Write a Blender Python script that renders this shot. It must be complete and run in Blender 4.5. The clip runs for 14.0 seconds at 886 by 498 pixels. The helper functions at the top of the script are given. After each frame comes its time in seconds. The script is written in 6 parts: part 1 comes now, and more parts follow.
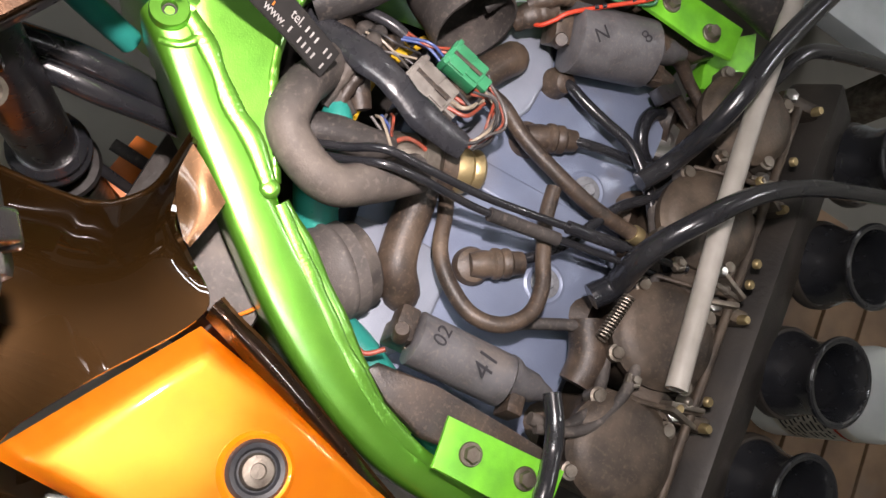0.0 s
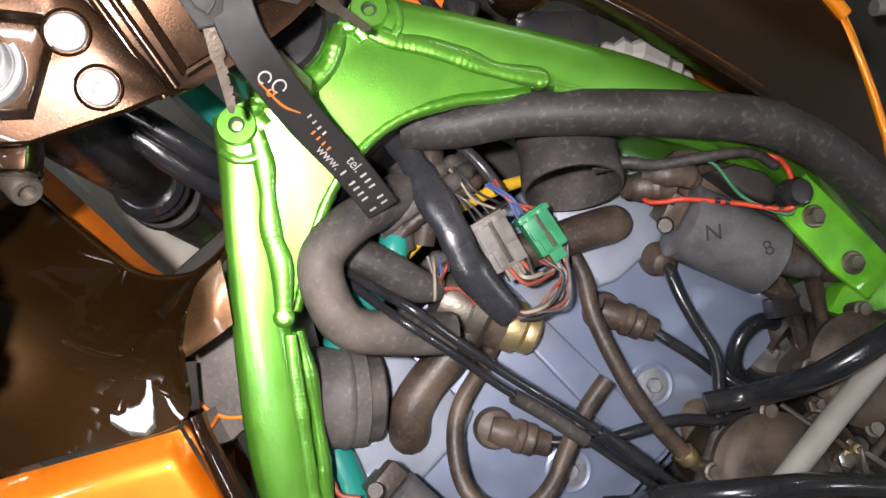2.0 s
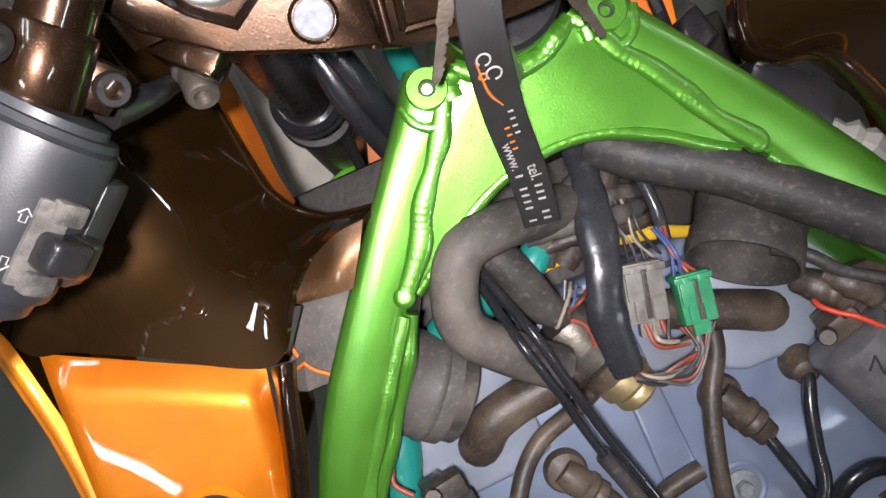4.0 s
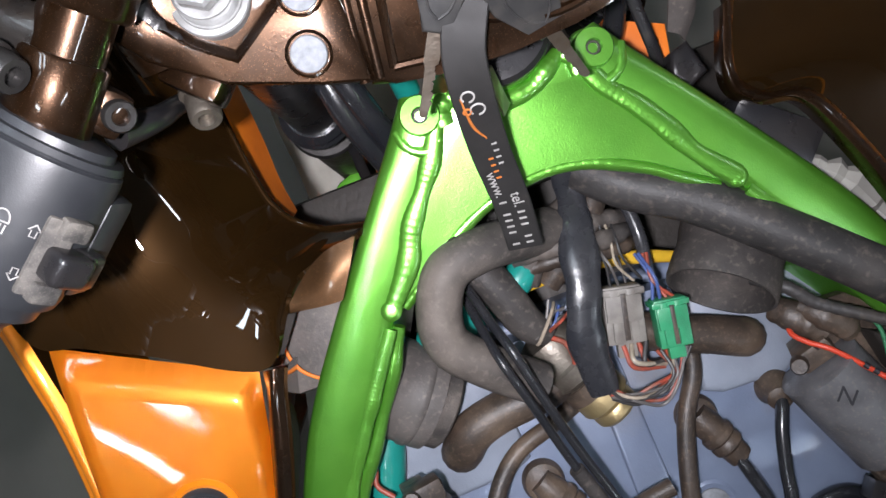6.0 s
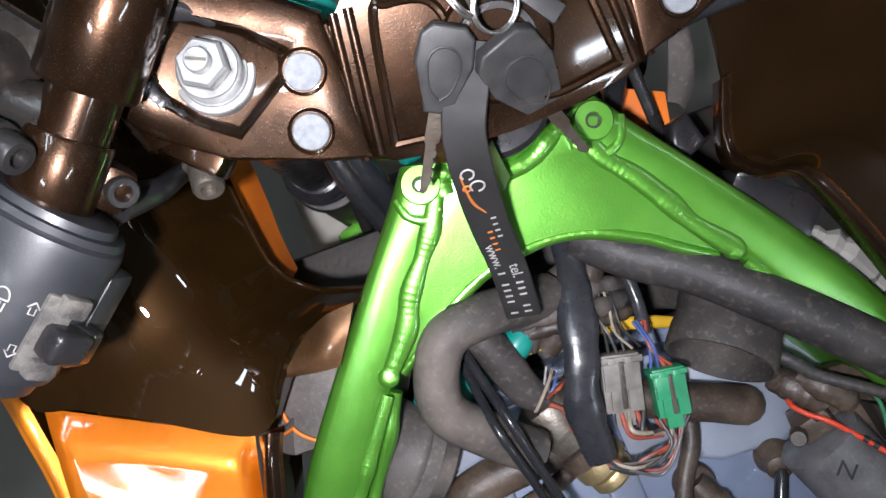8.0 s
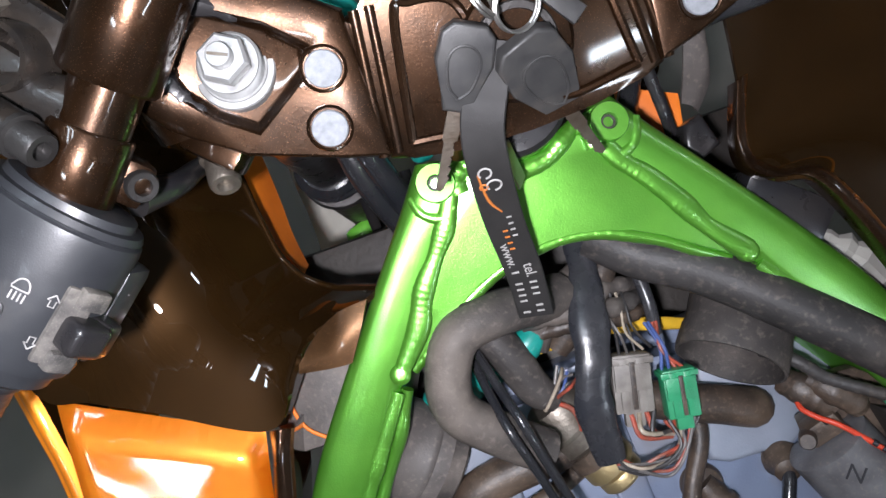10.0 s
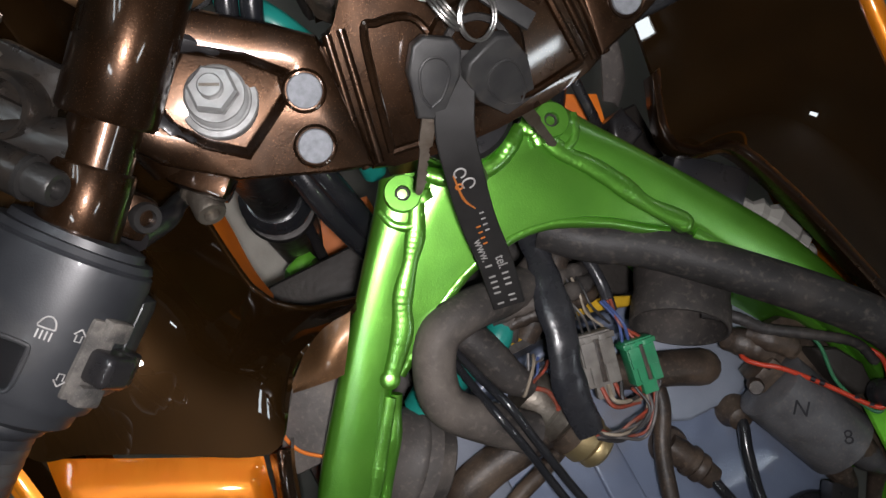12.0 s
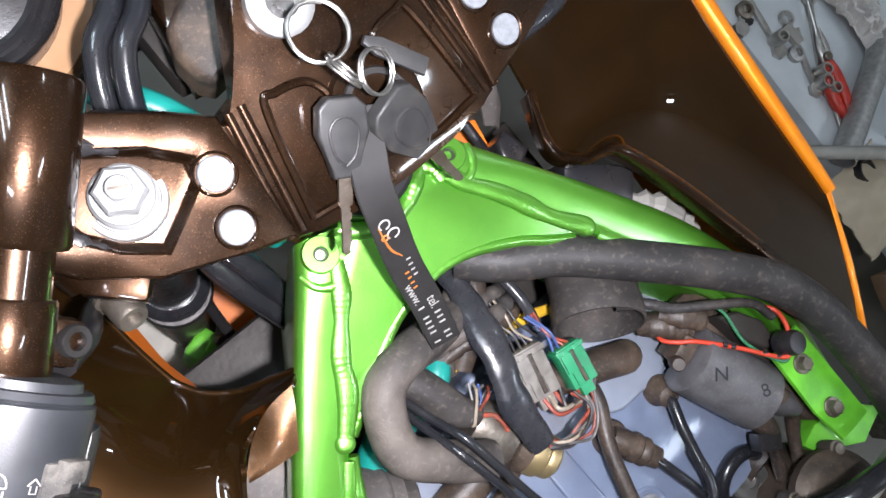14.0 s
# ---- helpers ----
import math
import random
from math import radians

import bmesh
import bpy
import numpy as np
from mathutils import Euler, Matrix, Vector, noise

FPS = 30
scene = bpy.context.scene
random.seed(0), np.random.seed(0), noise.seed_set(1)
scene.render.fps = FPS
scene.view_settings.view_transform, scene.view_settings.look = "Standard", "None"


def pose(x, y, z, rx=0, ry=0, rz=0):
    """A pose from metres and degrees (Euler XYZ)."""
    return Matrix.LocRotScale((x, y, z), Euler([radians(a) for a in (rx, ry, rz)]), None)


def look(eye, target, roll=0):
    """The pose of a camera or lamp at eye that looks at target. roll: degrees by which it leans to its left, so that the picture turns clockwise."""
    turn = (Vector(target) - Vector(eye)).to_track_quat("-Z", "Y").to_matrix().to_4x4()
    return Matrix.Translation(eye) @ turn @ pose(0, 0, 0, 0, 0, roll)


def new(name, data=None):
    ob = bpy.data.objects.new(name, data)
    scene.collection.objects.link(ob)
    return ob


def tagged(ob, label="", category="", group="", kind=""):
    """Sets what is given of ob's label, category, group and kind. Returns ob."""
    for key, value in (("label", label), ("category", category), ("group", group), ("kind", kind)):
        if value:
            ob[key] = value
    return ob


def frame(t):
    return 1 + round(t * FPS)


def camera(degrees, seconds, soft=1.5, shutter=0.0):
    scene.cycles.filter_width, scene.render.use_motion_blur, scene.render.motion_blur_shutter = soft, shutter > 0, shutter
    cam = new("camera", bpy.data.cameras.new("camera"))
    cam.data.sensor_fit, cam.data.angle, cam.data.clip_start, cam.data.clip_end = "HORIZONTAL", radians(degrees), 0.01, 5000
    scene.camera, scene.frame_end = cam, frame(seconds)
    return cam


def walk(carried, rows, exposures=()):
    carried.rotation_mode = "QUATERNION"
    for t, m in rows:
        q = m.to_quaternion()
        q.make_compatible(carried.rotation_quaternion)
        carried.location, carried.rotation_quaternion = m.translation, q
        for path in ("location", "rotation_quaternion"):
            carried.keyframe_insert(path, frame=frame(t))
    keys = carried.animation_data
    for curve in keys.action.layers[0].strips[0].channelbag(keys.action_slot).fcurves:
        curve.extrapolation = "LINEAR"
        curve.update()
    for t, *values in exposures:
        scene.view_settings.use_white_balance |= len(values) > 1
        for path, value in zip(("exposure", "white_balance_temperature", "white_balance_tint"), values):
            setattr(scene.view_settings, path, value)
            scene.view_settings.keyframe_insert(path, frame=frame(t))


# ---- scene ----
cam = camera(60.88, 14.0)
PATH = [
    (0.0, -0.2191, -0.1095, 1.3658, 9.74, -18.26, -63.26),
    (0.2, -0.1968, -0.0761, 1.3552, 6.09, -18.9, -58.86),
    (0.5, -0.175, -0.0898, 1.3561, 5.72, -14.84, -52.38),
    (1.0, -0.0776, -0.1257, 1.3757, 4.97, -9.41, -47.3),
    (1.5, -0.0647, -0.1272, 1.378, 4.75, -5.87, -42.55),
    (2.0, -0.0705, -0.1211, 1.3722, 4.6, -6.24, -43.73),
    (2.5, -0.0761, -0.1088, 1.36, 2.66, -5.13, -39.4),
    (3.0, -0.0863, -0.0905, 1.3521, 0.92, -2.77, -31.74),
    (3.5, -0.0845, -0.0749, 1.3347, -0.33, -1.76, -26.25),
    (6.0, -0.0577, -0.0641, 1.3587, -1.31, 0.51, -21.38),
    (6.5, -0.056, -0.0557, 1.3561, 0.03, 0.08, -21.2),
    (7.0, -0.0524, -0.0504, 1.359, 0.49, 0.44, -21.1),
    (7.5, -0.0483, -0.0471, 1.36, 1.06, 0.69, -20.75),
    (10.0, -0.0553, -0.0435, 1.3608, 0.97, 0.75, -19.59),
    (10.5, -0.061, -0.0388, 1.364, 1.52, 0.68, -19.82),
    (11.0, -0.068, -0.0407, 1.3658, 1.65, 0.7, -19.91),
    (11.5, -0.0807, -0.0435, 1.3797, 2.63, -1.46, -22.63),
    (12.0, -0.1058, -0.0449, 1.3847, 4.39, -6.92, -27.42),
    (12.5, -0.1261, -0.0655, 1.3921, 6.1, -11.35, -32.91),
    (13.0, -0.171, -0.055, 1.4, 8.79, -15.78, -39.68),
    (13.5, -0.202, -0.021, 1.383, 10.72, -18.12, -44.65),
    (14.0, -0.13, -0.016, 1.379, 9.02, -16.05, -40.58),
]
EXPOSURES = [(0.0, 0.86, 7200, 18), (0.5, 0.27, 8000, 20), (1.0, 0.3, 7200, 16), (1.5, 0.42, 6900, 14), (2.0, 0.58, 6800, 13), (3.5, 0.46, 6600, 12), (7.5, 0.3, 6150, 11), (10.0, 0.32, 6150, 11), (10.5, 0.10, 6300, 10), (11.0, -0.6, 6500, 10), (11.5, -1.0, 6600, 10), (12.0, -0.75, 6600, 10), (12.5, 0.02, 6450, 11), (13.0, 0.5, 6400, 11), (13.5, 0.85, 6300, 11), (14.0, 0.95, 6200, 12)]
walk(cam, [(t, pose(*p)) for t, *p in PATH], EXPOSURES)

# ---- world, lamps ----
world = bpy.data.worlds.new("world")
scene.world = world
world.use_nodes = True
world.node_tree.nodes["Background"].inputs["Color"].default_value = (0.55, 0.62, 0.7, 1)
world.node_tree.nodes["Background"].inputs["Strength"].default_value = 0.02

# the filmer's torch beside the lens
torch = new("torch_light", bpy.data.lights.new("torch_light", "SPOT"))
torch.data.energy = 16.5
torch.data.spot_size = radians(120)
torch.data.spot_blend = 1.0
torch.data.shadow_soft_size = 0.012
torch.data.color = (1.0, 0.96, 0.99)
torch.matrix_world = look((-0.10, -0.066, 1.425), (-0.085, 0.02, 0.95))


# ---- materials ----
def mat(name, base, second=None, scale=60.0, rough=0.5, metal=0.0, coat=0.0, bump=0.15, fine=900.0, dust=0.0,
        dust_col=(0.17, 0.135, 0.105), flake=0.0, coat_rough=0.05, rough_var=0.12, spec=0.5, mix=0.5, coat_ior=1.5):
    m = bpy.data.materials.new(name)
    m.use_nodes = True
    nt = m.node_tree
    b = nt.nodes["Principled BSDF"]
    co = nt.nodes.new("ShaderNodeTexCoord")

    def noise_at(s, detail=4.0):
        n = nt.nodes.new("ShaderNodeTexNoise")
        n.inputs["Scale"].default_value = s
        n.inputs["Detail"].default_value = detail
        nt.links.new(co.outputs["Object"], n.inputs["Vector"])
        return n.outputs["Fac"]

    def ramp(src, lo, hi):
        r = nt.nodes.new("ShaderNodeMapRange")
        r.inputs["From Min"].default_value, r.inputs["From Max"].default_value = lo, hi
        nt.links.new(src, r.inputs["Value"])
        return r.outputs["Result"]

    def blend(fac, a, c):
        x = nt.nodes.new("ShaderNodeMix")
        x.data_type = "RGBA"
        nt.links.new(fac, x.inputs["Factor"])
        for sock, v in ((x.inputs[6], a), (x.inputs[7], c)):
            if isinstance(v, tuple):
                sock.default_value = (*v, 1)
            else:
                nt.links.new(v, sock)
        return x.outputs[2]

    second = second or tuple(c * 0.8 for c in base)
    col = blend(ramp(noise_at(scale), mix - 0.15, mix + 0.15), base, second)
    if dust:
        col = blend(ramp(noise_at(scale * 0.6, 8.0), 0.75 - 0.45 * dust, 1.0 - 0.35 * dust), col, dust_col)
    if dust > 0.4:
        # finer grime: dark oily spots, then specks of dry dust
        col = blend(ramp(noise_at(scale * 1.7, 8.0), 0.47, 0.95), col, tuple(c * 0.35 for c in second))
        col = blend(ramp(noise_at(scale * 11.0, 8.0), 0.54, 1.05), col, tuple(c * 1.2 for c in dust_col))
    if flake:
        v = nt.nodes.new("ShaderNodeTexVoronoi")
        v.inputs["Scale"].default_value = 3800.0
        nt.links.new(co.outputs["Object"], v.inputs["Vector"])
        sep = nt.nodes.new("ShaderNodeSeparateColor")
        nt.links.new(v.outputs["Color"], sep.inputs["Color"])
        col = blend(ramp(sep.outputs["Red"], 1.0 - flake, 1.0), col, tuple(min(1.0, c * 3.5 + 0.015) for c in base))
    nt.links.new(col, b.inputs["Base Color"])
    r = nt.nodes.new("ShaderNodeMapRange")
    r.inputs["To Min"].default_value, r.inputs["To Max"].default_value = max(0.02, rough - rough_var), min(1.0, rough + rough_var)
    nt.links.new(noise_at(scale * 2.3, 6.0), r.inputs["Value"])
    nt.links.new(r.outputs["Result"], b.inputs["Roughness"])
    b.inputs["Metallic"].default_value = metal
    b.inputs["Coat Weight"].default_value = coat
    b.inputs["Coat Roughness"].default_value = coat_rough
    b.inputs["Coat IOR"].default_value = coat_ior
    b.inputs["Specular IOR Level"].default_value = spec
    if bump:
        bp = nt.nodes.new("ShaderNodeBump")
        bp.inputs["Strength"].default_value = bump
        bp.inputs["Distance"].default_value = 0.0006
        nt.links.new(noise_at(fine, 3.0), bp.inputs["Height"])
        nt.links.new(bp.outputs["Normal"], b.inputs["Normal"])
    return m


def glow(name, col, strength):
    m = bpy.data.materials.new(name)
    m.use_nodes = True
    b = m.node_tree.nodes["Principled BSDF"]
    b.inputs["Base Color"].default_value = (*col, 1)
    b.inputs["Emission Color"].default_value = (*col, 1)
    b.inputs["Emission Strength"].default_value = strength
    return m


GREEN = mat("green_metallic_paint", (0.165, 0.50, 0.045), (0.13, 0.43, 0.034), 35, 0.34, 0.8, 1.0, 0.25, 1000, rough_var=0.05, coat_rough=0.23, coat_ior=1.9)
GREEN_PLATE = mat("green_bracket_paint", (0.17, 0.60, 0.035), (0.10, 0.38, 0.025), 45, 0.42, 0.2, 0.3, 0.2, 900, dust=0.25)
BROWN = mat("bronze_brown_paint", (0.036, 0.0160, 0.0062), (0.020, 0.0098, 0.0044), 40, 0.29, 0.8, 0.8, 0.09, 900, flake=0.05, rough_var=0.08, coat_rough=0.07, dust=0.12, dust_col=(0.06, 0.045, 0.035))
GLOSS = mat("dark_brown_lacquer", (0.0200, 0.0092, 0.0024), (0.0150, 0.0070, 0.0018), 25, 0.42, 0.35, 1.0, 0.02, 200, flake=0.002, rough_var=0.03, spec=0.02, coat_rough=0.012)
ORANGE = mat("orange_pearl_paint", (1.0, 0.315, 0.007), (0.97, 0.27, 0.005), 30, 0.42, 0.42, 1.0, 0.11, 75, rough_var=0.05, coat_rough=0.05, coat_ior=1.6)
ORANGE_DULL = mat("orange_inner_plastic", (0.80, 0.20, 0.012), (0.65, 0.15, 0.01), 30, 0.5, 0.0, 0.1, 0.1, dust=0.15)
COVER = mat("blue_grey_engine_paint", (0.175, 0.210, 0.292), (0.148, 0.180, 0.260), 28, 0.38, 0.2, 0.25, 0.25, 700, dust=0.36, dust_col=(0.19, 0.175, 0.165), coat_rough=0.12)
COVER_LIGHT = mat("light_grey_engine_paint", (0.235, 0.26, 0.315), (0.20, 0.225, 0.275), 30, 0.4, 0.2, 0.15, 0.25, 700, dust=0.25, dust_col=(0.26, 0.23, 0.2))
RUBBER = mat("dusty_black_rubber", (0.066, 0.058, 0.053), (0.030, 0.027, 0.026), 24, 0.60, 0, 0, 0.45, 700, dust=0.55, dust_col=(0.158, 0.132, 0.112), spec=0.3)
RUBBER_DARK = mat("dark_worn_rubber", (0.040, 0.037, 0.036), (0.024, 0.0225, 0.022), 20, 0.52, 0, 0, 0.4, 700, dust=0.42, dust_col=(0.135, 0.110, 0.092), spec=0.35)
RUBBER_GREY = mat("pale_dusty_rubber", (0.112, 0.098, 0.090), (0.070, 0.062, 0.058), 26, 0.58, 0, 0, 0.35, 600, dust=0.5, dust_col=(0.185, 0.155, 0.130), spec=0.35)
RUBBER_CLEAN = mat("shiny_black_hose", (0.012, 0.013, 0.016), (0.02, 0.02, 0.022), 40, 0.24, 0, 0.3, 0.1, 500, dust=0.05)
RUBBER_BROWN = mat("brown_dusty_rubber", (0.056, 0.038, 0.027), (0.022, 0.017, 0.014), 34, 0.48, 0, 0, 0.4, 700, dust=0.6, dust_col=(0.165, 0.117, 0.082))
BRONZE = mat("satin_bronze_paint", (0.098, 0.047, 0.018), (0.074, 0.036, 0.014), 50, 0.36, 0.75, 0.6, 0.1, 700, flake=0.03, rough_var=0.05, coat_rough=0.12)
PLASTIC = mat("black_switch_plastic", (0.026, 0.0275, 0.031), (0.017, 0.018, 0.021), 34, 0.42, 0, 0.05, 0.10, 1500, dust=0.36, dust_col=(0.082, 0.076, 0.070))
PLASTIC_DUSTY = mat("dust_caked_plastic", (0.12, 0.11, 0.10), (0.05, 0.047, 0.045), 120, 0.6, 0, 0, 0.3, 900, dust=0.5, dust_col=(0.20, 0.18, 0.155))
PERCH = mat("greasy_black_casting", (0.010, 0.009, 0.0085), (0.020, 0.016, 0.013), 90, 0.30, 0.0, 0.1, 0.3, 400, dust=0.30, dust_col=(0.065, 0.052, 0.042), spec=0.35)
PLASTIC_DARK = mat("black_gloss_plastic", (0.012, 0.012, 0.014), (0.02, 0.018, 0.018), 40, 0.3, 0, 0.2, 0.15, dust=0.1)
COIL = mat("grey_coil_plastic", (0.105, 0.103, 0.108), (0.080, 0.077, 0.080), 35, 0.42, 0, 0.1, 0.3, 700, dust=0.45, dust_col=(0.17, 0.14, 0.12))
STEEL = mat("bare_steel", (0.50, 0.49, 0.47), (0.40, 0.385, 0.36), 80, 0.34, 0.95, 0, 0.2, 900)
BLACK_STEEL = mat("blackened_steel", (0.075, 0.072, 0.07), (0.05, 0.046, 0.044), 70, 0.34, 0.75, 0, 0.25, 700, dust=0.25, dust_col=(0.14, 0.12, 0.1))
STEEL_PLUG = mat("brushed_steel_plug", (0.25, 0.26, 0.28), (0.18, 0.19, 0.205), 260, 0.66, 0.30, 0, 0.25, 1600, spec=0.25)
STEEL_DULL = mat("grimy_steel", (0.25, 0.225, 0.19), (0.15, 0.125, 0.10), 60, 0.46, 0.8, 0, 0.4, 600, dust=0.45, dust_col=(0.12, 0.092, 0.068))
ALLOY = mat("zinc_plated_alloy", (0.40, 0.40, 0.395), (0.30, 0.30, 0.295), 120, 0.46, 0.6, 0, 0.3, 500, dust=0.2, dust_col=(0.26, 0.25, 0.23))
BRASS = mat("dull_brass", (0.55, 0.43, 0.22), (0.45, 0.35, 0.19), 50, 0.42, 0.85, 0, 0.25, 600, dust=0.2)
CARB = mat("grimy_carburettor_cast", (0.085, 0.062, 0.045), (0.035, 0.027, 0.021), 36, 0.55, 0.3, 0, 0.35, 500, dust=0.6, dust_col=(0.125, 0.092, 0.064))
# engine grime; on the thread inserts its dark tone paints in shade
GRIME_AND_SHADE = mat("oily_grime_and_bore_shade", (0.035, 0.029, 0.024), (0.02, 0.017, 0.015), 18, 0.55, 0.2, 0, 0.6, 250, dust=0.4, dust_col=(0.075, 0.058, 0.044))
TEAL = mat("teal_silicone_hose", (0.012, 0.23, 0.19), (0.01, 0.19, 0.16), 30, 0.34, 0, 0.2, 0.15, 400, dust=0.12)
CONN_GREEN = mat("green_connector_plastic", (0.028, 0.25, 0.11), (0.02, 0.17, 0.075), 60, 0.36, 0, 0, 0.3, dust=0.4, dust_col=(0.07, 0.1, 0.07))
CONN_GREY = mat("grey_connector_plastic", (0.19, 0.175, 0.155), (0.14, 0.125, 0.11), 60, 0.5, 0, 0, 0.3, dust=0.5, dust_col=(0.12, 0.10, 0.085))
TAPE = mat("black_vinyl_tape", (0.018, 0.019, 0.023), (0.03, 0.03, 0.033), 50, 0.28, 0, 0.1, 0.3, 300, dust=0.12, dust_col=(0.1, 0.09, 0.085))
WIRE_RED = mat("red_wire", (0.34, 0.055, 0.03), (0.20, 0.05, 0.03), 120, 0.45, dust=0.45)
WIRE_SCARLET = mat("bright_red_wire", (0.55, 0.05, 0.02), None, 80, 0.45, dust=0.15)
TAN = mat("tan_plastic_surround", (0.40, 0.225, 0.11), (0.32, 0.18, 0.09), 30, 0.5, 0, 0.1, 0.1, 600, dust=0.15)
CLOTH = mat("beige_cloth", (0.42, 0.36, 0.27), (0.34, 0.28, 0.2), 12, 0.9, 0, 0, 0.5, 400, dust=0.2)
CASING = mat("pale_green_machine_paint", (0.34, 0.37, 0.33), (0.26, 0.28, 0.25), 14, 0.5, 0.1, 0, 0.2, 200, dust=0.3)
BAG = mat("pale_plastic_film", (0.55, 0.53, 0.50), (0.42, 0.40, 0.38), 30, 0.3, 0, 0, 0.3, 120)
WIRE_BLUE = mat("blue_wire", (0.05, 0.085, 0.24), None, 80, 0.45, dust=0.4)
WIRE_WHITE = mat("white_wire", (0.36, 0.30, 0.23), None, 80, 0.45, dust=0.45)
WIRE_GREEN = mat("green_wire", (0.03, 0.16, 0.07), None, 80, 0.45, dust=0.25)
WIRE_BLACK = mat("black_wire", (0.03, 0.028, 0.028), None, 80, 0.45, dust=0.35)
WIRE_GREY = mat("grey_wire", (0.11, 0.10, 0.095), None, 80, 0.45, dust=0.3)
YELLOW = mat("yellow_sleeve", (0.75, 0.45, 0.03), None, 80, 0.5, dust=0.2)
WHITE_ROD = mat("off_white_plastic_tube", (0.36, 0.335, 0.30), (0.28, 0.26, 0.23), 40, 0.5, dust=0.3)
WEBBING = mat("black_rubber_strap", (0.024, 0.0225, 0.022), (0.018, 0.017, 0.0165), 60, 0.6, 0, 0, 0.15, 1500, dust=0.2, dust_col=(0.07, 0.06, 0.05), spec=0.3)
INK = mat("grey_print_ink", (0.40, 0.385, 0.37), (0.27, 0.26, 0.25), 300, 0.6, bump=0)
INK_ORANGE = mat("orange_print_ink", (0.55, 0.17, 0.03), None, 200, 0.6, bump=0)
INK_BLACK = mat("black_marker_ink", (0.015, 0.014, 0.018), None, 200, 0.5, bump=0)
KEY_PLASTIC = mat("worn_key_plastic", (0.036, 0.035, 0.034), (0.024, 0.0235, 0.024), 90, 0.44, 0, 0, 0.12, 900, dust=0.38, dust_col=(0.075, 0.066, 0.058), spec=0.4)
KEY_STEEL = mat("rusty_key_steel", (0.23, 0.195, 0.16), (0.15, 0.115, 0.085), 90, 0.42, 0.8, 0, 0.4, 600)
CONCRETE = mat("stained_concrete", (0.21, 0.20, 0.175), (0.15, 0.143, 0.125), 3.0, 0.75, 0, 0, 0.5, 60, dust=0.3, dust_col=(0.11, 0.10, 0.08))
PLASTER = mat("dim_plaster", (0.55, 0.53, 0.48), (0.48, 0.46, 0.42), 2.0, 0.85, 0, 0, 0.3, 40)
SHEET = mat("grey_inner_sheet", (0.32, 0.31, 0.28), (0.24, 0.23, 0.21), 25, 0.6, 0, 0, 0.3, 300, dust=0.3)
PALE = mat("pale_plastic_sheet", (0.80, 0.77, 0.68), (0.64, 0.61, 0.53), 25, 0.6, 0, 0, 0.3, 300, dust=0.25)
BENCH = mat("pale_bench_top", (0.50, 0.535, 0.55), (0.36, 0.385, 0.40), 7, 0.6, 0, 0, 0.3, 120, dust=0.35)
INK_RED = mat("red_print_ink", (0.55, 0.05, 0.02), None, 200, 0.6, bump=0)
RED_GRIP = mat("red_tool_grip", (0.45, 0.03, 0.015), None, 60, 0.4)
WOOD = mat("worn_brown_wood", (0.20, 0.12, 0.065), (0.12, 0.07, 0.04), 14, 0.65, 0, 0, 0.4, 200, dust=0.3)
BOTTLE_WHITE = mat("white_bottle_plastic", (0.66, 0.68, 0.66), (0.58, 0.6, 0.6), 20, 0.4, dust=0.1)
BATTEN_GLOW = glow("batten_lamp_glow", (0.80, 0.92, 1.0), 26.0)
PANEL_GLOW = glow("panel_lamp_glow", (0.86, 0.94, 1.0), 40.0)


# ---- builders ----
def mesh_of(name, bm, material, sharp=38):
    bmesh.ops.recalc_face_normals(bm, faces=bm.faces)
    me = bpy.data.meshes.new(name)
    bm.to_mesh(me)
    bm.free()
    me.materials.append(material)
    me.shade_smooth()
    me.set_sharp_from_angle(angle=radians(sharp))
    return me


def thing(name, at, label, category, group="", kind=""):
    ob = new(name)
    ob.empty_display_size = 0.02
    ob.location = at
    return tagged(ob, label, category, group, kind)


def part(name, bm, material, parent, label="", sharp=38):
    """One mesh object, in world coordinates, under a thing or a part."""
    ob = new(name, mesh_of(name, bm, material, sharp))
    ob.parent = parent
    if parent.type == "EMPTY":
        ob.matrix_parent_inverse = Matrix.Translation(-Vector(parent.location))
    return tagged(ob, label) if label else ob


def solo(name, bm, material, label, category, group="", kind="", sharp=38):
    """A thing of one mesh."""
    return tagged(new(name, mesh_of(name, bm, material, sharp)), label, category, group, kind)


def spline(pts, per=8):
    """Catmull-Rom through the points."""
    p = [Vector(q) for q in pts]
    p = [2 * p[0] - p[1]] + p + [2 * p[-1] - p[-2]]
    out = []
    for i in range(1, len(p) - 2):
        a, b, c, d = p[i - 1:i + 3]
        for k in range(per):
            t = k / per
            out.append(0.5 * (2 * b + (c - a) * t + (2 * a - 5 * b + 4 * c - d) * t * t + (3 * b - a - 3 * c + d) * t ** 3))
    out.append(p[-2])
    return out


def lerp_list(vals, f):
    x = f * (len(vals) - 1)
    i = min(int(x), len(vals) - 2)
    return vals[i] + (vals[i + 1] - vals[i]) * (x - i)


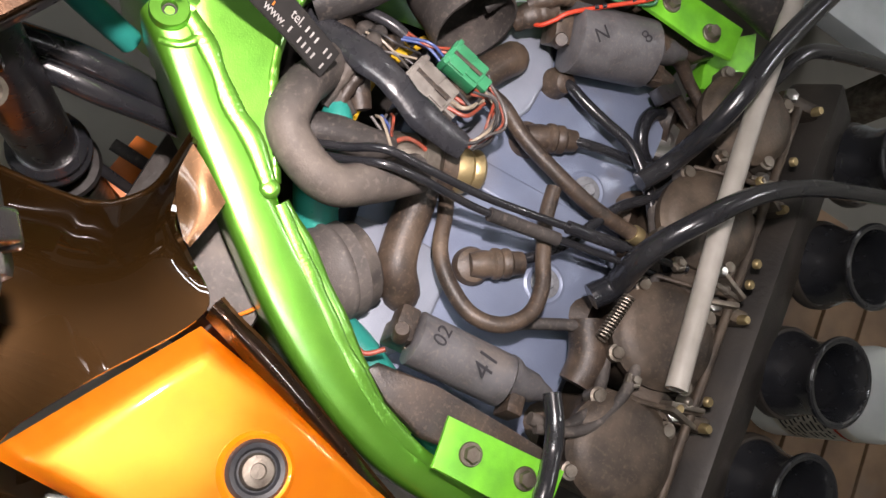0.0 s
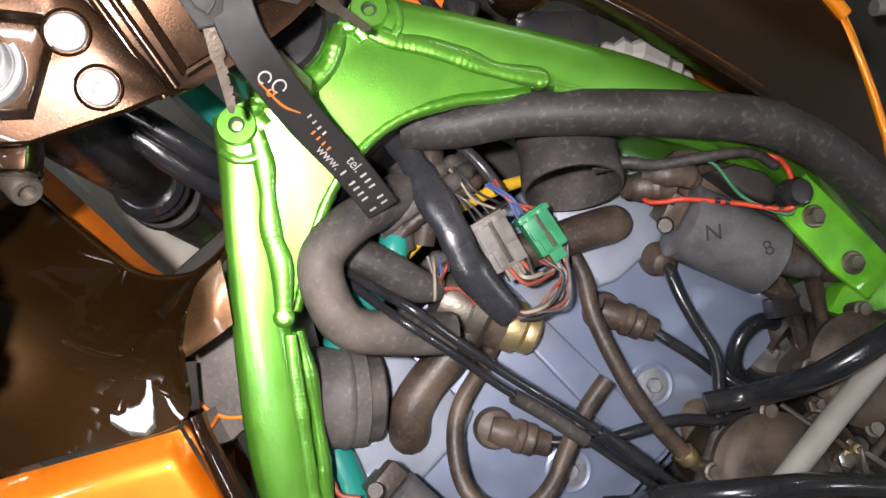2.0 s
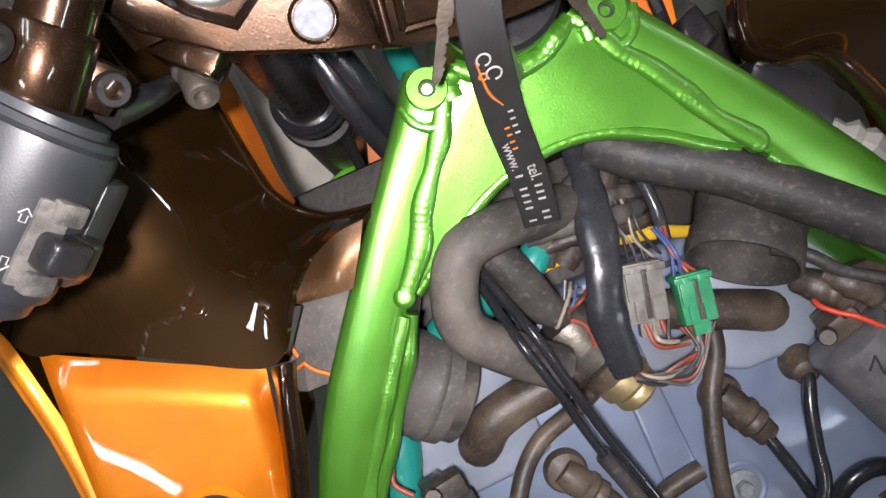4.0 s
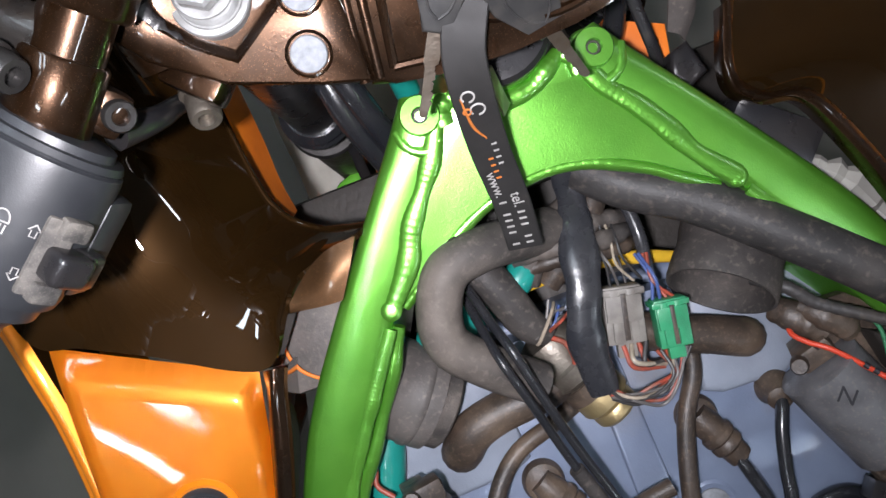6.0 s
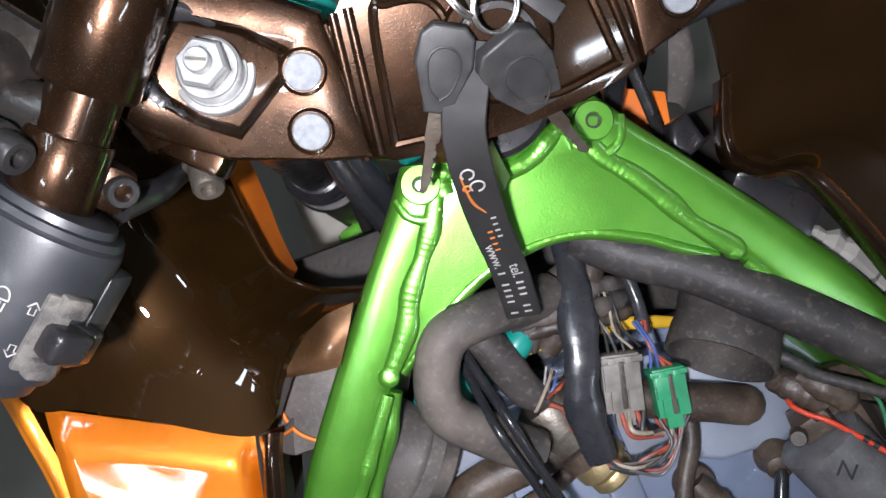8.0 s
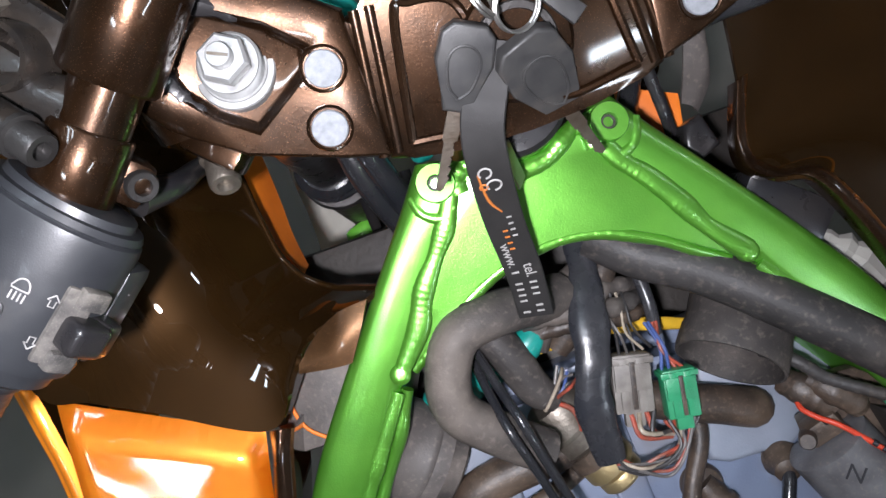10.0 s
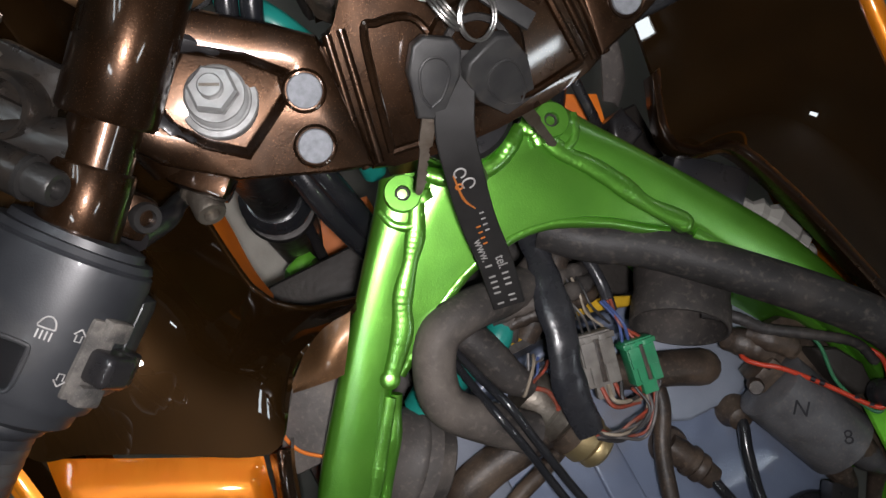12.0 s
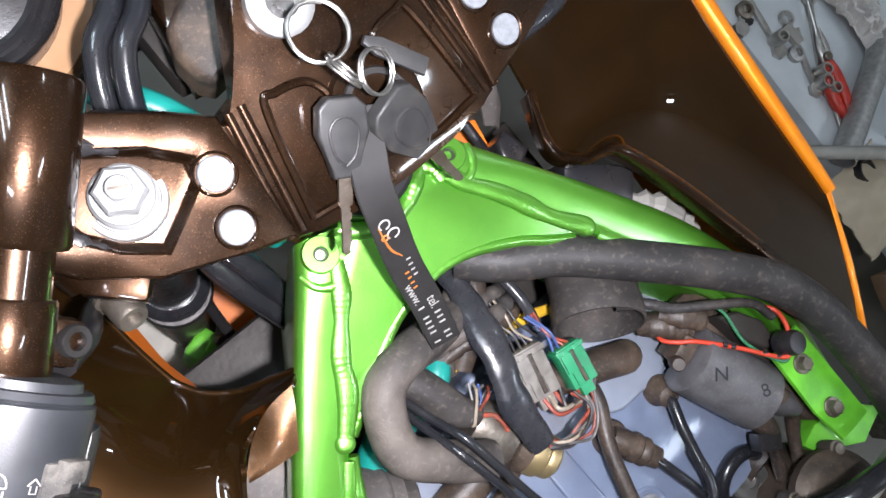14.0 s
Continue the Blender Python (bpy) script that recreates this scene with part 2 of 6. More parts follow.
def tube(pts, r, segs=14, per=8, bm=None, flat=1.0, wall=0.0, ripple=None, up=(0, 0, 1)):
    """A round hose along a smooth path; r is a radius or radii from end to end; flat squashes it; wall opens the far end."""
    bm = bm or bmesh.new()
    path = spline(pts, per) if per else [Vector(q) for q in pts]
    rr = r if isinstance(r, (list, tuple)) else [r, r]
    n = len(path)
    rings = []
    side = None
    for i, p in enumerate(path):
        d = (path[min(i + 1, n - 1)] - path[max(i - 1, 0)]).normalized()
        if side is None:
            side = d.cross(Vector(up))
            if side.length < 1e-3:
                side = d.cross(Vector((1, 0, 0)))
        side = (side - d * side.dot(d)).normalized()
        top = side.cross(d)
        rad = lerp_list(rr, i / (n - 1))
        if ripple:
            rad *= 1 + ripple(i / (n - 1))
        rings.append([bm.verts.new(p + rad * (math.cos(2 * math.pi * k / segs) * side + flat * math.sin(2 * math.pi * k / segs) * top)) for k in range(segs)])
    for a, b in zip(rings, rings[1:]):
        for k in range(segs):
            bm.faces.new((a[k], a[(k + 1) % segs], b[(k + 1) % segs], b[k]))
    bm.faces.new(rings[0])
    if wall:
        d = (path[-1] - path[-2]).normalized()
        c = path[-1]
        inner = [bm.verts.new(c + (v.co - c) * (1 - wall)) for v in rings[-1]]
        deep = [bm.verts.new(v.co - d * rr[-1] * 1.6) for v in inner]
        for k in range(segs):
            j = (k + 1) % segs
            bm.faces.new((rings[-1][k], rings[-1][j], inner[j], inner[k]))
            bm.faces.new((inner[k], inner[j], deep[j], deep[k]))
        bm.faces.new(deep)
    else:
        bm.faces.new(rings[-1])
    return bm


def lathe(profile, at=(0, 0, 0), axis=(0, 0, 1), segs=24, bm=None, turn=0.0, caps=True):
    """Turns (radius, height) pairs round an axis; segs 6 gives a hexagon."""
    bm = bm or bmesh.new()
    q = Vector((0, 0, 1)).rotation_difference(Vector(axis).normalized())
    at = Vector(at)
    rings = []
    for r, h in profile:
        if r < 1e-6:
            rings.append([bm.verts.new(at + q @ Vector((0, 0, h)))])
        else:
            rings.append([bm.verts.new(at + q @ Vector((r * math.cos(turn + 2 * math.pi * k / segs), r * math.sin(turn + 2 * math.pi * k / segs), h))) for k in range(segs)])
    for a, b in zip(rings, rings[1:]):
        for k in range(segs):
            j = (k + 1) % segs
            if len(a) == 1:
                bm.faces.new((a[0], b[k], b[j]))
            elif len(b) == 1:
                bm.faces.new((a[k], a[j], b[0]))
            else:
                bm.faces.new((a[k], a[j], b[j], b[k]))
    for ring in (rings[0], rings[-1]):
        if caps and len(ring) > 2:
            bm.faces.new(ring)
    return bm


def slab(poly, z0, z1, bevel=0.002, bm=None, at=None, segs=2):
    """A polygon raised from z0 to z1 with rounded top edges; z1 may be a function of (x, y); at maps (x, y, h) to the world."""
    bm = bm or bmesh.new()
    top = [bm.verts.new((x, y, 1.0)) for x, y in poly]
    low = [bm.verts.new((x, y, 0.0)) for x, y in poly]
    n = len(poly)
    face = bm.faces.new(top)
    for k in range(n):
        bm.faces.new((low[k], low[(k + 1) % n], top[(k + 1) % n], top[k]))
    bm.faces.new(low[::-1])
    new_verts = set(top + low)
    for v in low:
        v.co.z = z0(v.co.x, v.co.y) if callable(z0) else z0
    for v in top:
        v.co.z = z1(v.co.x, v.co.y) if callable(z1) else z1
    if bevel:
        edges = list(face.edges)
        res = bmesh.ops.bevel(bm, geom=edges, offset=bevel, segments=segs, profile=0.6, affect="EDGES", clamp_overlap=True)
        new_verts |= set(res["verts"])
    if at:
        for v in bm.verts:
            v.co = at(*v.co)
    return bm


def block(size, m, bevel=0.002, bm=None, segs=2):
    """A box of that size with rounded edges, placed by the matrix m."""
    own = bmesh.new()
    bmesh.ops.create_cube(own, size=1.0, matrix=Matrix.Diagonal((*size, 1)))
    if bevel:
        bmesh.ops.bevel(own, geom=own.edges[:], offset=bevel, segments=segs, profile=0.6, affect="EDGES", clamp_overlap=True)
    own.transform(m)
    if bm is None:
        return own
    me = bpy.data.meshes.new("scratch")
    own.to_mesh(me)
    own.free()
    bm.from_mesh(me)
    bpy.data.meshes.remove(me)
    return bm


def frame_at(at, along, up=(0, 0, 1)):
    """A matrix at a place whose x axis runs along a direction."""
    x = Vector(along).normalized()
    z = Vector(up) - x * Vector(up).dot(x)
    z.normalize()
    y = z.cross(x)
    return Matrix(((x.x, y.x, z.x, at[0]), (x.y, y.y, z.y, at[1]), (x.z, y.z, z.z, at[2]), (0, 0, 0, 1)))


def loft(curves, per=6, thick=0.003, shape=None, across=1, relax=0):
    """A skin through several curves of equally many points, with thickness below; shape(u, v, p) moves each point; relax evens it out."""
    lines = [spline(c, per) for c in curves]
    cols = list(zip(*lines))
    grid = []
    for i, col in enumerate(cols):
        c = spline(col, across) if across > 1 else list(col)
        grid.append([shape(i / (len(cols) - 1), j / (len(c) - 1), Vector(p)) if shape else Vector(p) for j, p in enumerate(c)])
    for _ in range(relax):
        grid = [[p if i in (0, len(grid) - 1) or j in (0, len(row) - 1) else p * 0.5 + (grid[i - 1][j] + grid[i + 1][j] + row[j - 1] + row[j + 1]) * 0.125
                 for j, p in enumerate(row)] for i, row in enumerate(grid)]
    bm = bmesh.new()
    vs = [[bm.verts.new(p) for p in row] for row in grid]
    for a, b in zip(vs, vs[1:]):
        for k in range(len(a) - 1):
            bm.faces.new((a[k], a[k + 1], b[k + 1], b[k]))
    bm.normal_update()
    if sum(f.normal.z for f in bm.faces) < 0:
        bmesh.ops.reverse_faces(bm, faces=bm.faces[:])
        bm.normal_update()
    if thick:
        bmesh.ops.solidify(bm, geom=bm.faces[:], thickness=thick)
    return bm


def lettering(text, size, m, material, parent, name="lettering"):
    cu = bpy.data.curves.new(name, "FONT")
    cu.body, cu.size, cu.extrude, cu.align_x, cu.align_y = text, size, 0.0001, "CENTER", "CENTER"
    tmp = bpy.data.objects.new("scratch", cu)
    me = bpy.data.meshes.new_from_object(tmp)
    bpy.data.objects.remove(tmp)
    me.transform(m)
    me.materials.clear()
    me.materials.append(material)
    ob = new(name, me)
    ob.parent = parent
    if parent.type == "EMPTY":
        ob.matrix_parent_inverse = Matrix.Translation(-Vector(parent.location))
    return ob


def bolt_profile(r, h, flange):
    return [(flange, 0), (flange, 0.0012), (flange * 0.96, 0.0018), (r, 0.002), (r, h - 0.0008), (r * 0.9, h), (0, h)]


def hex_bolt(parent, at, r=0.006, h=0.006, flange=0.009, axis=(0, 0, 1), material=STEEL_DULL, turn=0.3):
    """Washer and hexagon head."""
    w = part("washer", lathe([(flange, 0), (flange, 0.0014), (flange * 0.93, 0.002), (0, 0.002)], at, axis, 24), material, parent)
    q = Vector(at) + Vector(axis).normalized() * 0.0018
    part("bolt_head", lathe([(r, 0), (r, h * 0.85), (r * 0.88, h), (0, h)], q, axis, 6, turn=turn), material, w)
    return w


def socket_bolt(parent, at, axis, r=0.0065, length=0.016, material=BLACK_STEEL):
    """Round cap screw with a sunk hexagon."""
    b = part("cap_screw", lathe([(r, 0), (r, length * 0.9), (r * 0.9, length), (r * 0.55, length), (r * 0.5, length - 0.004), (0, length - 0.004)], at, axis, 18), material, parent)
    part("screw_collar", lathe([(r * 1.25, -0.001), (r * 1.25, 0.0015), (r, 0.002)], at, axis, 18), material, b)
    return b


# ---- the workshop ----
def room():
    fl = solo("floor", slab([(-2.2, -3), (2.4, -3), (2.4, 3), (-2.2, 3)], -0.1, 0.0, 0), CONCRETE, "stained grey concrete workshop floor", "floor", kind="structure")
    for name, x0, y0, x1, y1 in (("wall_north", -2.2, 3.0, 2.4, 3.15), ("wall_south", -2.2, -3.15, 2.4, -3.0),
                                 ("wall_west", -2.35, -3.15, -2.2, 3.15), ("wall_east", 2.4, -3.15, 2.55, 3.15)):
        solo(name, slab([(x0, y0), (x1, y0), (x1, y1), (x0, y1)], 0.0, 2.75, 0), PLASTER, "plain plastered workshop wall", "wall", kind="structure")
    solo("ceiling", slab([(-2.35, -3.15), (2.55, -3.15), (2.55, 3.15), (-2.35, 3.15)], 2.75, 2.85, 0), PLASTER, "plain plastered workshop ceiling", "ceiling", kind="structure")


room()


def panel_light(at, size, along, material):
    t = thing("ceiling_light", at, "unseen flat white panel lamp placed at the ceiling for light or reflections", "ceiling light", "ceiling lights")
    m = frame_at(at, along)
    part("housing", block((size[0] + 0.02, size[1] + 0.02, 0.04), m @ pose(0, 0, 0.025), 0.004), PLASTER, t)
    part("diffuser", block((size[0], size[1], 0.012), m, 0.003), material, t)


panel_light((-0.60, -0.48, 2.70), (0.34, 0.065), (0.49, -0.87, 0), PANEL_GLOW)
panel_light((1.95, 0.15, 2.70), (0.16, 0.09), (0, 1, 0), PANEL_GLOW)
# added fill lamp with no known fitting behind it, brightens the bench
panel_light((1.30, -1.70, 2.70), (0.60, 0.12), (1, 0, 0), PANEL_GLOW)
for x in (-0.46, -0.22):
    panel_light((x, 0.88, 2.70), (0.95, 0.06), (0, 1, 0), BATTEN_GLOW)


# ---- green frame ----
def ztop(x, y):
    return 0.949 + 0.2 * y if y < 0 else 0.949 + 0.05 * y


OUTER = [(0.058, 0.014), (0.072, -0.005), (0.100, -0.040), (0.142, -0.092), (0.174, -0.135), (0.198, -0.178), (0.214, -0.220), (0.222, -0.262), (0.225, -0.340)]
INNER = [(0.030, 0.006), (0.046, -0.016), (0.066, -0.040), (0.103, -0.096), (0.133, -0.142), (0.162, -0.185), (0.184, -0.226), (0.196, -0.268), (0.203, -0.340)]


def spar(parent, sgn):
    o, i = spline([(a * sgn, b, 0) for a, b in OUTER], 6), spline([(a * sgn, b, 0) for a, b in INNER], 6)
    bm = bmesh.new()
    rows = []
    for k, (p, q) in enumerate(zip(o, i)):
        w = (q - p)
        u = w.normalized()
        L = w.length
        z = ztop((p.x + q.x) / 2, (p.y + q.y) / 2)
        f = k / (len(o) - 1)
        drop = 0.075 + 0.02 * math.sin(f * math.pi)
        r = 0.0068
        ri = 0.0015 if q.y > -0.094 else 0.008
        prof = [(0.004, -drop - 0.05 * f), (0.0005, -drop * 0.6), (0.0, -r * 1.6), (r * 0.12, -r * 0.75), (r * 0.45, -r * 0.28), (r, -0.0007), (r + 0.0016, -0.0002), (L * 0.5, 0.0003), (L - ri - 0.0012, 0.0), (L - ri * 0.9, -0.0004),
                (L - ri * 0.35, -ri * 0.25), (L - ri * 0.06, -ri * 0.7), (L, -ri * 1.5), (L + 0.003, -drop * 0.5), (L + 0.002 + (0.034 if sgn > 0 else 0.014) * min(1.0, max(0.0, f * 2.2 - 0.5)), -drop - 0.03 * f)]
        rows.append([bm.verts.new(p + u * a + Vector((0, 0, z + b))) for a, b in prof])
    for a, b in zip(rows, rows[1:]):
        for k in range(len(a) - 1):
            bm.faces.new((a[k], a[k + 1], b[k + 1], b[k]))
        bm.faces.new((a[-1], a[0], b[0], b[-1]))
    bm.faces.new(rows[0])
    bm.faces.new(rows[-1])
    return part("spar", bm, GREEN, parent, "bright green painted aluminium box spar", 50)


def bead(parent, pts, r=0.0048, seed=1, flat=0.5, pitch=0.0042, scale=0.055, wander=0.30):
    """A rippled weld bead lying on the spar."""
    rnd = random.Random(seed)
    length = sum((Vector(a) - Vector(b)).length for a, b in zip(pts, pts[1:]))
    n = max(4, int(length / pitch))
    ph = [rnd.uniform(0.5, 1.5) for _ in range(n + 2)]
    per = max(10, int(n * 5 / (len(pts) - 1)))

    def rip(f):
        x = f * n
        return scale * ph[int(x)] * (x % 1.0) ** 1.6 + wander * noise.noise((x * 0.21, seed, 0)) + 0.16 * noise.noise((x * 0.06, seed, 7)) - 0.04
    pts = [(x + rnd.uniform(-0.0008, 0.0008), y + rnd.uniform(-0.0008, 0.0008), ztop(x, y) + dz) for x, y, dz in pts]
    return part("weld_bead", tube(pts, [r * 0.8, r, r * 0.92, r * 1.1, r, r * 0.9], 14, per, flat=flat, ripple=rip), GREEN, parent, "", 60)


def green_frame():
    t = thing("motorcycle_chassis", (0, -0.1, 0.85), "bright metallic green welded aluminium twin-spar motorcycle frame", "motorcycle frame")
    for s in (-1, 1):
        spar(t, s)
        boss = part("mounting_boss", lathe([(0.0138, -0.062), (0.0138, -0.008), (0.0112, -0.005), (0.0110, 0.0062), (0.0104, 0.0072), (0.0046, 0.0072), (0.0040, 0.0052), (0.0040, -0.050), (0, -0.050)],
                                           (s * 0.05, 0, 0.9465), (0, 0, 1), 32), GREEN, t, "green tapped boss")
        # insert coloured dark instead of steel, so shade fills the hole
        part("thread_insert", lathe([(0.0039, -0.048), (0.0039, 0.0045), (0.0029, 0.0045), (0.0029, -0.045), (0, -0.045)], (s * 0.05, 0, 0.9465), (0, 0, 1), 20), GRIME_AND_SHADE, boss)
        bead(t, [(s * 0.040, 0.000, 0), (s * 0.051, -0.021, 0), (s * 0.063, -0.036, 0), (s * 0.0765, -0.055, 0), (s * 0.087, -0.073, 0), (s * 0.105, -0.094, 0.0006)], 0.0062, 3 + s, 0.40)
        part("weld_stop", lathe([(0.0066, -0.004), (0.0062, 0.0012), (0.0050, 0.0024), (0.0028, 0.0031), (0, 0.0030)], (s * 0.105, -0.094, ztop(0.105, -0.094)), (0, 0, 1), 18), GREEN, t)
        bead(t, [(s * 0.110, -0.103, -0.001), (s * 0.123, -0.121, -0.001), (s * 0.142, -0.148, -0.001), (s * 0.168, -0.184, -0.001), (s * 0.190, -0.226, -0.001), (s * 0.201, -0.268, -0.001), (s * 0.207, -0.335, -0.001)], 0.0050, 8 + s, 0.36, 0.0034, 0.05, 0.20)
        bead(t, [(s * 0.105, -0.104, -0.010), (s * 0.120, -0.128, -0.012), (s * 0.145, -0.164, -0.013), (s * 0.170, -0.20, -0.013), (s * 0.19, -0.245, -0.013)], 0.0050, 18 + s, 0.8, 0.006, 0.03, 0.24)
        bead(t, [(s * 0.033, 0.006, -0.002), (s * 0.040, -0.001, -0.001), (s * 0.040, -0.010, 0)], 0.0065, 28 + s)
        bead(t, [(s * 0.066, -0.002, -0.004), (s * 0.062, -0.013, -0.001), (s * 0.053, -0.018, -0.0005), (s * 0.045, -0.014, -0.0005)], 0.0034, 61 + s, 0.7)
        # side gusset below the head
        part("side_gusset", loft([[(s * 0.054, 0.013, 0.938), (s * 0.068, -0.003, 0.936), (s * 0.096, -0.040, 0.929)],
                                  [(s * 0.054, 0.012, 0.90), (s * 0.070, -0.002, 0.895), (s * 0.098, -0.040, 0.89)],
                                  [(s * 0.054, 0.008, 0.82), (s * 0.070, -0.006, 0.80), (s * 0.098, -0.046, 0.80)]], 4, 0.003), GREEN, t, "", 60)
        # coil bracket plate
        x = s * 0.186
        part("bracket_plate", slab([(x - 0.017, -0.262), (x + 0.016, -0.258), (x + 0.019, -0.345), (x - 0.012, -0.345), (x - 0.017, -0.315)][::int(s)], 0.906, 0.9095, 0.001), GREEN_PLATE, t, "green painted flat bracket")
        for yy in (-0.281, -0.321):
            hex_bolt(t, (x - (0.001 if yy > -0.3 else 0.003) * s, yy, 0.9095), 0.0055, 0.005, 0.0078)
    part("lower_plate", slab([(0.167, -0.350), (0.186, -0.345), (0.221, -0.352), (0.247, -0.379), (0.214, -0.388), (0.173, -0.362)][::-1], 0.850, 0.870, 0.002), GREEN_PLATE, t, "green painted lower plate")
    arch = [(0.110, -0.104), (0.096, -0.092), (0.080, -0.0815), (0.062, -0.069), (0.046, -0.0605), (0.030, -0.055), (0.015, -0.0515), (0.0, -0.0505)]
    arch = arch + [(-x, y) for x, y in arch[-2::-1]]
    front = [(-0.090, -0.076), (-0.066, -0.040), (-0.046, -0.014), (-0.034, 0.008), (-0.026, 0.002), (-0.016, -0.005), (0.0, -0.0075)]
    front = front + [(-x, y) for x, y in front[-2::-1]]
    part("head_gusset", slab(arch + front, 0.86, lambda x, y: ztop(x, y) - 0.0015, 0.005, segs=4), GREEN, t, "green head gusset plate", 50)
    bead(t, [(0.098, -0.096, -0.010), (0.078, -0.083, -0.009), (0.060, -0.0705, -0.008), (0.03, -0.0565, -0.008), (0.0, -0.052, -0.008), (-0.03, -0.0565, -0.008), (-0.060, -0.0705, -0.008), (-0.078, -0.083, -0.009), (-0.098, -0.096, -0.010)], 0.0042, 41, 0.9, 0.006)
    bead(t, [(0.033, 0.005, -0.002), (0.022, -0.002, -0.001), (0.010, -0.0075, -0.001), (-0.010, -0.0075, -0.001), (-0.022, -0.002, -0.001), (-0.033, 0.005, -0.002)], 0.0055, 43, 0.7)
    part("head_tube", lathe([(0.034, -0.14), (0.034, 0.0), (0.031, 0.003), (0.026, 0.003), (0.026, -0.01)], (0, 0.030, 0.953), (0, 0, 1), 40), GREEN, t)
    part("bearing_cover", lathe([(0.0335, 0), (0.0335, 0.006), (0.031, 0.009), (0.020, 0.010), (0, 0.010)], (0, 0.030, 0.957), (0, 0, 1), 40), PLASTIC_DARK, t, "black dust cover")


green_frame()

# ---- top clamp, in its own sloping plane ----
SL = radians(21)


def onclamp(x, v, h):
    return Vector((x, 0.045 + v * math.cos(SL) - h * math.sin(SL), 1.033 + v * math.sin(SL) + h * math.cos(SL)))


CN = (0, -math.sin(SL), math.cos(SL))


def ring_slab(outer, inner, h0, h1, floor, at):
    """A raised border round a sunken floor."""
    bm = bmesh.new()
    n = len(outer)
    d = h1 - floor
    inset = lambda ps, f: [(sum(p[0] for p in ps) / n * f + p[0] * (1 - f), sum(p[1] for p in ps) / n * f + p[1] * (1 - f)) for p in ps]
    levels = [(outer, h0), (outer, h1 - 0.003), (inset(outer, 0.03), h1 - 0.0006), (inset(outer, 0.06), h1), (inset(inner, -0.08), h1), (inset(inner, -0.04), h1 - 0.1 * d), (inset(inner, 0.0), h1 - 0.35 * d), (inset(inner, 0.06), floor + 0.25 * d), (inset(inner, 0.11), floor + 0.05 * d), (inset(inner, 0.15), floor)]
    rings = [[bm.verts.new(at(x, y, h)) for x, y in ps] for ps, h in levels]
    for a, b in zip(rings, rings[1:]):
        for k in range(n):
            bm.faces.new((a[k], a[(k + 1) % n], b[(k + 1) % n], b[k]))
    bm.faces.new(rings[0])
    bm.faces.new(rings[-1])
    return bm


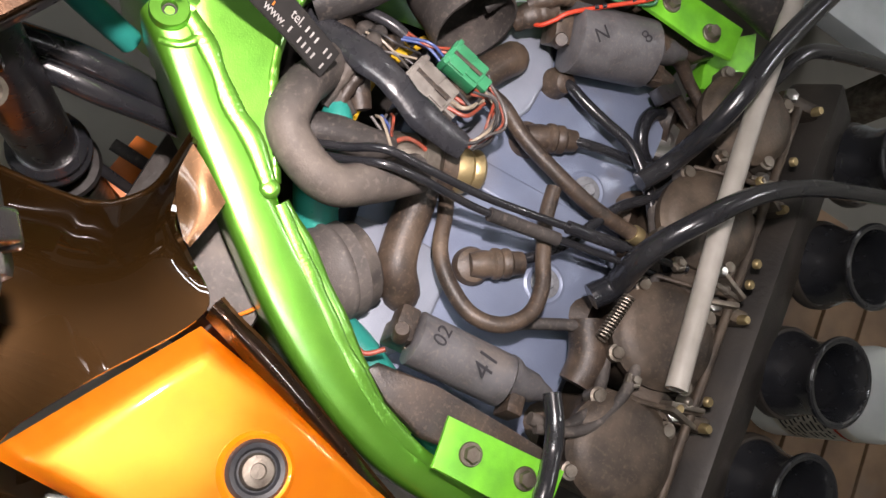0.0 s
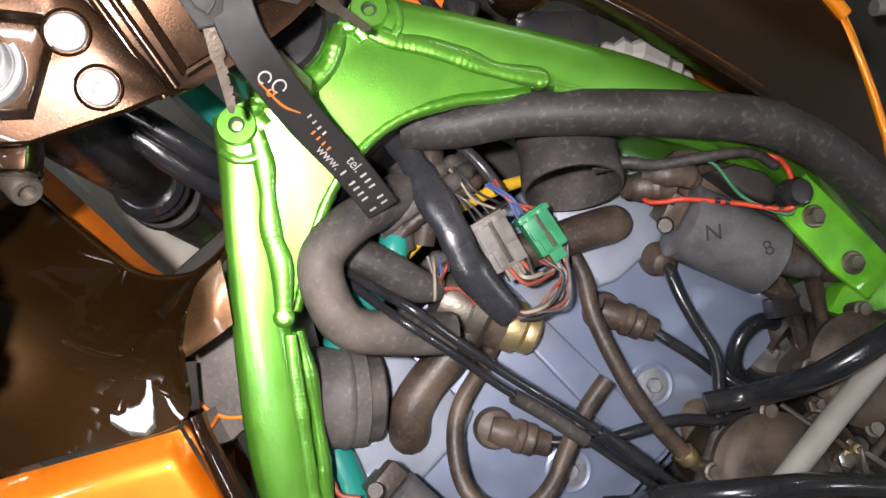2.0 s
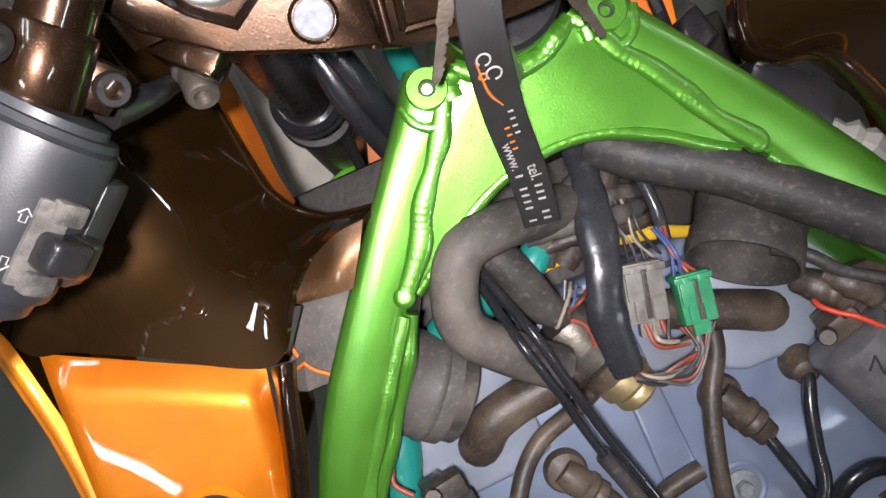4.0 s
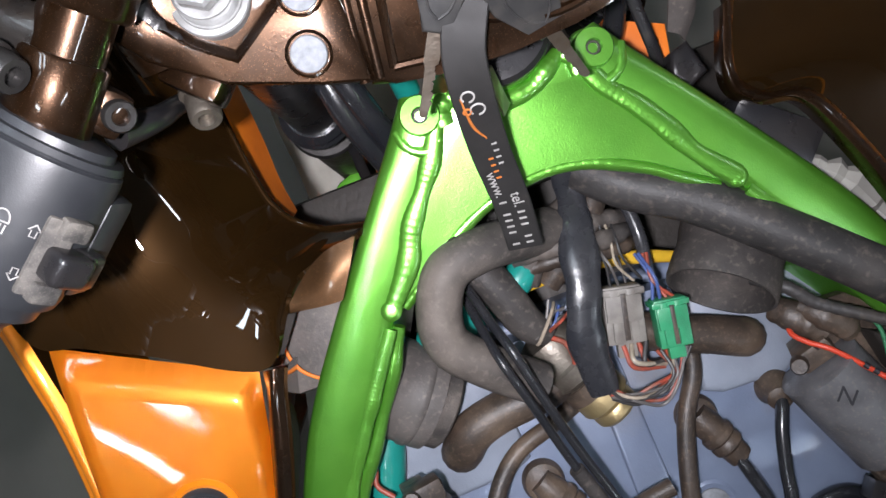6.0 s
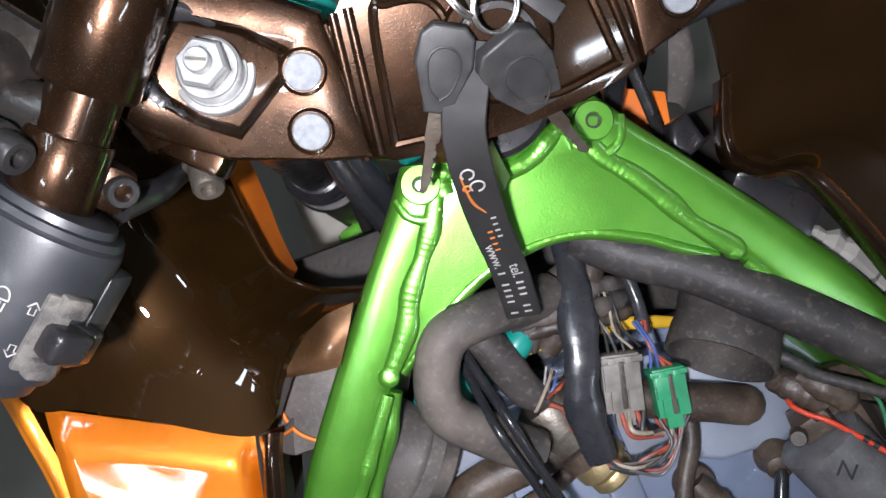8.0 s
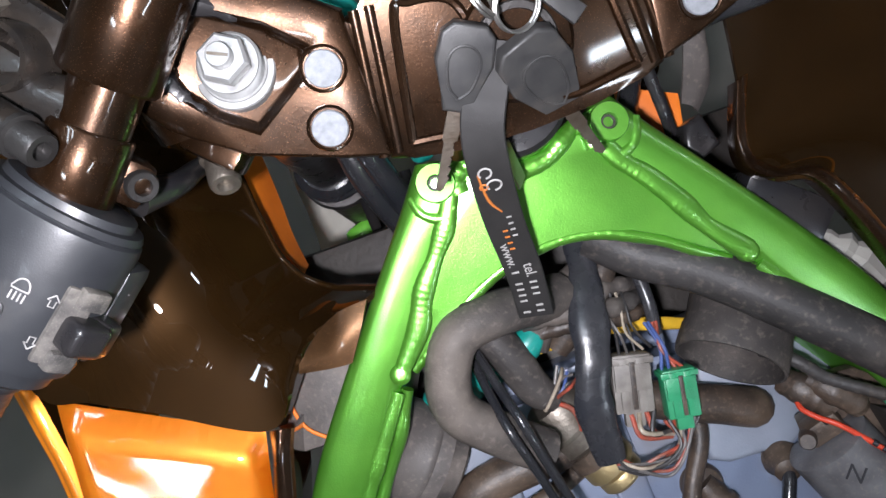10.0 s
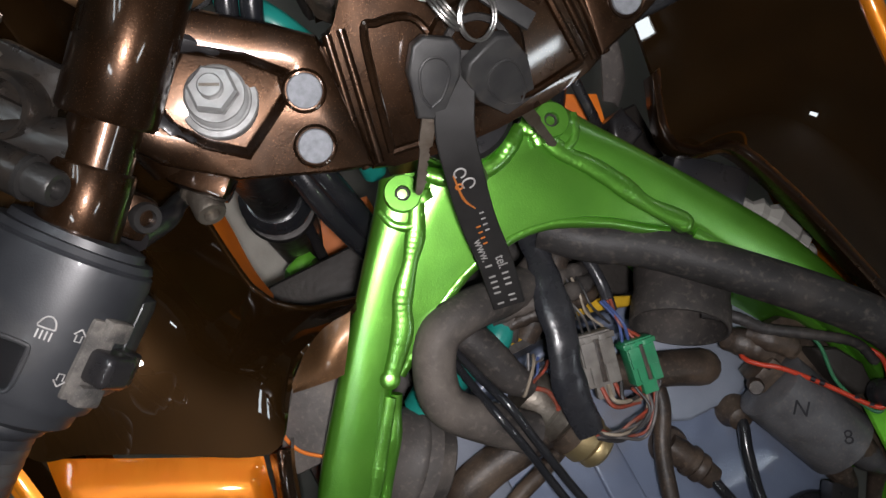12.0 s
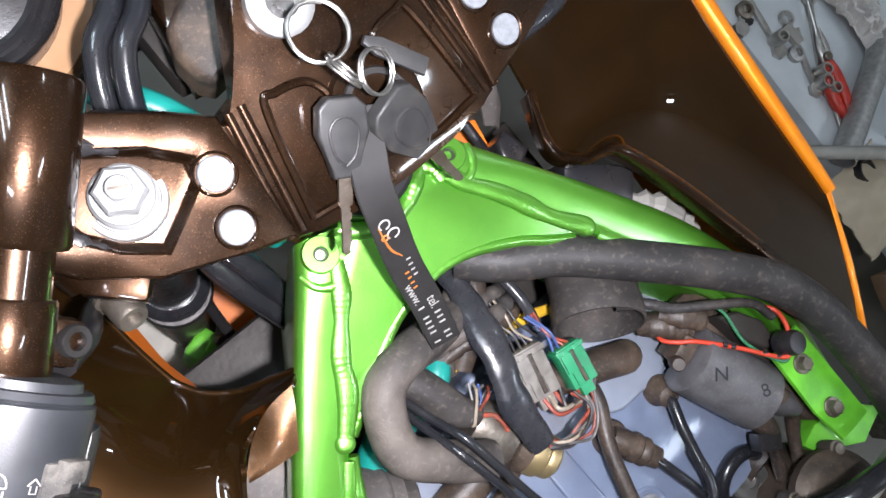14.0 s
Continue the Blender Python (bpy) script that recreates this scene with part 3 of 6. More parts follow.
def top_clamp():
    t = thing("top_clamp", (0, 0.05, 1.0), "metallic bronze-brown cast top fork clamp with bar holders", "fork clamp")
    half = [(0, -0.047), (-0.030, -0.0455), (-0.056, -0.041), (-0.066, -0.038), (-0.066, 0.026), (-0.050, 0.031), (-0.040, 0.050), (-0.028, 0.072), (0, 0.078)]
    centre = half + [(-x, y) for x, y in half[-2:0:-1]]
    part("centre_plate", slab(centre, -0.026, 0.0, 0.0035, at=onclamp, segs=3), BROWN, t)
    for s in (-1, 1):
        outer = [(-0.064, -0.037), (-0.084, -0.031), (-0.125, -0.015), (-0.152, 0.006), (-0.166, 0.026), (-0.150, 0.056), (-0.112, 0.064), (-0.082, 0.044), (-0.064, 0.030)]
        inner = [(-0.086, 0.012), (-0.099, 0.004), (-0.116, -0.006), (-0.131, 0.006), (-0.142, 0.020), (-0.145, 0.033), (-0.122, 0.050), (-0.098, 0.035), (-0.084, 0.021)]
        if s > 0:
            outer, inner = [(-x, y) for x, y in outer], [(-x, y) for x, y in inner]
        arm = part("clamp_arm", ring_slab(outer, inner, -0.030, 0.002, -0.0034, onclamp), BROWN, t, "bronze-brown arm with sunken nut pocket", 28)
        seal_pts = [onclamp(s * x, v, h) for x, v, h in ((-0.135, 0.008, 0.0), (-0.142, 0.020, 0.0), (-0.1455, 0.032, 0.0005), (-0.136, 0.043, 0.0005), (-0.122, 0.051, 0.0005), (-0.106, 0.041, 0.0))]
        part("sealant_bead", tube([Vector((abs(p.x) * s, p.y, p.z)) for p in seal_pts], [0.002, 0.0036, 0.0048, 0.0040, 0.0048, 0.002], 9, 9, flat=0.55, ripple=lambda f: 0.5 * noise.noise((f * 14, 3, 0)) + 0.2 * math.sin(f * 47)), PLASTIC_DARK, arm, "wrinkled black sealant", 25)
        # press-fit plugs
        for x, v in ((0.080, 0.010), (0.0865, -0.0150)):
            part("steel_plug", lathe([(0.0082, -0.004), (0.0082, 0.0034), (0.0077, 0.0040), (0, 0.0040)], onclamp(s * x, v, 0), CN, 28), STEEL_PLUG, arm, "bright steel plug", 20)
            part("plug_rim", lathe([(0.0104, 0.0010), (0.0104, 0.0028), (0.0098, 0.0034), (0.0090, 0.0030), (0.0087, 0.0012)], onclamp(s * x, v, 0), CN, 28), BROWN, arm)
        # raised ribs
        for x in (0.0655, 0.0585):
            a, b = onclamp(s * (x + 0.003), -0.036, -0.001), onclamp(s * (x - 0.006), 0.028, -0.001)
            part("rib", tube([a, (a + b) / 2, b], 0.0026, 10, 6), BROWN, t)
        # recessed panel with a raised border
        pan = [(s * 0.054, -0.034), (s * 0.044, 0.020), (s * 0.036, 0.024), (s * 0.020, 0.020), (s * 0.014, 0.006), (s * 0.013, -0.020), (s * 0.018, -0.037)]
        pts = [onclamp(x, v, 0.0003) for x, v in pan]
        part("border", tube(pts + [pts[0]], 0.0022, 8, 5), BROWN, t)
        # fork nut stack, upright
        base = Vector((s * 0.1165, 0.067, 1.036))
        cap = part("fork_cap", lathe([(0.0180, -0.010), (0.0180, 0.0004), (0.0174, 0.0012), (0.0150, 0.0014), (0.0146, 0.0020)], base, (0, 0, 1), 40), ALLOY, t, "bright alloy fork top cap", 20)
        thread = [(0.0140, 0.0012)]
        for k in range(6):
            thread += [(0.0140, 0.0018 + k * 0.0014), (0.0131, 0.0025 + k * 0.0014)]
        part("thread", lathe(thread + [(0.0128, 0.0103), (0, 0.0103)], base, (0, 0, 1), 32), ALLOY, cap, "", 20)
        part("lock_nut", lathe([(0.0112, 0.0130), (0.0112, 0.0182), (0.0098, 0.0195), (0, 0.0195)], base, (0, 0, 1), 6, turn=0.5), ALLOY, cap, "", 20)
        adj = part("adjuster_screw", lathe([(0.0054, 0.018), (0.0054, 0.0236), (0.0048, 0.0244), (0, 0.0244)], base, (0, 0, 1), 22), ALLOY, cap, "", 20)
        part("screw_slot", block((0.0086, 0.0013, 0.0008), Matrix.Translation(base + Vector((0, 0, 0.0243))) @ pose(0, 0, 0, 0, 0, -25), 0), STEEL_DULL, adj)
        # bar holder cast on the arm end
        a, b = Vector((s * 0.116, 0.116, 1.078)), Vector((s * 0.1600, 0.0690, 1.066))
        hold = part("bar_holder", tube([a, a.lerp(b, 0.03), a.lerp(b, 0.5), b.lerp(a, 0.03), b], 0.0205, 32, 0, ripple=lambda f: -0.07 if f in (0.0, 1.0) else 0.0), BROWN, t, "thick bronze-brown bar holder tube")
        part("holder_web", tube([Vector((s * 0.145, 0.088, 1.036)), Vector((s * 0.150, 0.068, 1.030)), Vector((s * 0.150, 0.050, 1.022))], [0.015, 0.014, 0.010], 16, 4, flat=0.7), BROWN, hold)
        # stop lug with cap screw
        part("stop_lug", block((0.030, 0.020, 0.022), frame_at((s * 0.140, 0.046, 1.006), (s * -0.7, -0.7, 0)), 0.004), BROWN, t)
        socket_bolt(t, (s * 0.1475, 0.0440, 0.988), (s * -0.05, -0.82, 0.45), 0.0080, 0.018, STEEL_DULL)
    # stem nut and lock barrel
    part("stem_nut", lathe([(0.016, 0), (0.016, 0.006), (0.013, 0.008), (0.008, 0.008), (0.008, 0.0)], onclamp(-0.012, 0.056, 0), CN, 24), ALLOY, t, "silver stem nut")
    lock = part("ignition_lock", lathe([(0.0195, -0.03), (0.0195, 0.003), (0.018, 0.005), (0.015, 0.005), (0.0145, 0.0035), (0, 0.0035)], (0.003, 0.038, 1.030), CN, 36), BLACK_STEEL, t, "round dark scratched ignition lock")
    part("lock_rim", lathe([(0.026, -0.004), (0.026, 0.002), (0.024, 0.004), (0.020, 0.004)], (0.003, 0.038, 1.030), CN, 36), BROWN, lock)
    return t


top_clamp()


# fork legs run straight down below the clamp
def fork_leg(s):
    t = thing("fork_leg", (s * 0.125, 0.05, 0.45), "dark telescopic fork leg with dust seal and chrome ring", "fork", "fork legs")
    a, b = Vector((s * 0.1165, 0.066, 1.02)), Vector((s * 0.1315, 0.0365, 0.0))
    at = lambda f: a + (b - a) * f
    ax = (a - b).normalized()
    part("stanchion", tube([at(0), at(0.13), at(0.27)], 0.0205, 24, 3), PLASTIC_DARK, t)
    part("dust_seal", lathe([(0.022, 0.012), (0.027, 0.008), (0.027, 0.004), (0.024, 0.002), (0.029, -0.002), (0.029, -0.006), (0.026, -0.010)], at(0.235), ax, 32), RUBBER_CLEAN, t)
    part("chrome_ring", lathe([(0.030, -0.004), (0.031, 0.0), (0.029, 0.003), (0.022, 0.003)], at(0.275), ax, 32), BLACK_STEEL, t)
    part("slider", tube([at(0.28), at(0.6), at(1.0)], 0.0275, 24, 3), STEEL_DULL, t)
    cal = part("brake_caliper", block((0.034, 0.026, 0.09), Matrix.Translation((s * 0.136, 0.013, 0.545)) @ pose(0, 0, 0, 0, 8, 20), 0.007), GREEN_PLATE, t, "bright green brake caliper")
    part("caliper_lug", block((0.018, 0.022, 0.022), Matrix.Translation((s * 0.122, 0.004, 0.585)) @ pose(0, 0, 0, 10, 0, 30), 0.005), GREEN_PLATE, cal)
    part("caliper_lug", block((0.020, 0.016, 0.024), Matrix.Translation((s * 0.132, -0.008, 0.562)) @ pose(0, 0, 0, -15, 10, -20), 0.005), GREEN_PLATE, cal)
    part("caliper_pin", lathe([(0.006, 0), (0.006, 0.012), (0.004, 0.014), (0, 0.014)], (s * 0.117, 0.012, 0.59), (0.2, -0.4, 1), 14), STEEL_DULL, cal)


for s in (-1, 1):
    fork_leg(s)
part_sheet = solo("inner_mudguard", loft([[(-0.215, 0.26, 0.40), (-0.210, 0.08, 0.405), (-0.205, -0.12, 0.41)], [(-0.14, 0.26, 0.395), (-0.14, 0.08, 0.40), (-0.14, -0.12, 0.405)], [(-0.06, 0.26, 0.40), (-0.06, 0.08, 0.40), (-0.06, -0.12, 0.405)]], 6, 0.003,
                                         lambda u, v, p: p + Vector((0, 0, 0.010 * math.sin(v * 16 + u * 7) + 0.006 * math.sin(u * 21)))), PALE, "creased grey inner mudguard sheet below the fork", "mudguard", sharp=60)


# ---- left handlebar and switchgear ----
def handlebar():
    t = thing("handlebar", (-0.2, 0.03, 1.03), "bronze-brown clip-on handlebar with black switch housing and grip", "handlebar")
    a, b = Vector((-0.150, 0.0795, 1.067)), Vector((-0.199, 0.0270, 1.0575))
    dirv = Vector((-0.773, -0.631, -0.063)).normalized()
    up = Vector((0, 0, 1))
    side = Vector((-dirv.y, dirv.x, 0)).normalized()
    part("bar_tube", tube([a, b], 0.0148, 28, 0), BROWN, t)
    q = lambda f: a.lerp(b, f)
    part("bar_clamp", tube([q(0.46), q(0.48), q(0.93), q(0.95)], [0.0165, 0.0174, 0.0174, 0.0165], 32, 0), BROWN, t, "bronze-brown clamp ring")
    lever = part("lever_bracket", block((0.056, 0.024, 0.020), frame_at((-0.193, 0.078, 1.064), (-0.62, 0.78, 0.02)), 0.006), PERCH, t, "greasy black clutch lever perch")
    part("perch_arm", tube([(-0.172, 0.060, 1.066), (-0.186, 0.070, 1.068), (-0.200, 0.078, 1.068)], [0.013, 0.012, 0.011], 16, 5, flat=0.75), PERCH, lever)
    part("perch_eye", lathe([(0.0142, -0.012), (0.0142, 0.004), (0.0132, 0.0062), (0.0108, 0.0062), (0.0102, 0.004), (0.0098, -0.008), (0, -0.008)], (-0.190, 0.088, 1.074), (-0.30, -0.12, 1), 32), PERCH, lever)
    part("perch_eye", lathe([(0.0095, -0.010), (0.0095, 0.003), (0.0088, 0.0048), (0.0066, 0.0048), (0.0060, 0.003), (0.0058, -0.006), (0, -0.006)], (-0.212, 0.076, 1.070), (-0.25, -0.1, 1), 26), PERCH, lever)
    part("perch_web", block((0.036, 0.010, 0.014), frame_at((-0.203, 0.068, 1.066), (-0.75, 0.6, 0)), 0.003), PERCH, lever)
    part("perch_cap", block((0.030, 0.018, 0.010), frame_at((-0.178, 0.098, 1.068), (-0.60, 0.78, 0.1), (-0.2, -0.3, 1)), 0.003), PERCH, lever, "greasy black perch cap")
    part("perch_lip", tube([(-0.208, 0.094, 1.070), (-0.202, 0.099, 1.071), (-0.194, 0.106, 1.070), (-0.186, 0.110, 1.068)], 0.0016, 8, 5), STEEL_DULL, lever)
    part("cable_stop", lathe([(0.0075, 0), (0.0075, 0.010), (0.0060, 0.012), (0.0060, 0.022), (0.0035, 0.024)], (-0.188, 0.106, 1.072), (-0.2, 0.9, 0.2), 6), STEEL_DULL, lever)
    part("clutch_cable", tube([(-0.192, 0.126, 1.076), (-0.198, 0.16, 1.08), (-0.187, 0.20, 1.06), (-0.15, 0.24, 1.02)], 0.0038, 12, 6), RUBBER_CLEAN, lever)
    part("pivot_nut", lathe([(0.0072, -0.004), (0.0072, 0.005), (0.0055, 0.007), (0.0030, 0.007), (0.0030, 0.004), (0, 0.004)], (-0.224, 0.078, 1.064), (-0.3, -0.2, 1), 6), STEEL_DULL, lever)
    part("adjuster_wheel", lathe([(0.0112, -0.004), (0.0125, -0.003), (0.0125, 0.003), (0.0112, 0.004), (0.005, 0.004), (0.005, -0.004)], (-0.190, 0.122, 1.07), (-0.3, 0.8, 0.5), 26), STEEL_DULL, lever)
    for k in range(22):
        an = k * 2 * math.pi / 22
        mw = frame_at((-0.190, 0.122, 1.07), (0.8, 0.3, 0), (-0.3, 0.8, 0.5))
        part("knurl", block((0.0014, 0.0014, 0.0058), mw @ pose(0.0125 * math.cos(an), 0.0125 * math.sin(an), 0, 0, 0, math.degrees(an)), 0), STEEL_DULL, lever)
    part("lever_blade", tube([Vector((-0.215, 0.078, 1.060)), Vector((-0.25, 0.066, 1.054)), Vector((-0.31, 0.01, 1.045)), Vector((-0.37, -0.05, 1.04))], [0.008, 0.007, 0.006, 0.006], 14, 6, flat=0.6), PLASTIC_DARK, lever)
    # pinch screw lying across the top of the clamp, and the one at its foot
    head = Vector((-0.184, 0.0455, 1.0835))
    part("screw_barrel", tube([head - side * 0.033, head - side * 0.013], 0.0088, 22, 0), PERCH, t, "greasy black screw boss")
    part("screw_boss", block((0.016, 0.018, 0.012), frame_at(head - side * 0.014 - up * 0.007, dirv), 0.004), PERCH, t)
    socket_bolt(t, head - side * 0.012, side + up * 0.25, 0.0074, 0.013)
    part("clamp_ear", block((0.020, 0.014, 0.018), frame_at((-0.172, 0.0345, 1.044), dirv, (0.4, -0.4, 0.8)), 0.004), BROWN, t)
    socket_bolt(t, (-0.1705, 0.0340, 1.0440), (0.46, -0.52, 0.68), 0.0070, 0.011)
    # switch housing, wider than high
    start = Vector((-0.190, 0.0355, 1.056))
    rad = [(0.0, 0.60), (0.0012, 0.80), (0.0045, 0.82), (0.0048, 0.93), (0.0075, 0.965), (0.0085, 0.94), (0.0095, 0.985), (0.013, 1.0), (0.040, 1.0), (0.066, 0.985), (0.0700, 0.95), (0.0708, 0.86), (0.078, 0.82), (0.0815, 0.66)]
    wide, high = 0.0350, 0.0280
    house = part("switch_housing", tube([start + dirv * h for h, r in rad], [wide * r for h, r in rad], 48, 0, flat=high / wide), PLASTIC, t, "scuffed black plastic switch housing")
    part("housing_lug", block((0.046, 0.020, 0.022), frame_at((-0.204, -0.010, 1.040), dirv), 0.005), PLASTIC, house)

    def on_house(f, ang, lift=0.0):
        n = (math.cos(ang) / high * up + math.sin(ang) / wide * side).normalized()
        return start + dirv * f + math.cos(ang) * high * up + math.sin(ang) * wide * side + n * lift, n
    seam = [on_house(0.0415, x, -0.0002)[0] for x in np.linspace(0.95, 1.9, 8)]
    part("housing_seam", tube(seam, 0.0005, 6, 3), PLASTIC_DARK, house)
    # indicator slider in its dust-caked recess
    p, n = on_house(0.046, 1.02, -0.0008)
    part("switch_recess", block((0.034, 0.013, 0.004), frame_at(p, dirv, n), 0.0015), PLASTIC_DUSTY, house, "dust-caked slider plate")
    for f in (0.032, 0.060):
        p, n = on_house(f, 1.16)
        part("recess_cheek", block((0.009, 0.012, 0.009), frame_at(p, dirv, n), 0.002), PLASTIC_DUSTY, house)
    p, n = on_house(0.047, 1.22)
    part("indicator_switch", block((0.014, 0.017, 0.014), frame_at(p + n * 0.004, dirv, n), 0.0035, segs=3), PLASTIC_DARK, house, "black indicator slider")
    p2, n2 = on_house(0.047, 1.52)
    part("horn_button", block((0.016, 0.012, 0.012), frame_at(p2 + n2 * 0.003, dirv, n2), 0.003, segs=3), PLASTIC_DARK, house, "black horn button")
    # glossy rocker sunk behind a raised rim
    rim = []
    for u, v in ((-0.0098, -0.50), (-0.0098, -0.05), (-0.0098, 0.22), (-0.0078, 0.30), (0.006, 0.295), (0.0098, 0.22), (0.0104, -0.10), (0.0104, -0.52), (0.0085, -0.60), (-0.007, -0.58)):
        rim.append(on_house(0.057 + u, v, 0.0001)[0])
    part("switch_rim", tube(rim + [rim[0]], 0.0010, 8, 4), PLASTIC, house)
    bm = bmesh.new()
    rows = [[bm.verts.new(on_house(0.057 + u, v, 0.0003)[0]) for v in np.linspace(-0.57, 0.27, 9)] for u in (-0.0094, 0.0094)]
    for k in range(8):
        bm.faces.new((rows[0][k], rows[0][k + 1], rows[1][k + 1], rows[1][k]))
    bmesh.ops.solidify(bm, geom=bm.faces[:], thickness=0.0002)
    part("window_switch", bm, PLASTIC_DARK, house, "glossy black rocker switch", 60)
    ridge = [on_house(0.057 + u, -0.40, 0.0008)[0] for u in (-0.0085, 0.0, 0.0085)]
    part("rocker_ridge", tube(ridge, 0.0011, 8, 2), PLASTIC, house)
    for f, ang in ((0.036, -0.50), (0.038, 0.375)):
        qq, nn = on_house(f, ang, 0.0003)
        m = frame_at(qq, nn.cross(dirv), nn)
        lamp = bmesh.new()
        for k in range(4):
            block((0.0006, 0.0036, 0.0003), m @ pose(-0.0025 + k * 0.0017, -0.0036, 0), 0, lamp)
        arc = [m @ Vector((0.0032 * math.cos(x), -0.0008 + 0.0046 * math.sin(x), 0)) for x in np.linspace(0, math.pi, 9)]
        tube(arc + [arc[0]], 0.00036, 6, 2, lamp)
        part("beam_symbol", lamp, INK, house)
    for f, flip in ((0.038, 1), (0.056, -1)):
        qq, nn = on_house(f, 0.74, 0.0003)
        m = frame_at(qq, dirv * -flip, nn)
        arrow = [m @ Vector(v) for v in ((0.003, 0, 0), (0.0005, 0.0023, 0), (0.0005, 0.0011, 0), (-0.0022, 0.0011, 0), (-0.0022, -0.0011, 0), (0.0005, -0.0011, 0), (0.0005, -0.0023, 0), (0.003, 0, 0))]
        part("arrow_symbol", tube(arrow, 0.00032, 6, 1), INK, house)
    g = start + dirv * 0.079
    ribs = [(0.0205, 0.0), (0.0215, 0.003), (0.0205, 0.006)]
    for k in range(16):
        ribs += [(0.0182, 0.008 + k * 0.006), (0.0182, 0.0115 + k * 0.006), (0.0178, 0.0123 + k * 0.006)]
    part("grip", lathe(ribs, g, dirv, 28), PLASTIC, t, "black rubber grip")
    part("switch_cable", tube([(-0.178, 0.030, 1.03), (-0.165, 0.034, 1.01), (-0.160, 0.045, 0.98), (-0.15, 0.06, 0.93)], [0.009, 0.006, 0.005, 0.005], 12, 5), PLASTIC_DARK, t)


handlebar()


# ---- left fairing ----
def left_fairing():
    t = thing("fairing_side", (-0.24, 0.0, 0.85), "glossy dark brown motorcycle fairing half with orange panel and edge", "fairing", "fairing halves")
    cut = [(-0.175, 0.30, 0.90), (-0.167, 0.12, 0.893), (-0.1645, 0.075, 0.890), (-0.162, 0.035, 0.888), (-0.158, 0.002, 0.887), (-0.154, -0.010, 0.886), (-0.147, -0.021, 0.887), (-0.1313, -0.0331, 0.890), (-0.1153, -0.0383, 0.905), (-0.0990, -0.0430, 0.934)]
    mid = [(-0.23, 0.30, 0.975), (-0.223, 0.12, 0.962), (-0.2205, 0.075, 0.953), (-0.217, 0.030, 0.942), (-0.206, -0.010, 0.931), (-0.196, -0.029, 0.9285), (-0.181, -0.044, 0.9255), (-0.155, -0.050, 0.9225), (-0.131, -0.0456, 0.9225), (-0.1030, -0.0443, 0.937)]
    far = [(-0.345, 0.30, 0.975), (-0.333, 0.12, 0.962), (-0.312, 0.035, 0.950), (-0.2985, -0.0350, 0.944), (-0.272, -0.0500, 0.943), (-0.240, -0.0675, 0.941), (-0.184, -0.0985, 0.937), (-0.1624, -0.0736, 0.936), (-0.1475, -0.0562, 0.932), (-0.1070, -0.0462, 0.940)]
    part("inner_panel", loft([cut, mid, far], 9, 0.003, across=14, relax=22), GLOSS, t, "mirror-glossy dark brown inner panel", 70)
    part("mounting_tab", loft([[(-0.1075, -0.0470, 0.9425), (-0.125, -0.0485, 0.9405), (-0.141, -0.0560, 0.9370), (-0.1560, -0.0690, 0.9380)],
                               [(-0.1150, -0.0600, 0.9425), (-0.129, -0.0640, 0.9425), (-0.143, -0.0680, 0.9400), (-0.1570, -0.0720, 0.9380)],
                               [(-0.1270, -0.0780, 0.9400), (-0.135, -0.0775, 0.9400), (-0.146, -0.0760, 0.9390), (-0.1580, -0.0740, 0.9370)]], 5, 0.003, across=3), BRONZE, t, "satin bronze-brown mounting tab", 60)
    part("panel_end", loft([[(-0.163, -0.0735, 0.929), (-0.173, -0.087, 0.9335), (-0.183, -0.0985, 0.935)], [(-0.162, -0.076, 0.905), (-0.172, -0.089, 0.905), (-0.182, -0.102, 0.905)]], 5, 0.003), GLOSS, t, "", 60)
    # rolled lip along the cut-out
    part("panel_lip", tube(cut, 0.0022, 10, 8), GLOSS, t)
    # brown border strip beside the orange panel
    part("edge_strip", loft([[(-0.174, -0.102, 0.930), (-0.179, -0.115, 0.932), (-0.191, -0.152, 0.926), (-0.210, -0.200, 0.918), (-0.230, -0.250, 0.906), (-0.248, -0.32, 0.888)],
                             [(-0.180, -0.100, 0.934), (-0.185, -0.113, 0.936), (-0.198, -0.150, 0.930), (-0.216, -0.198, 0.922), (-0.236, -0.248, 0.910), (-0.254, -0.32, 0.892)],
                             [(-0.187, -0.100, 0.928), (-0.192, -0.115, 0.922), (-0.205, -0.150, 0.916), (-0.222, -0.198, 0.910), (-0.242, -0.248, 0.898), (-0.260, -0.32, 0.880)]], 5, 0.003, across=3), BROWN, t, "", 60)
    part("edge_wall", loft([[(-0.174, -0.102, 0.930), (-0.179, -0.115, 0.931), (-0.191, -0.152, 0.926), (-0.230, -0.250, 0.906), (-0.248, -0.32, 0.888)],
                            [(-0.180, -0.102, 0.86), (-0.185, -0.115, 0.86), (-0.197, -0.152, 0.85), (-0.236, -0.250, 0.84), (-0.254, -0.32, 0.82)]], 5, 0.002), GLOSS, t, "", 60)
    # orange panel, a little wavy, its outer side higher
    panel_z = lambda x, y: 0.932 + 0.14 * (-0.19 - x) - 0.06 * max(0, -0.06 - y) - 0.12 * max(0, -0.15 - y)
    a, b, c, d = (-0.1915, -0.100), (-0.2930, -0.0425), (-0.312, -0.330), (-0.262, -0.330)
    bm = bmesh.new()
    n = 22
    rows = []
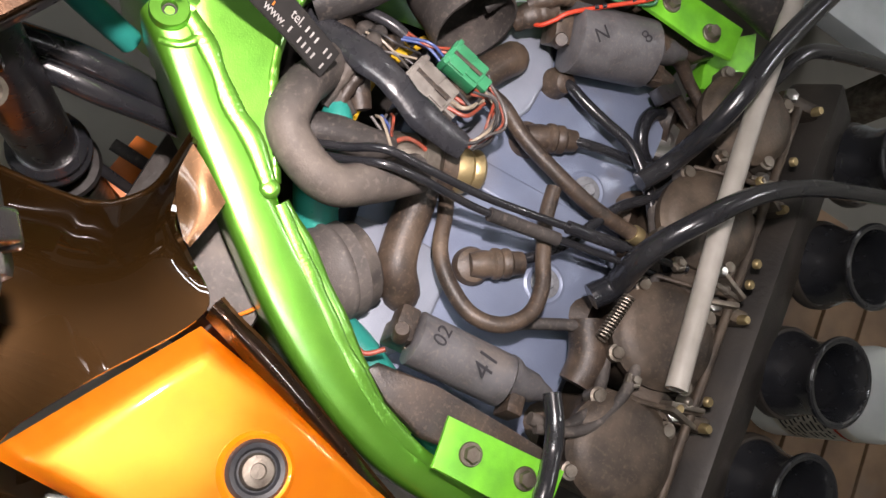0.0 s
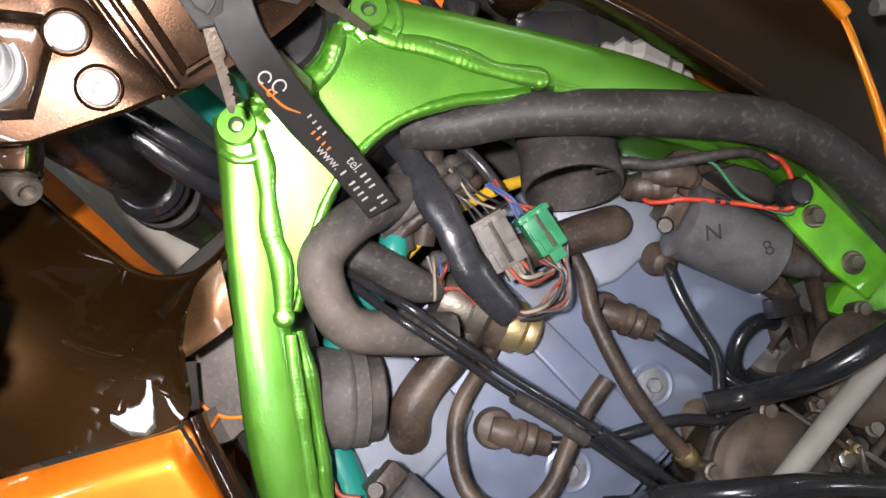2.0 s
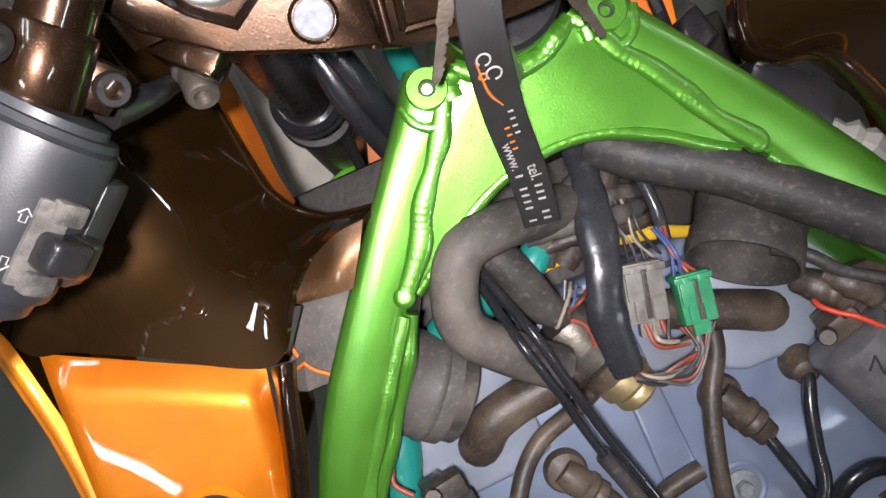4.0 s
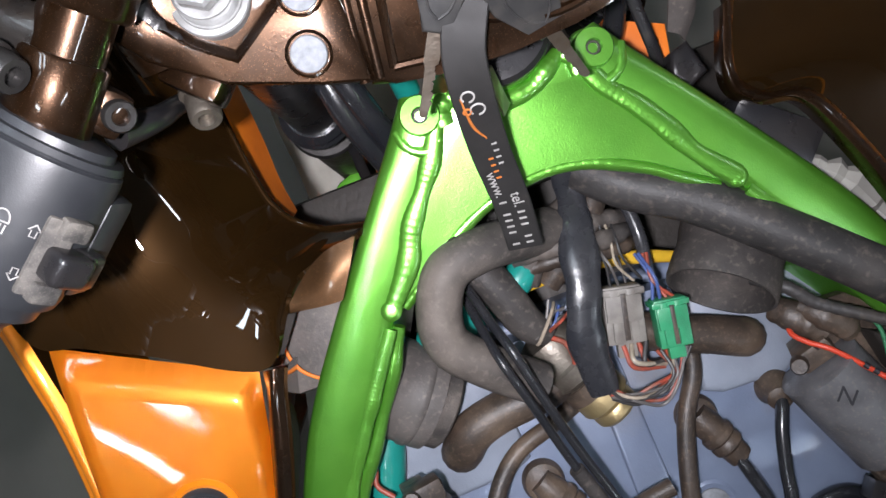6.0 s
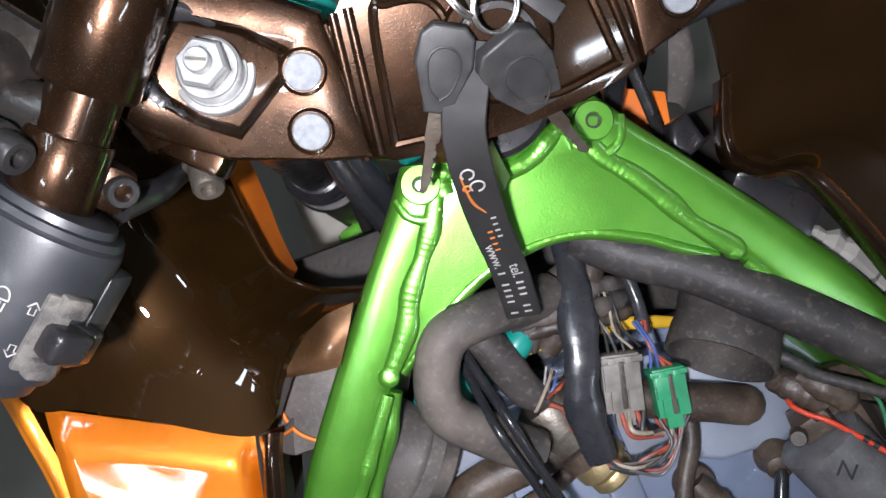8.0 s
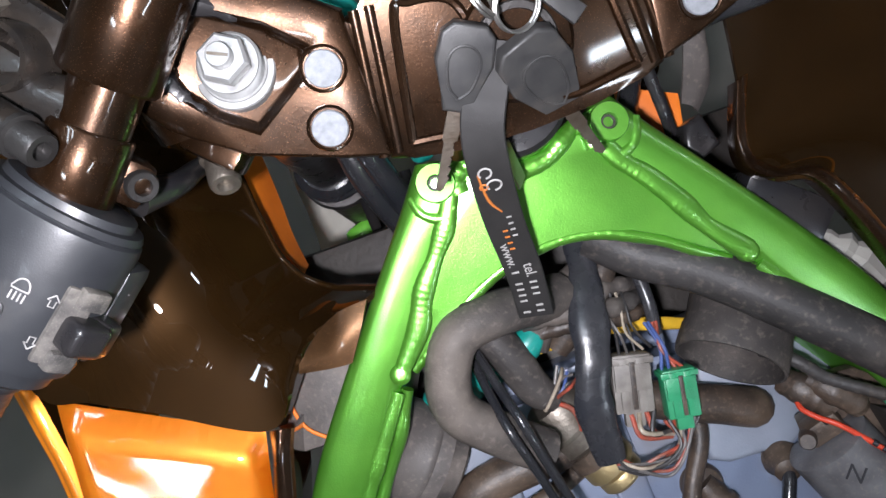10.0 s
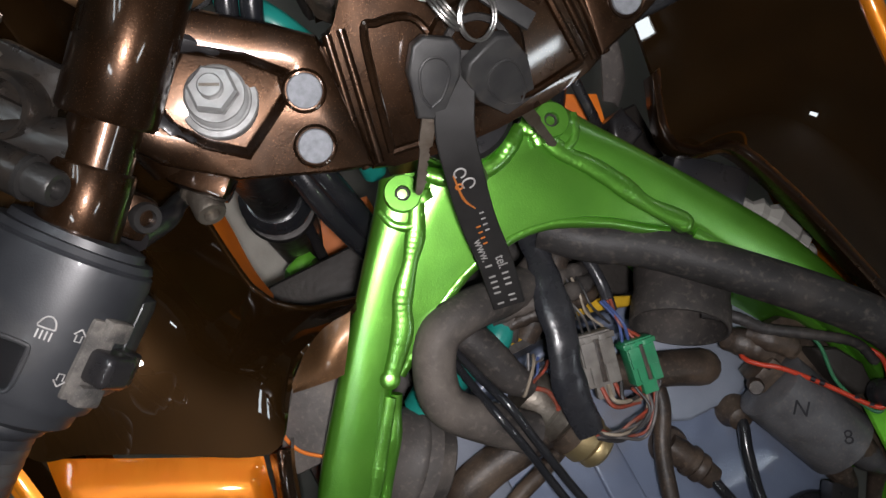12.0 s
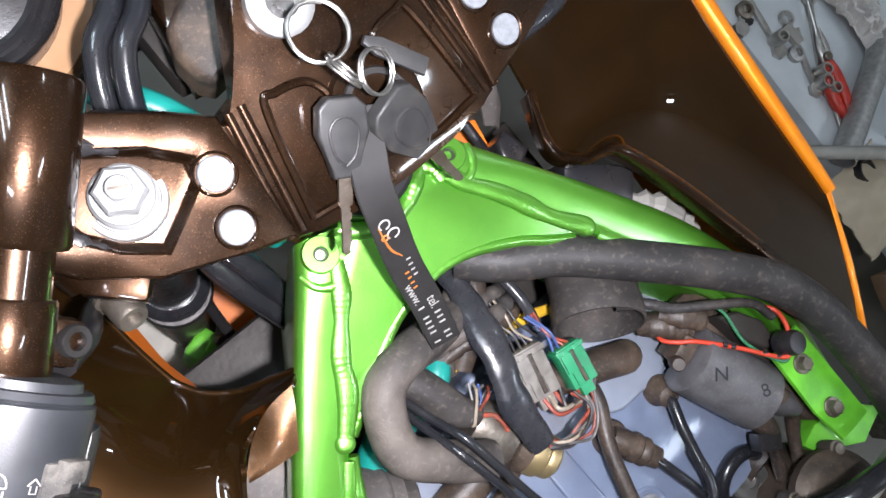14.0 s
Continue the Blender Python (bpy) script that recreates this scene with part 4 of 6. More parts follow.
    for i in range(n + 1):
        v = i / n
        row = []
        for j in range(n + 1):
            u = j / n
            # pull the corner in for a round
            x = (a[0] * (1 - u) + b[0] * u) * (1 - v) + (d[0] * (1 - u) + c[0] * u) * v
            y = (a[1] * (1 - u) + b[1] * u) * (1 - v) + (d[1] * (1 - u) + c[1] * u) * v
            x += 0.012 * math.sin(v * math.pi * 0.9) * (1 - u) * 0.6
            e = min(u, 1 - u, v * 2.0)
            z = panel_z(x, y) + 0.0006 * math.sin(u * 6 + v * 7) * math.sin(v * 11 + 1)
            z -= 0.010 * max(0, 1 - e / 0.07) ** 2
            row.append(bm.verts.new((x, y, z)))
        rows.append(row)
    for p, q in zip(rows, rows[1:]):
        for k in range(n):
            bm.faces.new((p[k], p[k + 1], q[k + 1], q[k]))
    bmesh.ops.solidify(bm, geom=bm.faces[:], thickness=0.003)
    org = part("orange_panel", bm, ORANGE, t, "glossy orange lacquered panel", 60)
    g = (-0.2470, -0.164, panel_z(-0.247, -0.164) + 0.001)
    grom = part("grommet", lathe([(0.0215, -0.004), (0.0215, 0.001), (0.0190, 0.0035), (0.0165, 0.002), (0.0155, -0.001)], g, (0.13, -0.10, 1), 36), ORANGE, org)
    part("rubber_washer", lathe([(0.0175, -0.003), (0.0172, 0.0025), (0.0150, 0.0050), (0.0125, 0.0046), (0.0110, 0.0028), (0.0100, 0.0028)], g, (0.13, -0.10, 1), 36), PLASTIC, grom)
    part("mounting_screw", lathe([(0.0098, 0.0), (0.0098, 0.0045), (0.0085, 0.0062), (0.0045, 0.0066), (0.0040, 0.0050), (0, 0.0050)], g, (0.13, -0.10, 1), 28), STEEL_DULL, grom)
    # outer orange edge
    edge = [(-0.356, 0.14, 0.915), (-0.341, 0.03, 0.905), (-0.332, -0.022, 0.902), (-0.327, -0.056, 0.900), (-0.323, -0.098, 0.896), (-0.323, -0.18, 0.89), (-0.331, -0.32, 0.88)]
    part("outer_edge", loft([[(x + 0.006, y, z - 0.003) for x, y, z in edge], edge, [(x - 0.005, y, z - 0.004) for x, y, z in edge], [(x - 0.009, y, z - 0.02) for x, y, z in edge], [(x - 0.005, y, z - 0.16) for x, y, z in edge]], 5, 0.002, across=3), ORANGE, t, "orange outer edge of the fairing", 70)
    part("edge_channel", loft([[(x + 0.006, y, z - 0.004) for x, y, z in edge], [(x + 0.010, y, z - 0.02) for x, y, z in edge], [(x + 0.030, y, z - 0.02) for x, y, z in edge], [(x + 0.030, y, z + 0.010) for x, y, z in edge]], 4, 0.002), GLOSS, t, "", 60)
    # orange lower inner panel seen through the cut-out
    part("lower_inner_panel", loft([[(-0.172, 0.20, 0.88), (-0.166, 0.08, 0.865), (-0.163, 0.015, 0.862), (-0.150, -0.018, 0.864)],
                                    [(-0.166, 0.20, 0.84), (-0.157, 0.06, 0.828), (-0.156, 0.015, 0.825), (-0.1505, -0.012, 0.838)]], 5, 0.002), ORANGE_DULL, t, "dull orange inner side", 60)


left_fairing()
solo("lower_cowl", slab([(-0.112, -0.002), (-0.080, -0.024), (-0.036, 0.000), (-0.040, 0.050), (-0.092, 0.055)], 0.585, lambda x, y: 0.60 + 0.2 * y, 0.002), ORANGE_DULL, "orange inner cowl deep beside the fork", "fairing")
for k, (a, b) in enumerate((((-0.1070, 0.044, 0.742), (-0.1080, -0.014, 0.694)), ((-0.070, 0.052, 0.660), (-0.072, -0.018, 0.650)))):
    solo("cable_strap", tube([a, (Vector(a) + Vector(b)) / 2, b], 0.006 if k else 0.0045, 10, 3, flat=0.5), PLASTIC_DARK if k == 0 else RUBBER, "dark strap across the orange inner cowl", "strap", "cowl straps")
solo("air_duct", slab([(-0.196, -0.126), (-0.128, -0.128), (-0.118, -0.098), (-0.128, -0.066), (-0.168, -0.058), (-0.194, -0.076)], 0.78, 0.884, 0.006), RUBBER_GREY, "dusty grey plastic air duct beside the frame", "air duct")
solo("orange_cord", tube([(-0.176, -0.080, 0.887), (-0.181, -0.095, 0.887), (-0.176, -0.112, 0.887), (-0.160, -0.126, 0.886)], 0.0012, 8, 6), ORANGE_DULL, "thin orange cord lying on the air duct", "cord")


# ---- right fairing ----
def right_fairing():
    t = thing("fairing_side", (0.24, -0.05, 0.85), "glossy dark brown motorcycle fairing half with thin orange edge", "fairing", "fairing halves")
    inner = [(0.152, 0.30, 0.93), (0.146, 0.12, 0.93), (0.135, 0.00, 0.925), (0.123, -0.040, 0.923), (0.129, -0.058, 0.935), (0.147, -0.066, 0.946), (0.165, -0.102, 0.946), (0.184, -0.155, 0.943), (0.206, -0.225, 0.935), (0.222, -0.32, 0.922)]
    edge = [(0.325, 0.30, 0.955), (0.305, 0.12, 0.948), (0.292, 0.03, 0.940), (0.287, -0.01, 0.936), (0.286, -0.04, 0.933), (0.2865, -0.07, 0.930), (0.287, -0.105, 0.927), (0.288, -0.148, 0.923), (0.289, -0.200, 0.918), (0.262, -0.280, 0.905)]
    sag = (0.012, 0.012, 0.012, 0.012, 0.012, 0.011, 0.010, 0.008, 0.006, 0.003)
    mid = [tuple(p[k] + (e[k] - p[k]) * 0.36 - (g if k == 2 else 0) for k in range(3)) for p, e, g in zip(inner, edge, sag)]
    wall = [tuple(p[k] + (e[k] - p[k]) * 0.74 - (0.7 * g if k == 2 else 0) for k in range(3)) for p, e, g in zip(inner, edge, sag)]
    part("inner_panel", loft([inner, mid, wall, edge], 8, 0.003, across=8, relax=60), GLOSS, t, "mirror-glossy dark brown inner panel", 70)
    lip = [Vector(p) for p in inner[2:]]
    part("panel_lip", loft([[p + Vector((-0.002, 0, -0.012)) for p in lip], [p + Vector((-0.001, 0, 0.001)) for p in lip], [p + Vector((0.007, 0.002, -0.001)) for p in lip], [p + Vector((0.010, 0.003, -0.007)) for p in lip]], 6, 0.002, across=3), BROWN, t, "", 60)
    oe = [Vector(p) for p in edge]
    part("orange_edge", tube([p + Vector((0.004, 0, 0.001)) for p in oe[:-1]], [0.0065, 0.0065, 0.007, 0.0065, 0.005], 14, 6), ORANGE, t, "rounded orange edge")
    part("thin_orange_edge", tube([(0.294, -0.196, 0.914), (0.289, -0.222, 0.910), (0.278, -0.257, 0.905), (0.264, -0.290, 0.90), (0.25, -0.33, 0.89)], 0.0032, 10, 5), ORANGE, t)
    part("outer_skin", loft([[p + Vector((0.008, 0, -0.004)) for p in oe], [p + Vector((0.012, 0, -0.09)) for p in oe], [p + Vector((0.0, 0, -0.20)) for p in oe]], 4, 0.002), ORANGE, t, "", 60)


right_fairing()
solo("relay_box", block((0.055, 0.030, 0.05), Matrix.Translation((0.140, -0.078, 0.895)) @ pose(0, 0, 0, 5, 0, -40), 0.006), PLASTIC_DARK, "dusty black relay box beside the frame", "relay")
solo("foil_wrap", tube([(0.165, -0.105, 0.885), (0.183, -0.125, 0.888), (0.196, -0.150, 0.880), (0.206, -0.175, 0.87)], [0.006, 0.010, 0.009, 0.005], 9, 5, ripple=lambda f: 0.25 * math.sin(f * 40) + 0.15 * math.sin(f * 97)), SHEET, "crumpled grey foil-wrapped wiring bundle", "wiring bundle", sharp=20)


# ---- engine top ----
def valve_cover():
    t = thing("engine_cover", (0, -0.26, 0.8), "blue-grey painted cast engine valve cover, dusty", "engine cover")
    zc = lambda x, y: 0.8480
    outline = [(-0.170, -0.165), (-0.172, -0.338), (-0.150, -0.348), (-0.060, -0.350), (-0.008, -0.345), (0.050, -0.345), (0.120, -0.345), (0.172, -0.338), (0.170, -0.165), (0.05, -0.150), (-0.05, -0.150)]
    part("cover_body", slab(outline[::-1], 0.79, 0.8480, 0.006, segs=4), COVER, t, "", 40)
    part("skirt", slab([(-0.18, -0.14), (0.18, -0.14), (0.18, -0.372), (-0.18, -0.372)], 0.70, 0.806, 0.008, segs=3), COVER, t, "", 40)
    for s in (-1, 1):
        pad = [(s * 0.062, -0.226), (s * 0.075, -0.232), (s * 0.118, -0.234), (s * 0.142, -0.222), (s * 0.160, -0.205), (s * 0.162, -0.155), (s * 0.070, -0.152), (s * 0.064, -0.19)]
        part("breather_pad", slab(pad if s < 0 else pad[::-1], 0.845, 0.8535, 0.004, segs=4), COVER_LIGHT, t, "pale grey raised pad", 40)
    part("centre_ridge", slab([(-0.004, -0.15), (-0.004, -0.342), (0.024, -0.342), (0.016, -0.15)], 0.846, 0.8510, 0.003, segs=3), COVER, t, "", 40)
    for x in (-0.042, 0.042):
        well = part("bolt_seat", lathe([(0.0175, -0.003), (0.0172, 0.0006), (0.0150, 0.0014), (0.0130, 0.0006), (0, 0.0006)], (x, -0.3025, 0.8478), (0, 0, 1), 32), COVER, t)
        hex_bolt(well, (x, -0.3025, 0.8486), 0.0056, 0.0055, 0.0118, material=STEEL_PLUG)
    for x, y in ((-0.052, -0.192), (-0.066, -0.218)):
        hex_bolt(t, (x, y, 0.8520), 0.0042, 0.004, 0.006)


valve_cover()
solo("engine_block", slab([(-0.19, 0.0), (0.19, 0.0), (0.20, -0.45), (-0.20, -0.45)], 0.35, 0.775, 0.01), GRIME_AND_SHADE, "grimy dark motorcycle engine block", "engine")
solo("radiator_shroud", block((0.13, 0.02, 0.20), Matrix.Translation((0, -0.045, 0.80)), 0.004), GRIME_AND_SHADE, "dusty black shroud in front of the engine", "shroud")


def hose(name, pts, r, material, label, category, group="", wall=0.0, per=8, segs=14, flat=1.0, ripple=None):
    return solo(name, tube(pts, r, segs, per, wall=wall, flat=flat, ripple=ripple), material, label, category, group, sharp=50)


# air ducts of ribbed rubber
def duct_left():
    t = thing("air_hose", (-0.11, -0.16, 0.86), "short dusty grey rubber air hose stub inside the frame spar", "air hose", "air hoses")
    a = Vector((-0.146, -0.130, 0.872))
    ax = (Vector((-0.094, -0.176, 0.856)) - a).normalized()
    part("outer_sleeve", lathe([(0.033, 0), (0.034, 0.002), (0.0335, 0.012), (0.0345, 0.014), (0.0345, 0.017), (0.0335, 0.019), (0.0335, 0.034), (0.0348, 0.036), (0.0348, 0.039), (0.0335, 0.041), (0.0340, 0.044), (0.0340, 0.050), (0.031, 0.051)], a, ax, 40), RUBBER_GREY, t)
    part("inner_sleeve", lathe([(0.031, 0.048), (0.031, 0.060), (0.0295, 0.0615), (0.026, 0.0615), (0.025, 0.04), (0, 0.04)], a, ax, 40), RUBBER, t)


duct_left()
solo("air_hose", lathe([(0.034, 0), (0.0335, 0.014), (0.0325, 0.020), (0.0325, 0.026), (0.0335, 0.030), (0.0340, 0.044), (0.0335, 0.047), (0.0318, 0.047), (0.0308, 0.040), (0.0308, 0.004), (0, 0.004)],
                       (0.1145, -0.127, 0.8745), (-0.62, -0.70, 0.33), 44), RUBBER, "open dusty black rubber intake hose under the spar", "air hose", "air hoses")

# large cooling hoses
hose("coolant_hose", [(-0.000, -0.084, 0.895), (-0.020, -0.083, 0.910), (-0.042, -0.080, 0.926), (-0.066, -0.084, 0.932), (-0.079, -0.102, 0.930), (-0.082, -0.124, 0.925), (-0.066, -0.145, 0.917), (-0.040, -0.170, 0.905)], 0.0135, RUBBER, "thick dusty dark rubber hose bent in a U", "hose", "cooling hoses", wall=0.25)
hose("coolant_hose", [(0.030, -0.056, 0.895), (0.053, -0.078, 0.905), (0.084, -0.099, 0.912), (0.121, -0.134, 0.922), (0.160, -0.174, 0.931), (0.188, -0.207, 0.935), (0.203, -0.236, 0.934), (0.213, -0.268, 0.930), (0.220, -0.320, 0.925), (0.224, -0.37, 0.915)], 0.0148, RUBBER_DARK, "thick dusty dark rubber hose along the spar", "hose", "cooling hoses")
hose("breather_pipe", [(-0.018, -0.178, 0.868), (-0.045, -0.184, 0.866), (-0.072, -0.187, 0.865), (-0.092, -0.193, 0.863), (-0.103, -0.204, 0.855), (-0.104, -0.206, 0.845)], [0.014, 0.0138, 0.0138, 0.0145, 0.0145, 0.0138], RUBBER_BROWN, "brown dusty elbow pipe on the engine cover", "pipe", "breather pipes")
hose("breather_pipe", [(0.030, -0.166, 0.878), (0.053, -0.177, 0.876), (0.077, -0.188, 0.872), (0.096, -0.198, 0.864), (0.104, -0.202, 0.848)], [0.0125, 0.0125, 0.0128, 0.0135, 0.0125], RUBBER_BROWN, "brown dusty elbow pipe on the engine cover", "pipe", "breather pipes")


def thermostat():
    t = thing("thermostat_housing", (-0.01, -0.19, 0.86), "cast alloy thermostat housing with brass sensor plug", "thermostat housing")
    a, ax = Vector((-0.028, -0.150, 0.868)), Vector((0.42, -0.86, -0.12)).normalized()
    part("housing", lathe([(0.018, 0), (0.020, 0.004), (0.020, 0.020), (0.0225, 0.022), (0.0225, 0.032), (0.019, 0.035), (0.0175, 0.040)], a, ax, 32), STEEL_DULL, t)
    part("rubber_collar", lathe([(0.0205, 0.036), (0.0205, 0.048), (0.018, 0.049)], a, ax, 32), RUBBER_BROWN, t)
    part("brass_plug", lathe([(0.0175, 0.046), (0.0185, 0.048), (0.0185, 0.060), (0.0165, 0.062), (0.0150, 0.064), (0.0160, 0.066), (0.0160, 0.071), (0.0140, 0.0735), (0, 0.074)], a, ax, 32), BRASS, t, "dull brass plug")


thermostat()

# wiring between the spars
hose("taped_harness", [(0.026, -0.045, 0.885), (0.021, -0.066, 0.893), (0.013, -0.091, 0.905), (0.004, -0.123, 0.914), (-0.005, -0.152, 0.911), (-0.005, -0.190, 0.900)], [0.0105, 0.0100, 0.0105, 0.0115, 0.0105, 0.0100], TAPE, "shiny black taped wiring harness over the engine", "wiring harness", flat=0.42, ripple=lambda f: 0.10 * math.sin(f * 17) + 0.05 * math.sin(f * 41))
hose("wiring_loom", [(-0.060, -0.084, 0.892), (-0.052, -0.090, 0.895), (-0.042, -0.110, 0.895), (-0.034, -0.134, 0.890), (-0.024, -0.146, 0.885)], [0.009, 0.0125, 0.0125, 0.0115, 0.009], RUBBER, "fat grey sleeved wiring loom", "wiring loom", "wiring looms")
hose("wiring_loom", [(0.020, -0.078, 0.880), (-0.002, -0.088, 0.885), (-0.018, -0.098, 0.886), (-0.026, -0.112, 0.884)], [0.011, 0.012, 0.012, 0.010], RUBBER, "grey braided wiring loom", "wiring loom", "wiring looms")
hose("wiring_loom", [(0.035, -0.075, 0.884), (0.020, -0.092, 0.886), (0.004, -0.105, 0.884), (-0.012, -0.118, 0.880)], [0.009, 0.010, 0.010, 0.008], RUBBER_BROWN, "brown braided wiring loom", "wiring loom", "wiring looms")
hose("wiring_loom", [(0.052, -0.104, 0.868), (0.041, -0.103, 0.889), (0.019, -0.102, 0.900), (-0.005, -0.096, 0.900), (-0.028, -0.095, 0.893)], [0.0040, 0.0058, 0.0062, 0.0050], RUBBER, "dusty grey wrapped wiring loom", "wiring loom", "wiring looms", ripple=lambda f: 0.10 * math.sin(f * 50) + 0.15 * noise.noise((f * 9, 1, 0)))
hose("wiring_loom", [(0.052, -0.113, 0.866), (0.041, -0.112, 0.885), (0.017, -0.109, 0.895), (-0.005, -0.104, 0.895), (-0.028, -0.104, 0.889)], [0.0035, 0.0052, 0.0056, 0.0045], RUBBER_BROWN, "dusty brown wrapped wiring loom", "wiring loom", "wiring looms", ripple=lambda f: 0.10 * math.sin(f * 57) + 0.15 * noise.noise((f * 9, 4, 0)))
hose("wiring_loom", [(0.054, -0.095, 0.862), (0.043, -0.094, 0.881), (0.023, -0.090, 0.891), (0.001, -0.087, 0.891), (-0.022, -0.087, 0.885)], [0.0045, 0.0060, 0.0060, 0.0045], RUBBER, "dusty grey wrapped wiring loom", "wiring loom", "wiring looms", ripple=lambda f: 0.10 * math.sin(f * 44) + 0.15 * noise.noise((f * 9, 8, 0)))
hose("taped_cable", [(0.046, -0.070, 0.880), (0.050, -0.086, 0.887), (0.0505, -0.108, 0.891), (0.049, -0.128, 0.888)], 0.0042, TAPE, "black taped cable beside the plugs", "cable")
hose("yellow_sleeve", [(-0.024, -0.1165, 0.868), (-0.010, -0.1135, 0.876), (0.008, -0.113, 0.880), (0.030, -0.118, 0.874), (0.056, -0.126, 0.862), (0.078, -0.135, 0.850)], [0.0030, 0.0050, 0.0050, 0.0045, 0.0045, 0.0040], YELLOW, "crumpled yellow insulating sleeve under the harness", "cable sleeve", flat=0.6, ripple=lambda f: 0.14 * noise.noise((f * 12, 2, 0)))
hose("silicone_hose", [(-0.008, -0.090, 0.872), (-0.018, -0.098, 0.884), (-0.032, -0.109, 0.888), (-0.052, -0.112, 0.878), (-0.070, -0.117, 0.870), (-0.095, -0.132, 0.860)], [0.009, 0.0095, 0.0105, 0.0145, 0.016, 0.015], TEAL, "glossy teal silicone hose under the loom", "hose", "silicone hoses")
hose("silicone_hose", [(-0.145, -0.165, 0.86), (-0.152, -0.192, 0.862), (-0.170, -0.230, 0.862), (-0.182, -0.258, 0.860), (-0.192, -0.295, 0.855)], 0.0125, TEAL, "glossy teal silicone hose beneath the spar", "hose", "silicone hoses")
hose("silicone_hose", [(-0.092, 0.138, 0.970), (-0.080, 0.120, 0.980), (-0.068, 0.102, 0.976), (-0.058, 0.085, 0.955), (-0.054, 0.06, 0.91), (-0.050, 0.03, 0.87)], [0.0070, 0.0085, 0.0080, 0.0085, 0.0085, 0.0085], TEAL, "glossy teal silicone hose beside the steering head", "hose", "silicone hoses")


def plug(parent_name, at, along, size, material, label, category):
    t = thing(parent_name, at, label, category, "wiring plugs")
    m = frame_at(at, along)
    part("shell", block(size, m, 0.0015), material, t)
    part("rib", block((size[0] * 0.9, size[1] * 0.22, 0.003), m @ pose(0, size[1] * 0.22, size[2] * 0.5), 0.0008), material, t)
    part("rib", block((size[0] * 0.9, size[1] * 0.22, 0.003), m @ pose(0, -size[1] * 0.22, size[2] * 0.5), 0.0008), material, t)
    part("latch", block((size[0] * 0.45, size[1] * 0.5, 0.007), m @ pose(size[0] * 0.52, 0, size[2] * 0.1), 0.001), material, t)
    part("collar", block((size[0] * 0.12, size[1] * 1.14, size[2] * 1.15), m @ pose(-size[0] * 0.40, 0, 0), 0.0008), material, t)
    part("step", block((size[0] * 0.46, size[1] * 0.92, size[2] * 0.3), m @ pose(-size[0] * 0.12, 0, size[2] * 0.48), 0.0008), material, t)
    part("brown_groove", block((size[0] * 0.80, size[1] * 0.13, 0.0012), m @ pose(size[0] * 0.02, 0, size[2] * 0.635), 0.0003), RUBBER_BROWN, t)


plug("wiring_plug", (0.048, -0.164, 0.898), (-0.16, -0.95, -0.05), (0.030, 0.020, 0.014), CONN_GREEN, "green plastic wiring plug, dusty", "wiring plug")
plug("wiring_plug", (0.023, -0.150, 0.893), (-0.22, -0.95, -0.05), (0.036, 0.024, 0.014), CONN_GREY, "pale grey plastic wiring plug, dusty", "wiring plug")


def wires(label, starts, ends, mids, mats, r=0.0011, group="loose wires"):
    rnd = random.Random(len(label))
    for k, m in enumerate(mats):
        f = k / max(1, len(mats) - 1)
        j = lambda: Vector((rnd.uniform(-1, 1), rnd.uniform(-1, 1), rnd.uniform(-1, 1))) * 0.0034
        a = Vector(starts[0]).lerp(Vector(starts[1]), f)
        b = Vector(ends[0]).lerp(Vector(ends[1]), f)
        pts = [a] + [Vector(q) + j() + Vector((0, 0, 0.004 * math.sin(k * 2.1))) + (Vector(starts[1]) - Vector(starts[0])) * (f - 0.5) * 0.8 for q in mids] + [b]
        solo("wire", tube(pts, r, 8, 8), m, label, "wire", group)


wires("thin coloured wires curling into the plugs", ((-0.004, -0.184, 0.900), (-0.002, -0.196, 0.898)), ((0.034, -0.178, 0.897), (0.055, -0.183, 0.896)),
      [(0.008, -0.199, 0.900), (0.026, -0.203, 0.898), (0.038, -0.196, 0.896)], [WIRE_RED, WIRE_BLACK, WIRE_RED, WIRE_GREY, WIRE_WHITE, WIRE_BLACK, WIRE_RED, WIRE_GREY, WIRE_BLACK])
wires("short white and red wires of the grey plug", ((0.016, -0.168, 0.897), (0.030, -0.170, 0.897)), ((0.036, -0.19, 0.893), (0.040, -0.186, 0.893)),
      [(0.022, -0.180, 0.901)], [WIRE_RED, WIRE_WHITE, WIRE_RED, WIRE_BLACK], 0.0015)
wires("red and blue wires running into the green plug", ((0.043, -0.118, 0.894), (0.050, -0.120, 0.894)), ((0.042, -0.150, 0.898), (0.056, -0.152, 0.898)),
      [(0.046, -0.134, 0.899)], [WIRE_BLUE, WIRE_BLUE, WIRE_RED, WIRE_RED])
wires("thin grey and brown wires fanning from the loom", ((0.022, -0.092, 0.898), (0.036, -0.096, 0.894)), ((0.022, -0.132, 0.894), (0.042, -0.134, 0.893)),
      [(0.028, -0.104, 0.898), (0.030, -0.118, 0.898)], [WIRE_BLACK, WIRE_GREY, WIRE_BLACK, WIRE_WHITE, WIRE_BLACK], 0.0009)
wires("bundle of thin striped wires out of a sleeve", ((-0.034, -0.146, 0.888), (-0.022, -0.150, 0.888)), ((-0.016, -0.126, 0.890), (-0.004, -0.140, 0.888)),
      [(-0.026, -0.146, 0.894), (-0.016, -0.138, 0.895)], [WIRE_GREY, WIRE_WHITE, WIRE_BLUE, WIRE_GREY, WIRE_RED, WIRE_BLACK])
